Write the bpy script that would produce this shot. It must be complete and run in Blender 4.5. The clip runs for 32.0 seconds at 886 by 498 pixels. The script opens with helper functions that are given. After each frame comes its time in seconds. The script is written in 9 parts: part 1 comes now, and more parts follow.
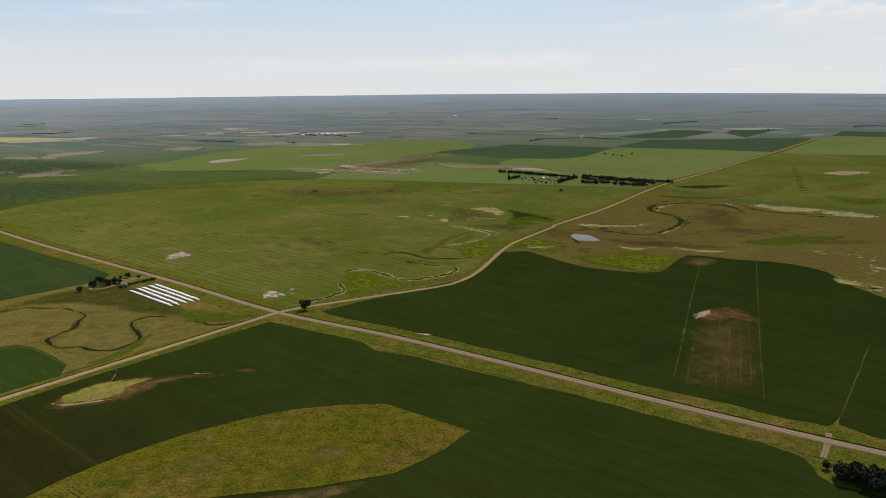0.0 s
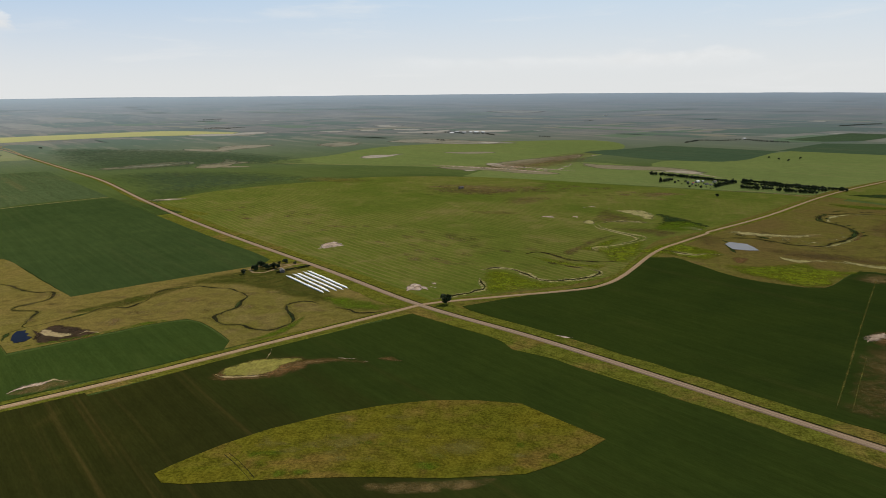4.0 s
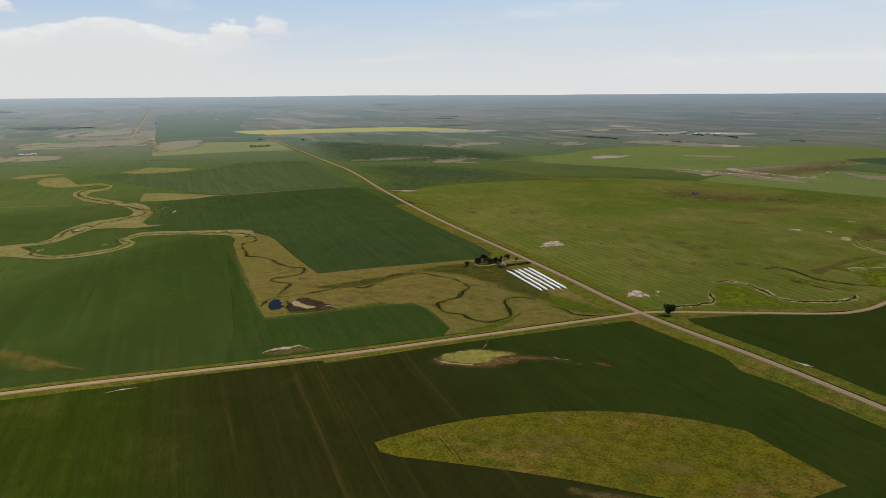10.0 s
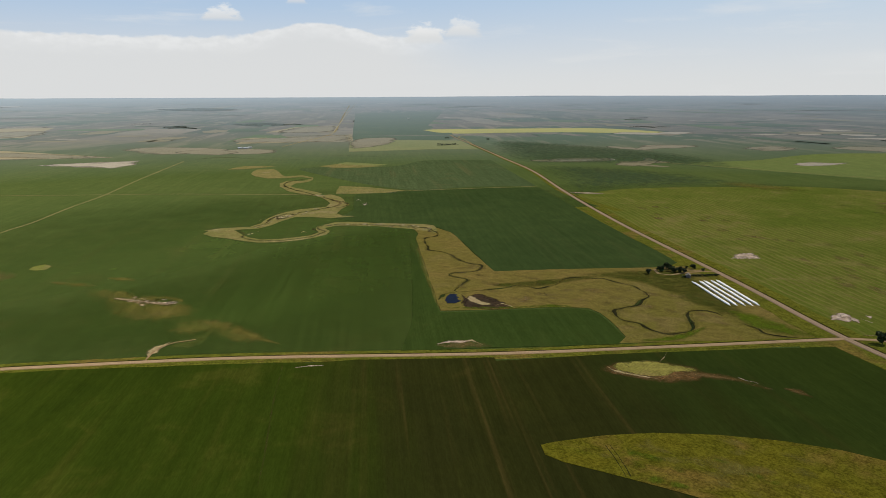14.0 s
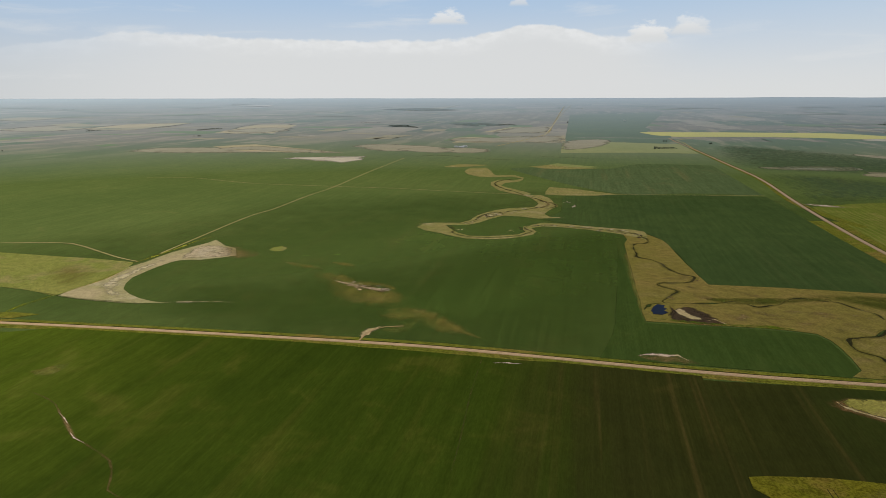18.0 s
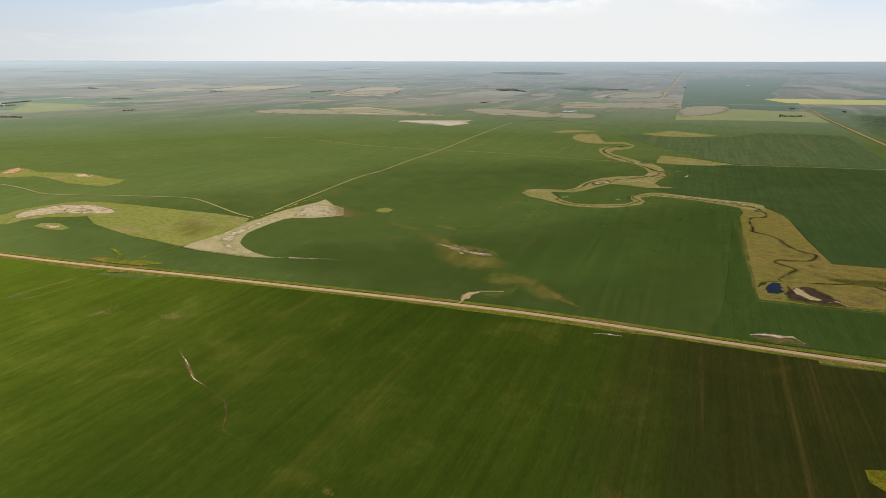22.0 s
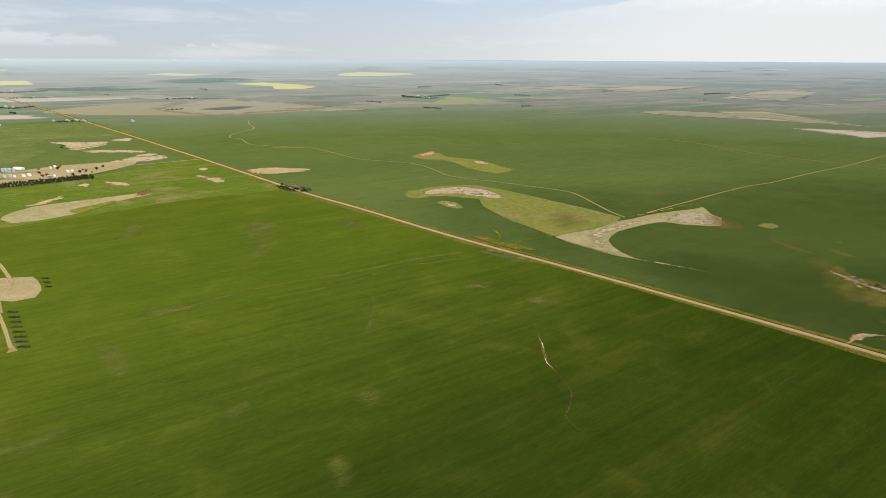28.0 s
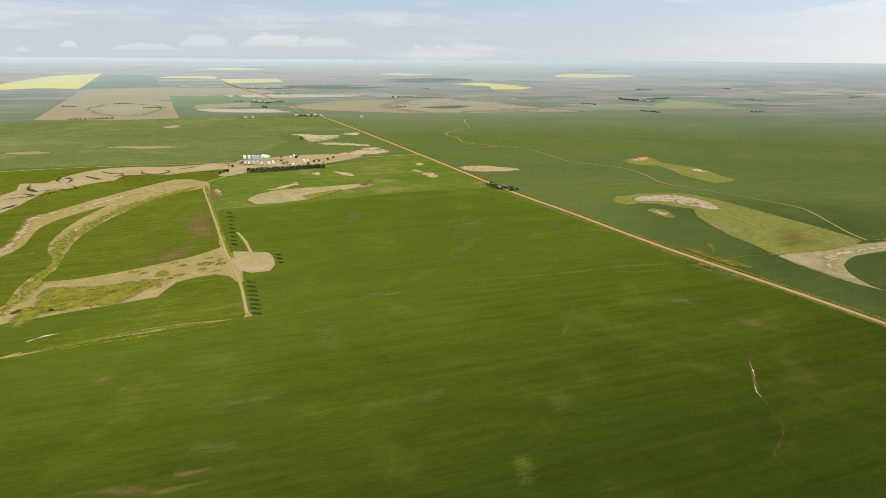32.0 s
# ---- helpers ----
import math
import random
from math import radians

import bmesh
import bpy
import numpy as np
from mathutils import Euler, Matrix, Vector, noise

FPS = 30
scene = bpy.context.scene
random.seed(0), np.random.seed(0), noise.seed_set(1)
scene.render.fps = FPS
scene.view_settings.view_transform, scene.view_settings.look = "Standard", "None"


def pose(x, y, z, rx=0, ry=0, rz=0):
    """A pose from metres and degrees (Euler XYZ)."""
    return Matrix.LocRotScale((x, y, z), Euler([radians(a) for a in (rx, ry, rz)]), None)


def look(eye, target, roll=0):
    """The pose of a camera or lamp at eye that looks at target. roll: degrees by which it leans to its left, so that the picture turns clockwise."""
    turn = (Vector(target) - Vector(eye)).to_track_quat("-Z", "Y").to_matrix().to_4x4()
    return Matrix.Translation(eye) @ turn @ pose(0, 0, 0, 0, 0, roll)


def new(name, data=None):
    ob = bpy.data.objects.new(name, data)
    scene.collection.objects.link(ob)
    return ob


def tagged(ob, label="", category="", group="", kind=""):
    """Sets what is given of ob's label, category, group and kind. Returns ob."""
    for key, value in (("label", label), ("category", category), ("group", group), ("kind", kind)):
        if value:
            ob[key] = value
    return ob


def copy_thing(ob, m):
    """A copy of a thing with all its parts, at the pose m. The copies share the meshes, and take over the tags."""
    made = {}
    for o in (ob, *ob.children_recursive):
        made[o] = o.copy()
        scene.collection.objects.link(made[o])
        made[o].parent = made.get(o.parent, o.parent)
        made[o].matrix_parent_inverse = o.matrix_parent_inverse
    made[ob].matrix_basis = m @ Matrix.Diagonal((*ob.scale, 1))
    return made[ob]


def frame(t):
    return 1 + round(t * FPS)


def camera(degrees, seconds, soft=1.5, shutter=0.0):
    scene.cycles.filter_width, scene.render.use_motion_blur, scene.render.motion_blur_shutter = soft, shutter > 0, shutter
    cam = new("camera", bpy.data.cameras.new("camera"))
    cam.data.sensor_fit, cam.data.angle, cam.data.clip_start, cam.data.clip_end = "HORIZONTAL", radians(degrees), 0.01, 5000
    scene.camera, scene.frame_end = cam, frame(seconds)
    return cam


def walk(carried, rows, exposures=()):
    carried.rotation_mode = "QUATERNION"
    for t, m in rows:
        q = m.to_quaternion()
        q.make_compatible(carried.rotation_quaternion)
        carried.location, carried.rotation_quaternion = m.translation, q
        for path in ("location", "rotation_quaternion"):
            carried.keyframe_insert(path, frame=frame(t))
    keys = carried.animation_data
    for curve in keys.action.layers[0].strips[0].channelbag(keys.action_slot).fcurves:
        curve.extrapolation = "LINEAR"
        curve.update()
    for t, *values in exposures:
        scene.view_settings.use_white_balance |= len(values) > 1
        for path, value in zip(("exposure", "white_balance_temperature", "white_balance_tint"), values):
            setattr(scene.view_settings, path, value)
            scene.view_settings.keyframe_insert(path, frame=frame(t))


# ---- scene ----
# The camera hangs still, 178 m above the plain, and turns to its left.
EYE = 178.0
cam = camera(65.16, 32.0, soft=0.9)
# seconds, yaw, pitch, lean
ROWS = [
    (0.0, 0.00, -12.68, 0.72),
    (0.5, 1.49, -12.68, 0.70),
    (1.0, 3.02, -12.68, 0.68),
    (1.5, 4.54, -12.68, 0.67),
    (2.0, 6.07, -12.67, 0.65),
    (2.5, 7.55, -12.67, 0.63),
    (3.0, 9.03, -12.67, 0.62),
    (3.5, 10.51, -12.66, 0.60),
    (5.5, 16.48, -12.64, 0.53),
    (6.0, 17.93, -12.64, 0.51),
    (6.5, 19.38, -12.63, 0.50),
    (7.0, 20.84, -12.62, 0.48),
    (7.5, 22.31, -12.62, 0.46),
    (8.0, 23.76, -12.61, 0.44),
    (8.5, 25.25, -12.60, 0.43),
    (9.0, 26.72, -12.59, 0.41),
    (9.5, 28.26, -12.58, 0.39),
    (10.0, 30.61, -12.58, 0.37),
    (10.5, 33.08, -12.57, 0.36),
    (11.0, 35.14, -12.56, 0.34),
    (11.5, 36.15, -12.55, 0.32),
    (12.0, 36.97, -12.54, 0.30),
    (12.5, 39.06, -12.52, 0.29),
    (13.0, 41.25, -12.51, 0.27),
    (13.5, 43.42, -12.50, 0.25),
    (14.0, 45.56, -12.49, 0.23),
    (14.5, 47.71, -12.47, 0.22),
    (16.5, 56.37, -12.42, 0.15),
    (17.0, 58.57, -12.40, 0.13),
    (17.5, 60.69, -12.39, 0.11),
    (18.0, 62.80, -12.37, 0.09),
    (18.5, 64.95, -12.36, 0.07),
    (19.0, 67.08, -12.34, 0.06),
    (19.5, 69.15, -12.32, 0.04),
    (20.0, 70.87, -12.31, 0.02),
    (20.5, 70.83, -12.30, 0.00),
    (21.0, 70.74, -13.52, -0.02),
    (21.5, 70.66, -15.23, -0.04),
    (22.0, 71.50, -15.24, -0.05),
    (22.5, 74.55, -15.25, -0.07),
    (23.0, 77.52, -15.26, -0.09),
    (23.5, 80.45, -15.27, -0.11),
    (24.0, 83.41, -15.28, -0.13),
    (24.5, 86.30, -15.29, -0.15),
    (25.0, 89.19, -15.29, -0.16),
    (25.5, 92.05, -15.30, -0.18),
    (27.5, 100.23, -15.32, -0.26),
    (28.0, 102.19, -15.32, -0.28),
    (28.5, 104.13, -15.33, -0.29),
    (29.0, 106.23, -15.33, -0.31),
    (29.5, 107.39, -15.33, -0.33),
    (30.0, 109.46, -15.33, -0.35),
    (30.5, 111.87, -15.33, -0.37),
    (31.0, 114.42, -15.33, -0.39),
    (31.5, 116.93, -15.33, -0.41),
    (32.0, 119.40, -15.33, -0.43),
]
EXPOSURES = [(0.0, 0.0), (8.0, -0.03), (14.0, -0.1), (20.8, -0.13), (21.6, 0.20), (24.0, 0.17), (32.0, 0.19)]
walk(cam, [(t, pose(0, 0, EYE, 90 + pitch, 0, yaw) @ pose(0, 0, 0, 0, 0, -lean)) for t, yaw, pitch, lean in ROWS], EXPOSURES)

# ---- world, sun ----
SUN_AZ, SUN_EL = -28.0, 52.0     # azimuth from +y, to the left positive
sun = new("sun", bpy.data.lights.new("sun", "SUN"))
sun.data.energy, sun.data.angle, sun.data.color = 4.8, radians(0.53), (1.0, 0.92, 0.77)
sun.matrix_world = look((0, 0, 900), (900 * math.tan(radians(90 - SUN_EL)) * math.sin(radians(SUN_AZ)), -900 * math.tan(radians(90 - SUN_EL)) * math.cos(radians(SUN_AZ)), 0))


class Nodes:
    """A short way to write node trees."""

    def __init__(self, tree):
        self.tree = tree
        tree.nodes.clear()

    def add(self, kind, inputs=(), **attrs):
        node = self.tree.nodes.new(kind)
        for key, value in attrs.items():
            if key == "op":
                node.operation = value
            elif key == "blend":
                node.blend_type = value
            elif key == "data":
                node.data_type = value
            elif key == "dims":
                node.noise_dimensions = value
            elif key == "name":
                node.attribute_name = value
            elif key == "clamp":
                node.clamp = value
        for key, value in dict(inputs).items():
            self.put(node.inputs[key], value)
        return node

    def put(self, socket, value):
        if hasattr(value, "outputs"):
            value = value.outputs[0]
        if hasattr(value, "is_output"):
            self.tree.links.new(value, socket)
        else:
            socket.default_value = value

    def math(self, op, a, b=0.0, c=0.0):
        return self.add("ShaderNodeMath", {0: a, 1: b, 2: c}, op=op).outputs[0]

    def ramp(self, x, lo, hi, a=0.0, b=1.0):
        node = self.add("ShaderNodeMapRange", {"Value": x, "From Min": lo, "From Max": hi, "To Min": a, "To Max": b})
        node.interpolation_type = "SMOOTHSTEP"
        return node.outputs[0]

    def mix(self, f, a, b, blend="MIX"):
        node = self.add("ShaderNodeMix", data="RGBA", blend=blend)
        self.put(node.inputs[0], f), self.put(node.inputs[6], a), self.put(node.inputs[7], b)
        return node.outputs[2]

    def noise(self, vector, scale, detail=4.0, rough=0.55, distort=0.0):
        return self.add("ShaderNodeTexNoise", {"Vector": vector, "Scale": scale, "Detail": detail, "Roughness": rough, "Distortion": distort}).outputs[0]

    def scaled(self, vector, x, y, z=1.0, rot=0.0, shift=(0, 0, 0)):
        """The vector turned by rot degrees, then scaled."""
        node = self.add("ShaderNodeMapping", {"Rotation": (0, 0, radians(rot)), "Scale": (1 / x, 1 / y, 1 / z), "Location": shift})
        node.vector_type = "TEXTURE"
        self.put(node.inputs["Vector"], vector)
        return node.outputs[0]


def rgb(r, g, b):
    return (r, g, b, 1.0)


world = bpy.data.worlds.new("world")
scene.world = world
world.use_nodes = True
n = Nodes(world.node_tree)
way = n.add("ShaderNodeTexCoord").outputs["Generated"]
sep = n.add("ShaderNodeSeparateXYZ", {0: way}).outputs
el = n.math("MULTIPLY", n.math("ARCSINE", sep[2]), 57.2958)
az = n.math("MULTIPLY", n.math("ARCTAN2", n.math("MULTIPLY", sep[0], -1.0), sep[1]), 57.2958)
sky = n.add("ShaderNodeTexSky")
sky.sky_type, sky.sun_disc = "NISHITA", False
sky.sun_elevation, sky.sun_rotation = radians(SUN_EL), radians(-SUN_AZ)
sky.altitude, sky.air_density, sky.dust_density, sky.ozone_density = 600, 1.0, 1.2, 1.0
blue = n.mix(1.0, sky, rgb(0.085, 0.085, 0.085), "MULTIPLY")
# summer haze: pale blue low down, white at the skyline and towards the sun
sunward = n.ramp(n.math("ABSOLUTE", n.math("SUBTRACT", az, SUN_AZ)), 20.0, 95.0, 1.0, 0.0)
low_blue = n.mix(sunward, rgb(0.40, 0.575, 0.80), rgb(0.55, 0.69, 0.83))
skyline = n.mix(n.ramp(az, 66.0, 108.0), rgb(0.755, 0.77, 0.77), rgb(0.62, 0.65, 0.665))
low = n.mix(n.ramp(el, 0.0, 9.5, 1.0, 0.0), low_blue, skyline)
pale = n.mix(n.ramp(el, 11.0, 34.0), low, blue)
pale = n.mix(n.ramp(az, 88.0, 125.0, 0.0, 1.0), pale, n.mix(1.0, pale, rgb(0.84, 0.87, 0.9), "MULTIPLY"))
angles = n.add("ShaderNodeCombineXYZ", {0: n.math("MULTIPLY", az, 0.07), 1: n.math("MULTIPLY", el, 0.5)}).outputs[0]
veil = n.noise(angles, 1.0, 6.0, 0.6, 0.3)
pale = n.mix(n.math("MULTIPLY", n.ramp(veil, 0.52, 0.72), 0.4), pale, rgb(0.81, 0.82, 0.82))


def bank(under, az0, az1, low, high, seed, edge, amount, scale=1.0, softness=1.1, side_soft=6.0):
    """A bank of cloud between two azimuths, with an uneven, soft top."""
    spot = n.add("ShaderNodeCombineXYZ", {0: n.math("MULTIPLY", az, 0.16 * scale), 1: n.math("MULTIPLY", el, 0.36 * scale), 2: seed}).outputs[0]
    lumps = n.math("SUBTRACT", n.noise(spot, 1.0, 6.0, 0.5), 0.5)
    top = n.math("ADD", el, n.math("MULTIPLY", lumps, -edge))
    a = n.math("MULTIPLY", n.ramp(top, high, high - softness), n.ramp(el, low - 1.0, low + 1.0))
    side = n.math("ADD", az, n.math("MULTIPLY", lumps, 10.0))
    b = n.math("MULTIPLY", n.ramp(side, az0 - side_soft, az0 + side_soft), n.ramp(side, az1 + side_soft, az1 - side_soft))
    shape = n.ramp(top, high - 3.2, high - 0.6)
    inner = n.mix(n.math("MULTIPLY", shape, n.ramp(n.noise(spot, 2.0, 5.0), 0.35, 0.65, 0.3, 1.0)), rgb(0.765, 0.77, 0.765), rgb(0.86, 0.865, 0.86))
    return n.mix(n.math("MULTIPLY", n.math("MULTIPLY", a, b), amount), under, inner)


def bump(x, middle, width, height):
    """A smooth hump over x."""
    d = n.math("ABSOLUTE", n.math("SUBTRACT", x, middle))
    return n.math("MULTIPLY", n.ramp(d, width, 0.0), height)


def towering(under, seed):
    """The wide bank of cloud with a clear, lumpy top that fades downwards into haze."""
    spot = n.add("ShaderNodeCombineXYZ", {0: n.math("MULTIPLY", az, 0.42), 1: n.math("MULTIPLY", el, 0.75), 2: seed}).outputs[0]
    lumps = n.math("SUBTRACT", n.noise(spot, 1.0, 7.0, 0.55), 0.5)
    top = 4.35
    for middle, width, height in ((55.5, 7.0, 1.25), (84.0, 10.0, 0.3), (96.0, 10.0, -1.1)):
        top = n.math("ADD", bump(az, middle, width, height), top)
    over = n.math("SUBTRACT", n.math("ADD", el, n.math("MULTIPLY", lumps, 1.1)), top)
    inside = n.ramp(over, 0.10, -0.16)
    side = n.math("MULTIPLY", n.ramp(az, 42.0, 51.0), n.ramp(az, 101.0, 77.0))
    crest = n.math("MULTIPLY", n.ramp(over, -1.5, -0.1), n.ramp(n.noise(spot, 2.2, 5.0), 0.35, 0.7, 0.35, 1.0))
    body = n.mix(crest, rgb(0.755, 0.765, 0.765), rgb(0.875, 0.88, 0.875))
    return n.mix(n.math("MULTIPLY", n.math("MULTIPLY", inside, side), 0.9), under, body)


def puff(under, middle, base, half, tall, amount, seed):
    """A small heap of cloud with a flat base and a ragged top."""
    spot = n.add("ShaderNodeCombineXYZ", {0: n.math("MULTIPLY", az, 0.9 / half ** 0.5), 1: n.math("MULTIPLY", el, 1.8 / tall ** 0.5), 2: seed}).outputs[0]
    lumps = n.math("SUBTRACT", n.noise(spot, 1.0, 6.0, 0.6), 0.5)
    across = n.math("POWER", n.math("ABSOLUTE", n.math("DIVIDE", n.math("SUBTRACT", az, middle), half)), 2.0)
    up = n.math("DIVIDE", n.math("SUBTRACT", el, base), tall)
    shape = n.math("SUBTRACT", n.math("SUBTRACT", 1.0, across), n.math("ADD", up, n.math("MULTIPLY", lumps, -1.9)))
    mask = n.math("MULTIPLY", n.ramp(shape, 0.0, 0.45), n.ramp(up, -0.12, 0.2))
    body = n.mix(n.ramp(up, 0.0, 0.7), rgb(0.74, 0.755, 0.76), rgb(0.88, 0.885, 0.88))
    return n.mix(n.math("MULTIPLY", mask, amount), under, body)


out = bank(pale, -8, 16, 2.0, 3.0, 17.0, 1.6, 0.5, 1.0, 0.7, 5.0)
out = bank(out, -13, -2, 2.2, 3.3, 19.0, 1.4, 0.6, 1.6, 0.5, 2.0)
out = bank(out, -40, -23, 3.9, 6.8, 14.0, 6.0, 0.75, 2.2, 1.6, 3.0)
out = towering(out, 3.0)
for k, (middle, base, half, tall, amount) in enumerate((
    (46.8, 3.98, 1.79, 1.49, 0.8),
    (43.9, 4.51, 1.58, 1.37, 0.7),
    (62.4, 5.6, 1.66, 1.21, 0.8),
    (47.0, 4.26, 1.9, 1.47, 0.9),
    (44.0, 4.8, 1.69, 1.51, 0.6),
    (56.8, 6.94, 0.88, 0.99, 0.6),
    (137.8, 0.72, 2.2, 1.1, 0.28),
    (132.6, 0.78, 3.1, 1.2, 0.34),
    (128.7, 0.82, 3.0, 1.1, 0.30),
    (146.9, 0.6, 0.71, 0.55, 0.33),
    (149.8, 0.26, 0.59, 0.42, 0.28),
    (121.5, 0.79, 0.45, 0.31, 0.3),
    (119.8, 0.81, 0.4, 0.27, 0.28),
    (141.9, 0.51, 2.87, 0.58, 0.28),
    (-24.8, 5.4, 1.65, 0.76, 0.5),
    (-28.5, 1.18, 0.4, 0.42, 0.4),
    (-22.5, 1.24, 0.97, 0.41, 0.4),
)):
    out = puff(out, middle, base, half, tall, amount, 20.0 + 3.7 * k)
n.add("ShaderNodeOutputWorld", {"Surface": n.add("ShaderNodeBackground", {"Color": out, "Strength": 1.0})})

# ---- materials ----
def material(name, rough=1.0):
    m = bpy.data.materials.new(name)
    m.use_nodes = True
    return m, Nodes(m.node_tree)


def finish(n, color, rough=0.95, bump=None, bump_strength=0.4, bump_dist=0.4, spec=0.15, alpha=None, normal=None, metallic=0.0, diffuse_rough=0.6):
    p = n.add("ShaderNodeBsdfPrincipled", {"Base Color": color, "Roughness": rough, "Specular IOR Level": spec, "Metallic": metallic, "Diffuse Roughness": diffuse_rough})
    if bump is not None:
        b = n.add("ShaderNodeBump", {"Height": bump, "Strength": bump_strength, "Distance": bump_dist})
        n.put(p.inputs["Normal"], b)
    if alpha is not None:
        n.put(p.inputs["Alpha"], alpha)
    n.add("ShaderNodeOutputMaterial", {"Surface": p})


COVERS = {}      # what each ground cover is made of, by its material's name


def cover_tone(n, at, shared, main, alt, dry, rows=None, row_pitch=9.0, row_amount=0.35, blotch=0.35, dry_amount=0.2, grain=0.5, bump=0.6, big=420.0, streak=0.35, far=False, lines=0.0, strength=1.0):
    """The colour and height of a ground cover: tones at field, patch and plant scale, with drill rows across a heading."""
    large = n.noise(at, 1.0 / big, 3.0, 0.5, 0.4)
    mid, small, fine = shared
    if rows is not None and not far:
        small = n.noise(n.scaled(at, 1.0 / 5.0, 1.0 / 26.0, 1.0, rows), 1.0, 4.0, 0.6)
        fine = n.noise(n.scaled(at, 1.0 / 0.9, 1.0 / 6.0, 1.0, rows), 1.0, 3.0, 0.65)
    col = n.mix(n.ramp(n.math("ADD", n.math("MULTIPLY", large, 0.6), n.math("MULTIPLY", mid, 0.4)), 0.36, 0.62), rgb(*main), rgb(*alt))
    patch = n.ramp(n.math("ADD", n.math("MULTIPLY", mid, 0.65), n.math("MULTIPLY", large, 0.35)), 0.62 - 0.2 * blotch, 0.76 - 0.2 * blotch)
    col = n.mix(n.math("MULTIPLY", patch, dry_amount), col, rgb(*dry))
    if rows is not None:
        stripe = n.noise(n.scaled(at, 1.0 / row_pitch, 1.0 / 260.0, 1.0, rows), 1.0, 2.0, 0.5, 0.15)
        wide = n.noise(n.scaled(at, 1.0 / (row_pitch * 3.2), 1.0 / 520.0, 1.0, rows), 1.0, 3.0, 0.6)
        thin = n.noise(n.scaled(at, 1.0 / 1.6, 1.0 / 190.0, 1.0, rows), 1.0, 2.0, 0.5)
        s = n.math("ADD", n.math("MULTIPLY", n.ramp(stripe, 0.35, 0.65), 0.55), n.math("MULTIPLY", n.ramp(thin, 0.35, 0.65), 0.45))
        col = n.mix(n.math("MULTIPLY", n.math("SUBTRACT", 1.0, s), row_amount), col, n.mix(1.0, col, rgb(0.45, 0.48, 0.45), "MULTIPLY"))
        col = n.mix(n.math("MULTIPLY", n.ramp(wide, 0.54, 0.74), streak), col, rgb(*dry))
        if lines:
            across = n.add("ShaderNodeSeparateXYZ", {0: n.scaled(at, 1.0, 1.0, 1.0, rows)}).outputs[0]
            ridge = n.ramp(n.math("SINE", n.math("ADD", n.math("MULTIPLY", across, 6.2832 / 8.5), n.math("MULTIPLY", large, 30.0))), 0.35, 0.95)
            col = n.mix(n.math("MULTIPLY", n.math("MULTIPLY", ridge, n.ramp(large, 0.35, 0.6)), lines), col, n.mix(0.5, rgb(*dry), rgb(*alt)))
    tone = n.ramp(n.math("ADD", n.math("MULTIPLY", small, 0.38), n.math("MULTIPLY", fine, 0.62)), 0.36, 0.64, 1.0 - 0.6 * grain, 1.0 + 0.6 * grain)
    return n.mix(1.0, col, n.add("ShaderNodeCombineColor", {0: tone, 1: tone, 2: tone}).outputs[0], "MULTIPLY")


def cover_base(n):
    at = n.add("ShaderNodeAttribute", name="plan").outputs["Vector"]
    shared = (n.noise(at, 1.0 / 46.0, 5.0, 0.6, 0.6), n.noise(at, 1.0 / 7.0, 4.0, 0.65), n.noise(at, 1.0 / 1.6, 4.0, 0.7))
    height = n.math("ADD", n.math("MULTIPLY", shared[1], 1.2), n.math("MULTIPLY", shared[2], 0.6))
    return at, shared, height


def land(name, main, alt, dry, rows=None, row_pitch=9.0, row_amount=0.35, blotch=0.35, dry_amount=0.2, grain=0.5, bump=0.6, soft=False, big=420.0, streak=0.35, far=False, lines=0.0, strength=1.0):
    COVERS[name] = dict(main=main, alt=alt, dry=dry, rows=rows, row_pitch=row_pitch, row_amount=row_amount, blotch=blotch, dry_amount=dry_amount, grain=grain, bump=bump, big=big, streak=streak, far=far, lines=lines, strength=strength)
    if soft:
        return name      # made by thinning()
    m, n = material(name)
    at, shared, height = cover_base(n)
    col = cover_tone(n, at, shared, **COVERS[name])
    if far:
        col = with_painted_haze(n, at, col)
    finish(n, col, 1.0, height, bump * 0.5, 1.0, 0.0)
    return m


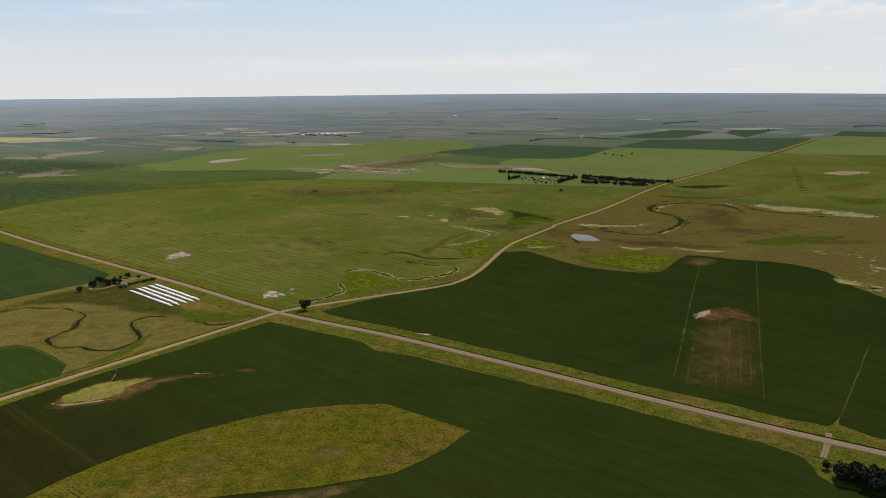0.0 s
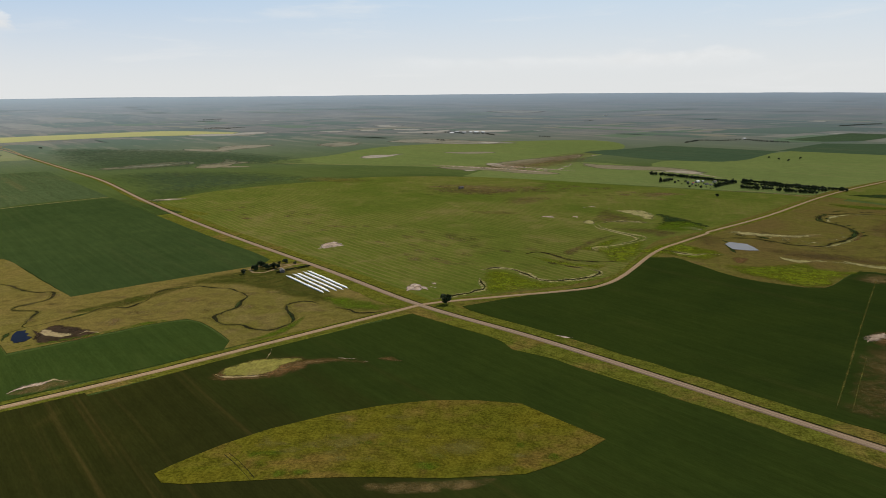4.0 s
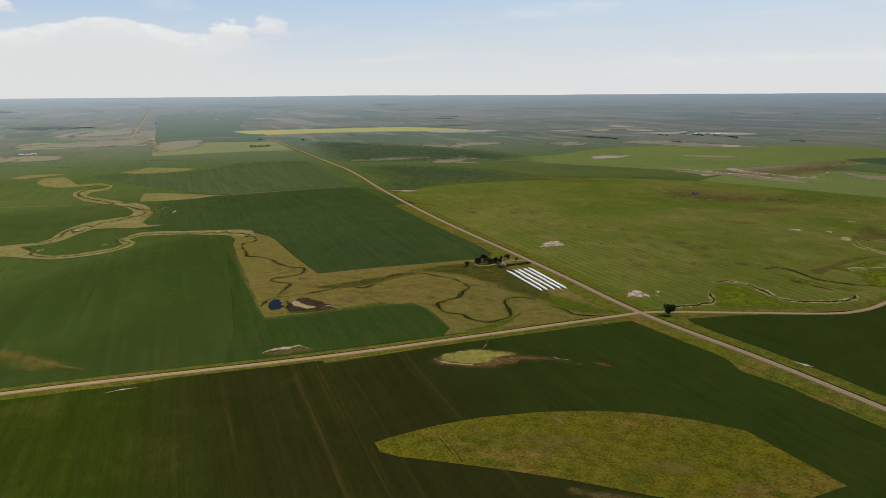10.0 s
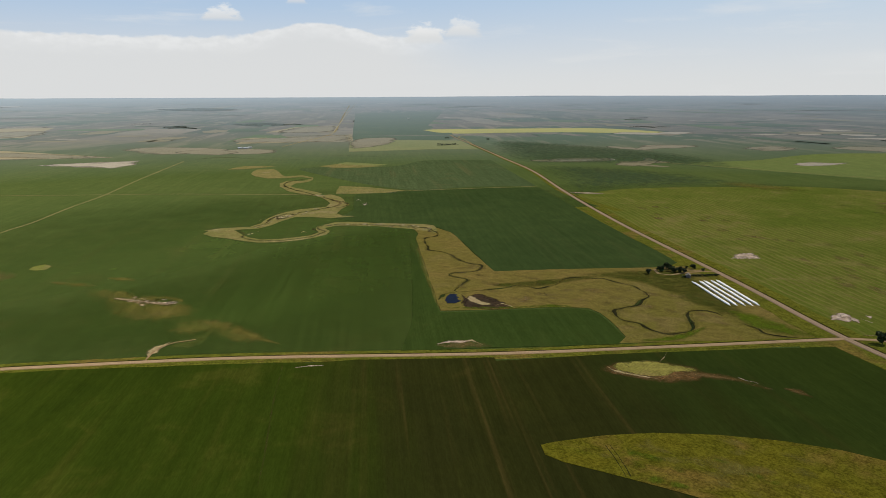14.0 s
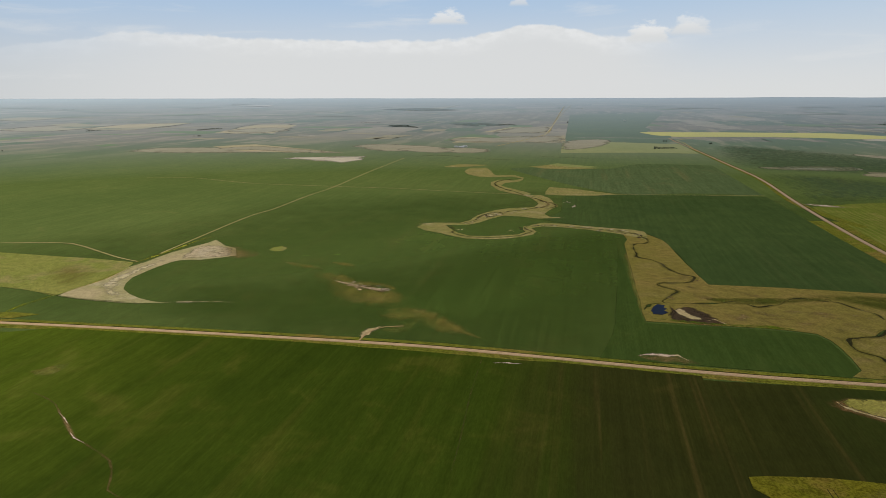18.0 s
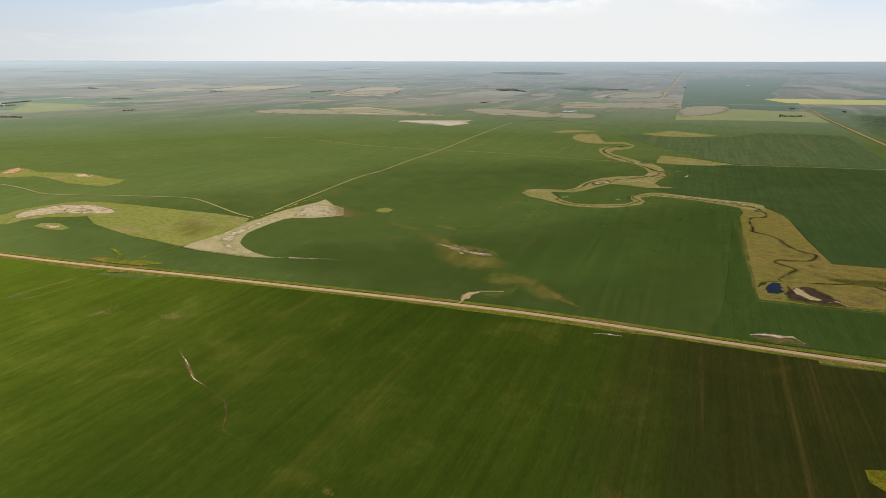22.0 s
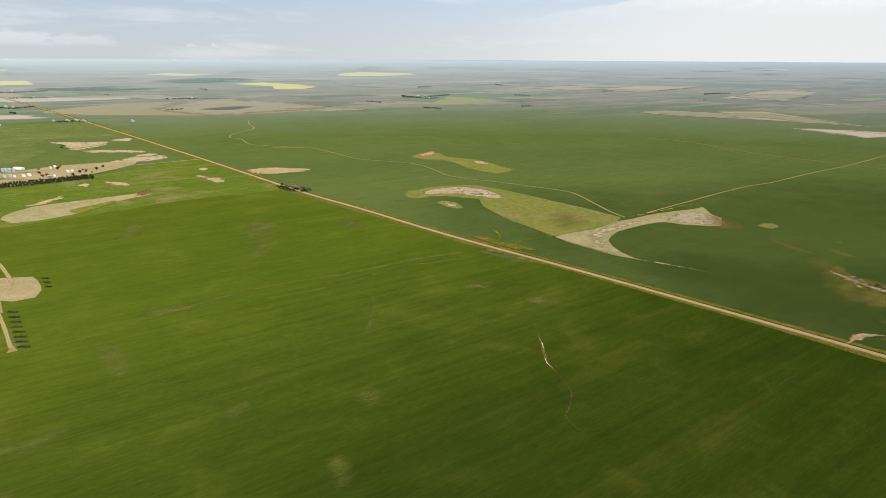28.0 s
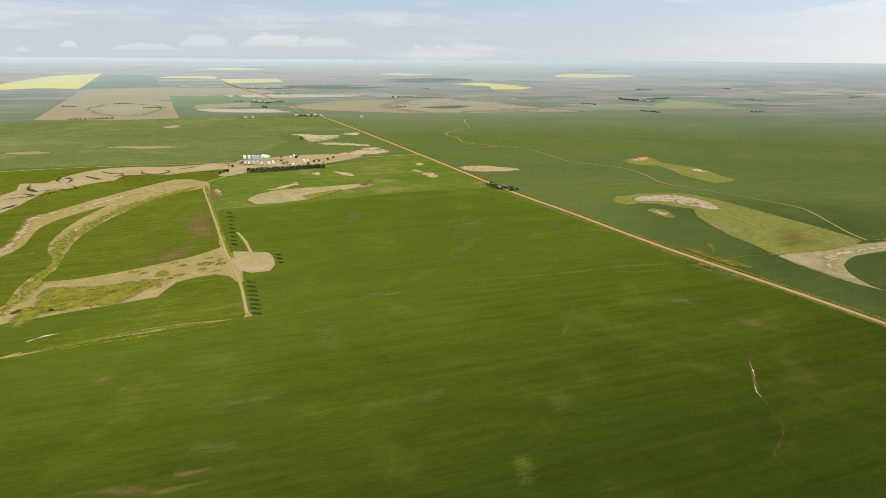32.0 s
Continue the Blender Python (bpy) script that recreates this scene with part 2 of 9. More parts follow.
def thinning(name):
    """Cover that thins out, with a ragged edge, so that the ground shows between."""
    key = name + "_thinning"
    if key in bpy.data.materials:
        return bpy.data.materials[key]
    m, n = material(key)
    at, shared, height = cover_base(n)
    fade = n.add("ShaderNodeAttribute", name="fade").outputs["Fac"]
    if COVERS[name]["far"] or name in ("deep_green_crop", "darker_green_patch"):
        broken = n.math("ADD", n.math("MULTIPLY", n.noise(at, 1.0 / 60.0, 3.0, 0.6), 0.55), n.math("MULTIPLY", n.noise(at, 1.0 / 260.0, 3.0, 0.6), 0.45))
    else:
        if COVERS[name]["rows"] is not None:
            patchy = n.noise(n.scaled(at, 1.0 / 11.0, 1.0 / 30.0, 1.0, COVERS[name]["rows"]), 1.0, 5.0, 0.62, 0.5)
        else:
            patchy = n.noise(at, 1.0 / 17.0, 5.0, 0.62, 1.0)
        broken = n.math("ADD", n.math("MULTIPLY", patchy, 0.5), n.math("ADD", n.math("MULTIPLY", shared[0], 0.2), n.math("MULTIPLY", shared[1], 0.3)))
    ragged = n.math("ADD", fade, n.math("MULTIPLY", n.math("SUBTRACT", broken, 0.5), 1.0 if name in ("deep_green_crop", "darker_green_patch") else 2.3 if COVERS[name]["far"] else 4.2))
    gentle = COVERS[name]["strength"] < 1
    amount = n.math("MULTIPLY", n.ramp(ragged, 0.0 if gentle else 0.2, 1.35 if gentle else 0.95), n.ramp(fade, 0.0, 0.35))
    amount = n.math("MULTIPLY", amount, COVERS[name]["strength"])
    col = cover_tone(n, at, shared, **COVERS[name])
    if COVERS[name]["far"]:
        col = with_painted_haze(n, at, col)
    finish(n, col, 1.0, height, COVERS[name]["bump"] * 0.5, 1.0, 0.0, alpha=amount)
    return m


def with_painted_haze(n, at, col):
    """Haze painted into the base colour, paler and bluer towards the skyline."""
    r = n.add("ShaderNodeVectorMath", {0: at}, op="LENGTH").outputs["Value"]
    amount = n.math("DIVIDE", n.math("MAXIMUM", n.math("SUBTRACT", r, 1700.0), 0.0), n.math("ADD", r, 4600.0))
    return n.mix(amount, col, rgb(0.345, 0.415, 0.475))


def plain(name, color, rough=0.6, spec=0.3, vary=0.12, scale=0.8, metallic=0.0, diffuse_rough=0.3):
    """Paint, sheet metal, plastic: one colour with slight dirt and sun wear."""
    m, n = material(name)
    at = n.add("ShaderNodeTexCoord").outputs["Object"]
    dirt = n.noise(at, scale, 5.0, 0.6)
    col = n.mix(n.ramp(dirt, 0.3, 0.75, 0.0, vary), rgb(*color), rgb(color[0] * 0.45, color[1] * 0.42, color[2] * 0.36))
    finish(n, col, rough, n.noise(at, scale * 6, 3.0), 0.15, 0.02, spec, metallic=metallic, diffuse_rough=diffuse_rough)
    return m


ROW_A = 51.0      # across the drill rows, which run along the paved road
CROP_DARK = land("dark_crop", (0.0215, 0.034, 0.0068), (0.030, 0.044, 0.0078), (0.07, 0.056, 0.018), ROW_A, 7.0, 0.3, 0.2, 0.2, 0.2, streak=0.12)
BROWN_CROP = dict(main=(0.0225, 0.0245, 0.0062), alt=(0.0295, 0.0315, 0.007), dry=(0.085, 0.056, 0.017), rows=ROW_A, row_pitch=3.4, row_amount=0.35, blotch=0.35, dry_amount=0.25, grain=0.2, streak=0.45)
GREEN_CROP = dict(main=(0.025, 0.038, 0.0075), alt=(0.032, 0.047, 0.0085), dry=(0.075, 0.052, 0.016), rows=ROW_A, row_pitch=6.0, row_amount=0.35, blotch=0.25, dry_amount=0.2, grain=0.2, streak=0.15)
# blue raised, so that mid-distance haze is tinted into the crop's colour
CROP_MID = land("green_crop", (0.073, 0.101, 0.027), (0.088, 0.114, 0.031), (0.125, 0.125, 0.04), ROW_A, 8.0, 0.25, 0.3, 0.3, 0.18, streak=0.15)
WEST_CROP = dict(main=(0.021, 0.0348, 0.0042), alt=(0.0305, 0.0465, 0.0051), dry=(0.088, 0.08, 0.014), rows=ROW_A, row_pitch=8.0, row_amount=0.35, blotch=0.4, dry_amount=0.3, grain=0.22, streak=0.25)
PALE_CROP = dict(main=(0.061, 0.086, 0.0082), alt=(0.082, 0.106, 0.011), dry=(0.14, 0.135, 0.03), rows=ROW_A, row_pitch=8.0, row_amount=0.3, blotch=0.45, dry_amount=0.3, grain=0.22, streak=0.15)
CROP_DEEP = land("deep_green_crop", (0.058, 0.090, 0.020), (0.070, 0.101, 0.023), (0.105, 0.092, 0.028), ROW_A, 7.0, 0.3, 0.3, 0.25, 0.18, strength=0.97, streak=0.2)
CROP_DARKER = land("darker_green_patch", (0.045, 0.074, 0.0145), (0.055, 0.084, 0.0165), (0.1, 0.09, 0.025), ROW_A, 7.0, 0.4, 0.3, 0.25, 0.18, soft=True, strength=0.96, streak=0.12)
# middle-distance haze is tinted into the base colours of these three crops
CROP_BLUE = land("blue_green_crop", (0.037, 0.058, 0.017), (0.048, 0.071, 0.020), (0.08, 0.082, 0.03), ROW_A, 7.0, 0.3, 0.2, 0.15, 0.2, streak=0.12)
CROP_MID2 = land("brownish_green_crop", (0.066, 0.092, 0.036), (0.078, 0.103, 0.04), (0.12, 0.1, 0.04), ROW_A, 8.0, 0.4, 0.4, 0.4, 0.4)
CROP_BRIGHT = land("bright_green_crop", (0.138, 0.172, 0.05), (0.158, 0.188, 0.056), (0.18, 0.165, 0.07), ROW_A, 12.0, 0.25, 0.35, 0.3, 0.35)
CROP_LIGHT = land("yellow_green_crop", (0.070, 0.090, 0.009), (0.092, 0.108, 0.011), (0.145, 0.135, 0.03), ROW_A + 4, 7.0, 0.4, 0.35, 0.3, 0.4)
# dark green crop turned teal by haze tinted into its base colour
CROP_HAZED = land("hazed_green_crop", (0.055, 0.086, 0.045), (0.064, 0.095, 0.047), (0.1, 0.1, 0.05), ROW_A, 20.0, 0.3, 0.3, 0.3, 0.35, strength=0.6)
PADDOCK = land("olive_paddock", (0.080, 0.114, 0.014), (0.102, 0.128, 0.020), (0.2, 0.16, 0.07), ROW_A, 12.0, 0.25, 0.5, 0.5, 0.5, big=160.0)
FAR_PADDOCK = land("far_pale_green_field", (0.092, 0.116, 0.034), (0.108, 0.130, 0.040), (0.19, 0.17, 0.08), ROW_A, 30.0, 0.2, 0.5, 0.5, 0.4, big=260.0)
WEDGE = land("rough_grass_wedge", (0.158, 0.155, 0.040), (0.128, 0.142, 0.030), (0.215, 0.165, 0.075), None, 9, 0, 0.6, 0.6, 0.55, 0.7, big=90.0)
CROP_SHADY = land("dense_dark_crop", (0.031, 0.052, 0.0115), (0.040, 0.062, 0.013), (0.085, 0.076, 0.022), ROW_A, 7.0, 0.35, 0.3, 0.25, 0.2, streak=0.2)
OLIVE = land("olive_creek_grass", (0.20, 0.165, 0.062), (0.145, 0.14, 0.04), (0.28, 0.21, 0.115), None, 9, 0, 0.6, 0.6, 0.6, 0.8, big=40.0)
HAY = land("hay_field", (0.088, 0.113, 0.016), (0.120, 0.132, 0.022), (0.21, 0.152, 0.062), ROW_A, 10.0, 0.25, 0.55, 0.45, 0.3, big=260.0, streak=0.15, lines=0.75)
PASTURE = land("pasture_grass", (0.108, 0.094, 0.009), (0.078, 0.080, 0.008), (0.168, 0.1, 0.026), None, 9, 0, 0.7, 0.6, 0.75, 0.9, big=70.0)
MEADOW = land("dry_meadow", (0.158, 0.118, 0.034), (0.120, 0.106, 0.022), (0.205, 0.14, 0.06), None, 9, 0, 0.6, 0.4, 0.5, 0.8, big=150.0)
FLATS = land("pale_creek_flats", (0.255, 0.20, 0.095), (0.195, 0.165, 0.05), (0.31, 0.235, 0.14), None, 9, 0, 0.6, 0.5, 0.35, 0.5, big=60.0)
BROWN = land("brown_meadow", (0.122, 0.088, 0.027), (0.112, 0.106, 0.019), (0.165, 0.1, 0.045), None, 9, 0, 0.6, 0.5, 0.5, 0.9, big=130.0)
VERGE = land("verge_grass", (0.108, 0.106, 0.014), (0.085, 0.094, 0.013), (0.195, 0.118, 0.035), None, 9, 0, 0.6, 0.6, 0.8, 1.0, big=70.0)
TAN = land("tan_dry_ground", (0.285, 0.225, 0.13), (0.235, 0.195, 0.095), (0.34, 0.275, 0.19), None, 9, 0, 0.5, 0.6, 0.3, 0.4, big=80.0)
SOFT_DRY = land("dry_scald", (0.195, 0.13, 0.055), (0.155, 0.115, 0.04), (0.25, 0.15, 0.085), None, 9, 0, 0.5, 0.5, 0.6, 0.7, soft=True, big=60.0, strength=0.62)
SOFT_YELLOW = land("thin_yellowed_crop", (0.185, 0.15, 0.036), (0.15, 0.138, 0.03), (0.22, 0.15, 0.06), ROW_A, 7, 0.25, 0.5, 0.5, 0.5, 0.6, soft=True, big=60.0, strength=0.62)
SOFT_PALE = land("bare_alkali_soil", (0.46, 0.36, 0.28), (0.34, 0.25, 0.175), (0.6, 0.52, 0.45), None, 9, 0, 0.5, 0.5, 0.6, 0.5, soft=True, big=50.0)
SOFT_TAN = land("tan_weathered_soil", (0.33, 0.25, 0.14), (0.26, 0.21, 0.1), (0.41, 0.32, 0.23), None, 9, 0, 0.5, 0.5, 0.6, 0.5, soft=True, big=60.0)
SOFT_REDDISH = land("reddish_soil", (0.38, 0.21, 0.13), (0.30, 0.19, 0.11), (0.42, 0.28, 0.2), None, 9, 0, 0.5, 0.5, 0.6, 0.5, soft=True, big=40.0)
SOFT_LIME = land("yellow_green_fringe", (0.155, 0.148, 0.022), (0.125, 0.132, 0.018), (0.19, 0.155, 0.04), None, 9, 0, 0.5, 0.3, 0.6, 0.7, soft=True, big=40.0)
SOFT_GREEN = land("lush_patch", (0.085, 0.12, 0.008), (0.07, 0.105, 0.008), (0.12, 0.125, 0.015), None, 9, 0, 0.5, 0.3, 0.6, 0.7, soft=True, big=80.0, strength=0.80)
SOFT_DARK = land("reeds_and_wet_grass", (0.02, 0.032, 0.01), (0.03, 0.045, 0.012), (0.05, 0.045, 0.02), None, 9, 0, 0.5, 0.3, 0.6, 0.7, soft=True, big=50.0)
SOFT_STRAW = land("pale_straw_grass", (0.31, 0.265, 0.115), (0.245, 0.22, 0.08), (0.39, 0.33, 0.19), None, 9, 0, 0.5, 0.5, 0.6, 0.5, soft=True, big=30.0)
SOFT_BROWN = land("brown_dead_grass", (0.085, 0.06, 0.025), (0.1, 0.075, 0.028), (0.13, 0.085, 0.04), None, 9, 0, 0.5, 0.5, 0.6, 0.6, soft=True, big=60.0, strength=0.36)
SOFT_THIN = land("thin_pale_crop", (0.155, 0.165, 0.038), (0.125, 0.145, 0.028), (0.19, 0.175, 0.06), ROW_A, 7, 0.25, 0.5, 0.5, 0.5, 0.6, soft=True, big=60.0, strength=0.38)
WASH = land("grey_tan_silt", (0.275, 0.225, 0.125), (0.21, 0.19, 0.085), (0.36, 0.295, 0.21), None, 9, 0, 0.5, 0.6, 0.4, 0.5, big=45.0)
SOFT_WASH = land("pale_silt", (0.34, 0.28, 0.18), (0.27, 0.235, 0.13), (0.41, 0.345, 0.26), None, 9, 0, 0.5, 0.6, 0.7, 0.6, soft=True, big=45.0)
SOFT_PALE2 = land("grey_alkali_crust", (0.315, 0.25, 0.165), (0.245, 0.205, 0.12), (0.38, 0.315, 0.235), None, 9, 0, 0.5, 0.6, 0.7, 0.5, soft=True, big=35.0)
SOFT_STREAK = land("pale_yellow_grass", (0.225, 0.195, 0.05), (0.175, 0.165, 0.035), (0.26, 0.185, 0.08), None, 9, 0, 0.5, 0.5, 0.6, 0.6, soft=True, big=30.0)
SOFT_MUD = land("dark_drying_mud", (0.055, 0.036, 0.022), (0.032, 0.024, 0.015), (0.13, 0.085, 0.05), None, 9, 0, 0.5, 0.4, 0.6, 0.5, soft=True, big=18.0)
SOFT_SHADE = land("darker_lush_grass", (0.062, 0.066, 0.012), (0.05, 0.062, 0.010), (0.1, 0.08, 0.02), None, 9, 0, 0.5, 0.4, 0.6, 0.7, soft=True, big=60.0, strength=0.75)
SOFT_LUSH = land("lush_yellow_grass", (0.135, 0.152, 0.010), (0.105, 0.13, 0.010), (0.17, 0.14, 0.025), None, 9, 0, 0.5, 0.4, 0.5, 0.7, soft=True, big=60.0, strength=0.9)
SOFT_BROWN2 = land("brown_sedge", (0.105, 0.07, 0.028), (0.125, 0.088, 0.03), (0.165, 0.11, 0.055), None, 9, 0, 0.5, 0.5, 0.6, 0.6, soft=True, big=60.0, strength=0.6)
SOFT_RUST = land("rusty_bare_soil", (0.165, 0.09, 0.036), (0.13, 0.08, 0.03), (0.21, 0.12, 0.06), None, 9, 0, 0.5, 0.5, 0.6, 0.6, soft=True, big=50.0, strength=0.85)
WISP_TAN = land("far_dry_wisp", (0.22, 0.185, 0.11), (0.18, 0.16, 0.09), (0.27, 0.21, 0.15), None, 9, 0, 0.5, 0.5, 0.4, 0.3, soft=True, big=300.0, far=True)
WISP_PALE = land("far_bare_wisp", (0.36, 0.31, 0.23), (0.3, 0.26, 0.19), (0.4, 0.35, 0.3), None, 9, 0, 0.5, 0.5, 0.4, 0.3, soft=True, big=300.0, far=True)
WISP_DARK = land("far_dark_wisp", (0.035, 0.06, 0.026), (0.045, 0.07, 0.03), (0.08, 0.09, 0.05), None, 9, 0, 0.5, 0.5, 0.4, 0.3, soft=True, big=300.0, far=True, strength=0.8)
CANOLA = land("yellow_blossom", (0.42, 0.37, 0.06), (0.36, 0.335, 0.065), (0.3, 0.31, 0.09), ROW_A, 30, 0.1, 0.3, 0.3, 0.2, 0.3, far=True)
FAR_GREEN = land("far_green_crop", (0.075, 0.115, 0.03), (0.09, 0.13, 0.035), (0.14, 0.15, 0.06), ROW_A, 40, 0.2, 0.4, 0.4, 0.25, 0.3, far=True)
FAR_DARK = land("far_dark_crop", (0.055, 0.085, 0.034), (0.066, 0.096, 0.036), (0.1, 0.11, 0.05), ROW_A, 40, 0.2, 0.4, 0.3, 0.25, 0.3, far=True)
FAR_OLIVE = land("far_olive_grass", (0.16, 0.175, 0.05), (0.185, 0.19, 0.06), (0.24, 0.2, 0.1), ROW_A, 40, 0.15, 0.4, 0.4, 0.25, 0.3, far=True)
FAR_STUBBLE = land("far_pale_stubble", (0.285, 0.225, 0.105), (0.25, 0.205, 0.095), (0.42, 0.31, 0.19), ROW_A, 40, 0.15, 0.4, 0.4, 0.25, 0.3, far=True)
FAR_TAN = land("far_stubble", (0.215, 0.175, 0.085), (0.18, 0.155, 0.075), (0.25, 0.185, 0.11), ROW_A, 40, 0.15, 0.4, 0.4, 0.25, 0.3, far=True)
FAR_PALE = land("far_bare_soil", (0.32, 0.27, 0.21), (0.26, 0.22, 0.17), (0.36, 0.31, 0.27), None, 40, 0.15, 0.4, 0.4, 0.25, 0.3, far=True)


def road_material(name, main, alt, track):
    m, n = material(name)
    at = n.add("ShaderNodeAttribute", name="plan").outputs["Vector"]
    across = n.add("ShaderNodeAttribute", name="fade").outputs["Fac"]
    mid = n.noise(at, 1 / 22.0, 4.0, 0.6)
    fine = n.noise(at, 1 / 1.1, 4.0, 0.7)
    col = n.mix(n.ramp(mid, 0.35, 0.65), rgb(*main), rgb(*alt))
    wheel = n.math("MULTIPLY", n.ramp(n.math("ABSOLUTE", n.math("SUBTRACT", n.math("ABSOLUTE", n.math("SUBTRACT", across, 0.5)), 0.21)), 0.15, 0.06), n.ramp(mid, 0.25, 0.6, 0.35, 0.8))
    col = n.mix(wheel, col, rgb(*track))
    tone = n.ramp(fine, 0.3, 0.7, 0.8, 1.2)
    col = n.mix(1.0, col, n.add("ShaderNodeCombineColor", {0: tone, 1: tone, 2: tone}).outputs[0], "MULTIPLY")
    finish(n, col, 1.0, fine, 0.5, 0.05, 0.0)
    return m


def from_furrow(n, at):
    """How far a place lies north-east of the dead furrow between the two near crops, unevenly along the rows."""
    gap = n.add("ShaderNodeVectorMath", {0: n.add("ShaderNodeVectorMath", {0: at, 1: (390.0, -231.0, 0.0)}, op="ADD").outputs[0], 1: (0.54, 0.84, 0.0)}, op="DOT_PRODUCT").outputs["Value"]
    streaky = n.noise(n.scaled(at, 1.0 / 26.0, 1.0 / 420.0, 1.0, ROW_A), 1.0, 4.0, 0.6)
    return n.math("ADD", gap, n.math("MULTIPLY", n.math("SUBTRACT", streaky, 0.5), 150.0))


# the west crop: darker by the dead furrow, paler to the south-west
CROP_WEST, n = material("west_crop")
COVERS["west_crop"] = COVERS["dark_crop"]
at, shared, height = cover_base(n)
col = n.mix(n.ramp(from_furrow(n, at), -100.0, -500.0), cover_tone(n, at, shared, **WEST_CROP), cover_tone(n, at, shared, **PALE_CROP))
finish(n, col, 1.0, height, 0.2, 1.0, 0.0)
# the near crop: green by the dead furrow, then brown, then dark green
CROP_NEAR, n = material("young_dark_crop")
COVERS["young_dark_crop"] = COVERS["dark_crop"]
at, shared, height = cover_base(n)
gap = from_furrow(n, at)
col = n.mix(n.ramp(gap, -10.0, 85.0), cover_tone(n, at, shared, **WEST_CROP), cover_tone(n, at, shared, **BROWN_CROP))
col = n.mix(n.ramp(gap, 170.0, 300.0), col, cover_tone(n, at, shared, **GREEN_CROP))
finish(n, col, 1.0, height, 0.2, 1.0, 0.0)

GRAVEL = road_material("gravel_road", (0.31, 0.21, 0.118), (0.26, 0.18, 0.098), (0.41, 0.295, 0.18))
PAVED = road_material("worn_road_surface", (0.27, 0.19, 0.12), (0.23, 0.165, 0.105), (0.35, 0.255, 0.17))
TRACK = road_material("dirt_track", (0.26, 0.21, 0.09), (0.2, 0.175, 0.06), (0.32, 0.25, 0.13))


DIRT = road_material("bare_dirt", (0.25, 0.165, 0.085), (0.2, 0.135, 0.07), (0.31, 0.22, 0.125))


def water_material(name, color, rough, spec=0.5):
    m, n = material(name)
    at = n.add("ShaderNodeTexCoord").outputs["Object"]
    finish(n, n.mix(n.noise(at, 0.05), rgb(*color), rgb(color[0] * 1.6, color[1] * 1.5, color[2] * 1.3)), rough, n.noise(at, 0.7, 3.0), 0.08, 0.1, spec, diffuse_rough=0.0)
    return m


WATER = water_material("dark_pond_water", (0.001, 0.003, 0.012), 0.4, 0.02)
GREY_WATER = water_material("shallow_grey_water", (0.075, 0.072, 0.075), 0.3, 0.15)
MUD = land("creek_bank_mud", (0.016, 0.0155, 0.007), (0.026, 0.025, 0.010), (0.065, 0.052, 0.026), None, 9, 0, 0.5, 0.5, 0.6, 0.6, big=40.0)

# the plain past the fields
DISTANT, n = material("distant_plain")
at = n.add("ShaderNodeAttribute", name="plan").outputs["Vector"]
cells = n.add("ShaderNodeTexVoronoi", {"Vector": n.scaled(at, 1 / 800.0, 1 / 800.0, 1.0, 51.0), "Scale": 1.0, "Randomness": 0.6})
cells.distance = "CHEBYCHEV"
strips = n.add("ShaderNodeTexVoronoi", {"Vector": n.scaled(at, 1 / 330.0, 1 / 1500.0, 1.0, 51.0), "Scale": 1.0, "Randomness": 0.8})
strips.distance = "CHEBYCHEV"
pick = n.add("ShaderNodeSeparateColor", {0: cells.outputs["Color"]}).outputs
pick2 = n.add("ShaderNodeSeparateColor", {0: strips.outputs["Color"]}).outputs
col = n.mix(n.ramp(pick[0], 0.3, 0.5), rgb(0.058, 0.088, 0.036), rgb(0.132, 0.112, 0.078))
col = n.mix(n.math("MULTIPLY", n.ramp(pick2[0], 0.8, 0.83), 0.75), col, rgb(0.27, 0.225, 0.165))
col = n.mix(n.math("MULTIPLY", n.ramp(pick2[1], 0.7, 0.8), 0.7), col, rgb(0.035, 0.062, 0.026))
grain = n.noise(at, 1 / 160.0, 7.0, 0.75)
col = n.mix(n.ramp(grain, 0.42, 0.62, 0.0, 0.5), col, rgb(0.04, 0.058, 0.035))
wide = n.noise(at, 1 / 1900.0, 3.0, 0.6)
col = n.mix(n.ramp(wide, 0.42, 0.6, 0.0, 0.7), col, rgb(0.13, 0.11, 0.075))
streak = n.noise(n.scaled(at, 1 / 90.0, 1 / 600.0, 1.0, 51.0), 1.0, 5.0, 0.7)
col = n.mix(n.ramp(streak, 0.5, 0.62, 0.0, 0.8), col, rgb(0.205, 0.17, 0.115))
col = n.mix(n.ramp(n.noise(n.scaled(at, 1 / 300.0, 1 / 900.0, 1.0, 51.0), 1.0, 6.0, 0.7), 0.62, 0.72, 0.0, 0.6), col, rgb(0.27, 0.22, 0.17))
shared = (n.noise(at, 1.0 / 46.0, 5.0, 0.6, 0.6), n.noise(at, 1.0 / 7.0, 4.0, 0.65), n.noise(at, 1.0 / 1.6, 4.0, 0.7))
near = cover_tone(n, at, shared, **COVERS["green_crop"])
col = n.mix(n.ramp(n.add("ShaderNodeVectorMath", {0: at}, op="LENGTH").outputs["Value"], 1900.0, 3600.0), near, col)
# the plain's colour is mixed with painted haze by plan distance
finish(n, with_painted_haze(n, at, col), 1.0, None, spec=0.0)
# ---- shaping the ground ----
from mathutils import geometry
SPLIT = 1700.0
NEAR, RIM = 3200.0, 1650.0      # beyond NEAR the plain rises very gently to the skyline, 4850 m off


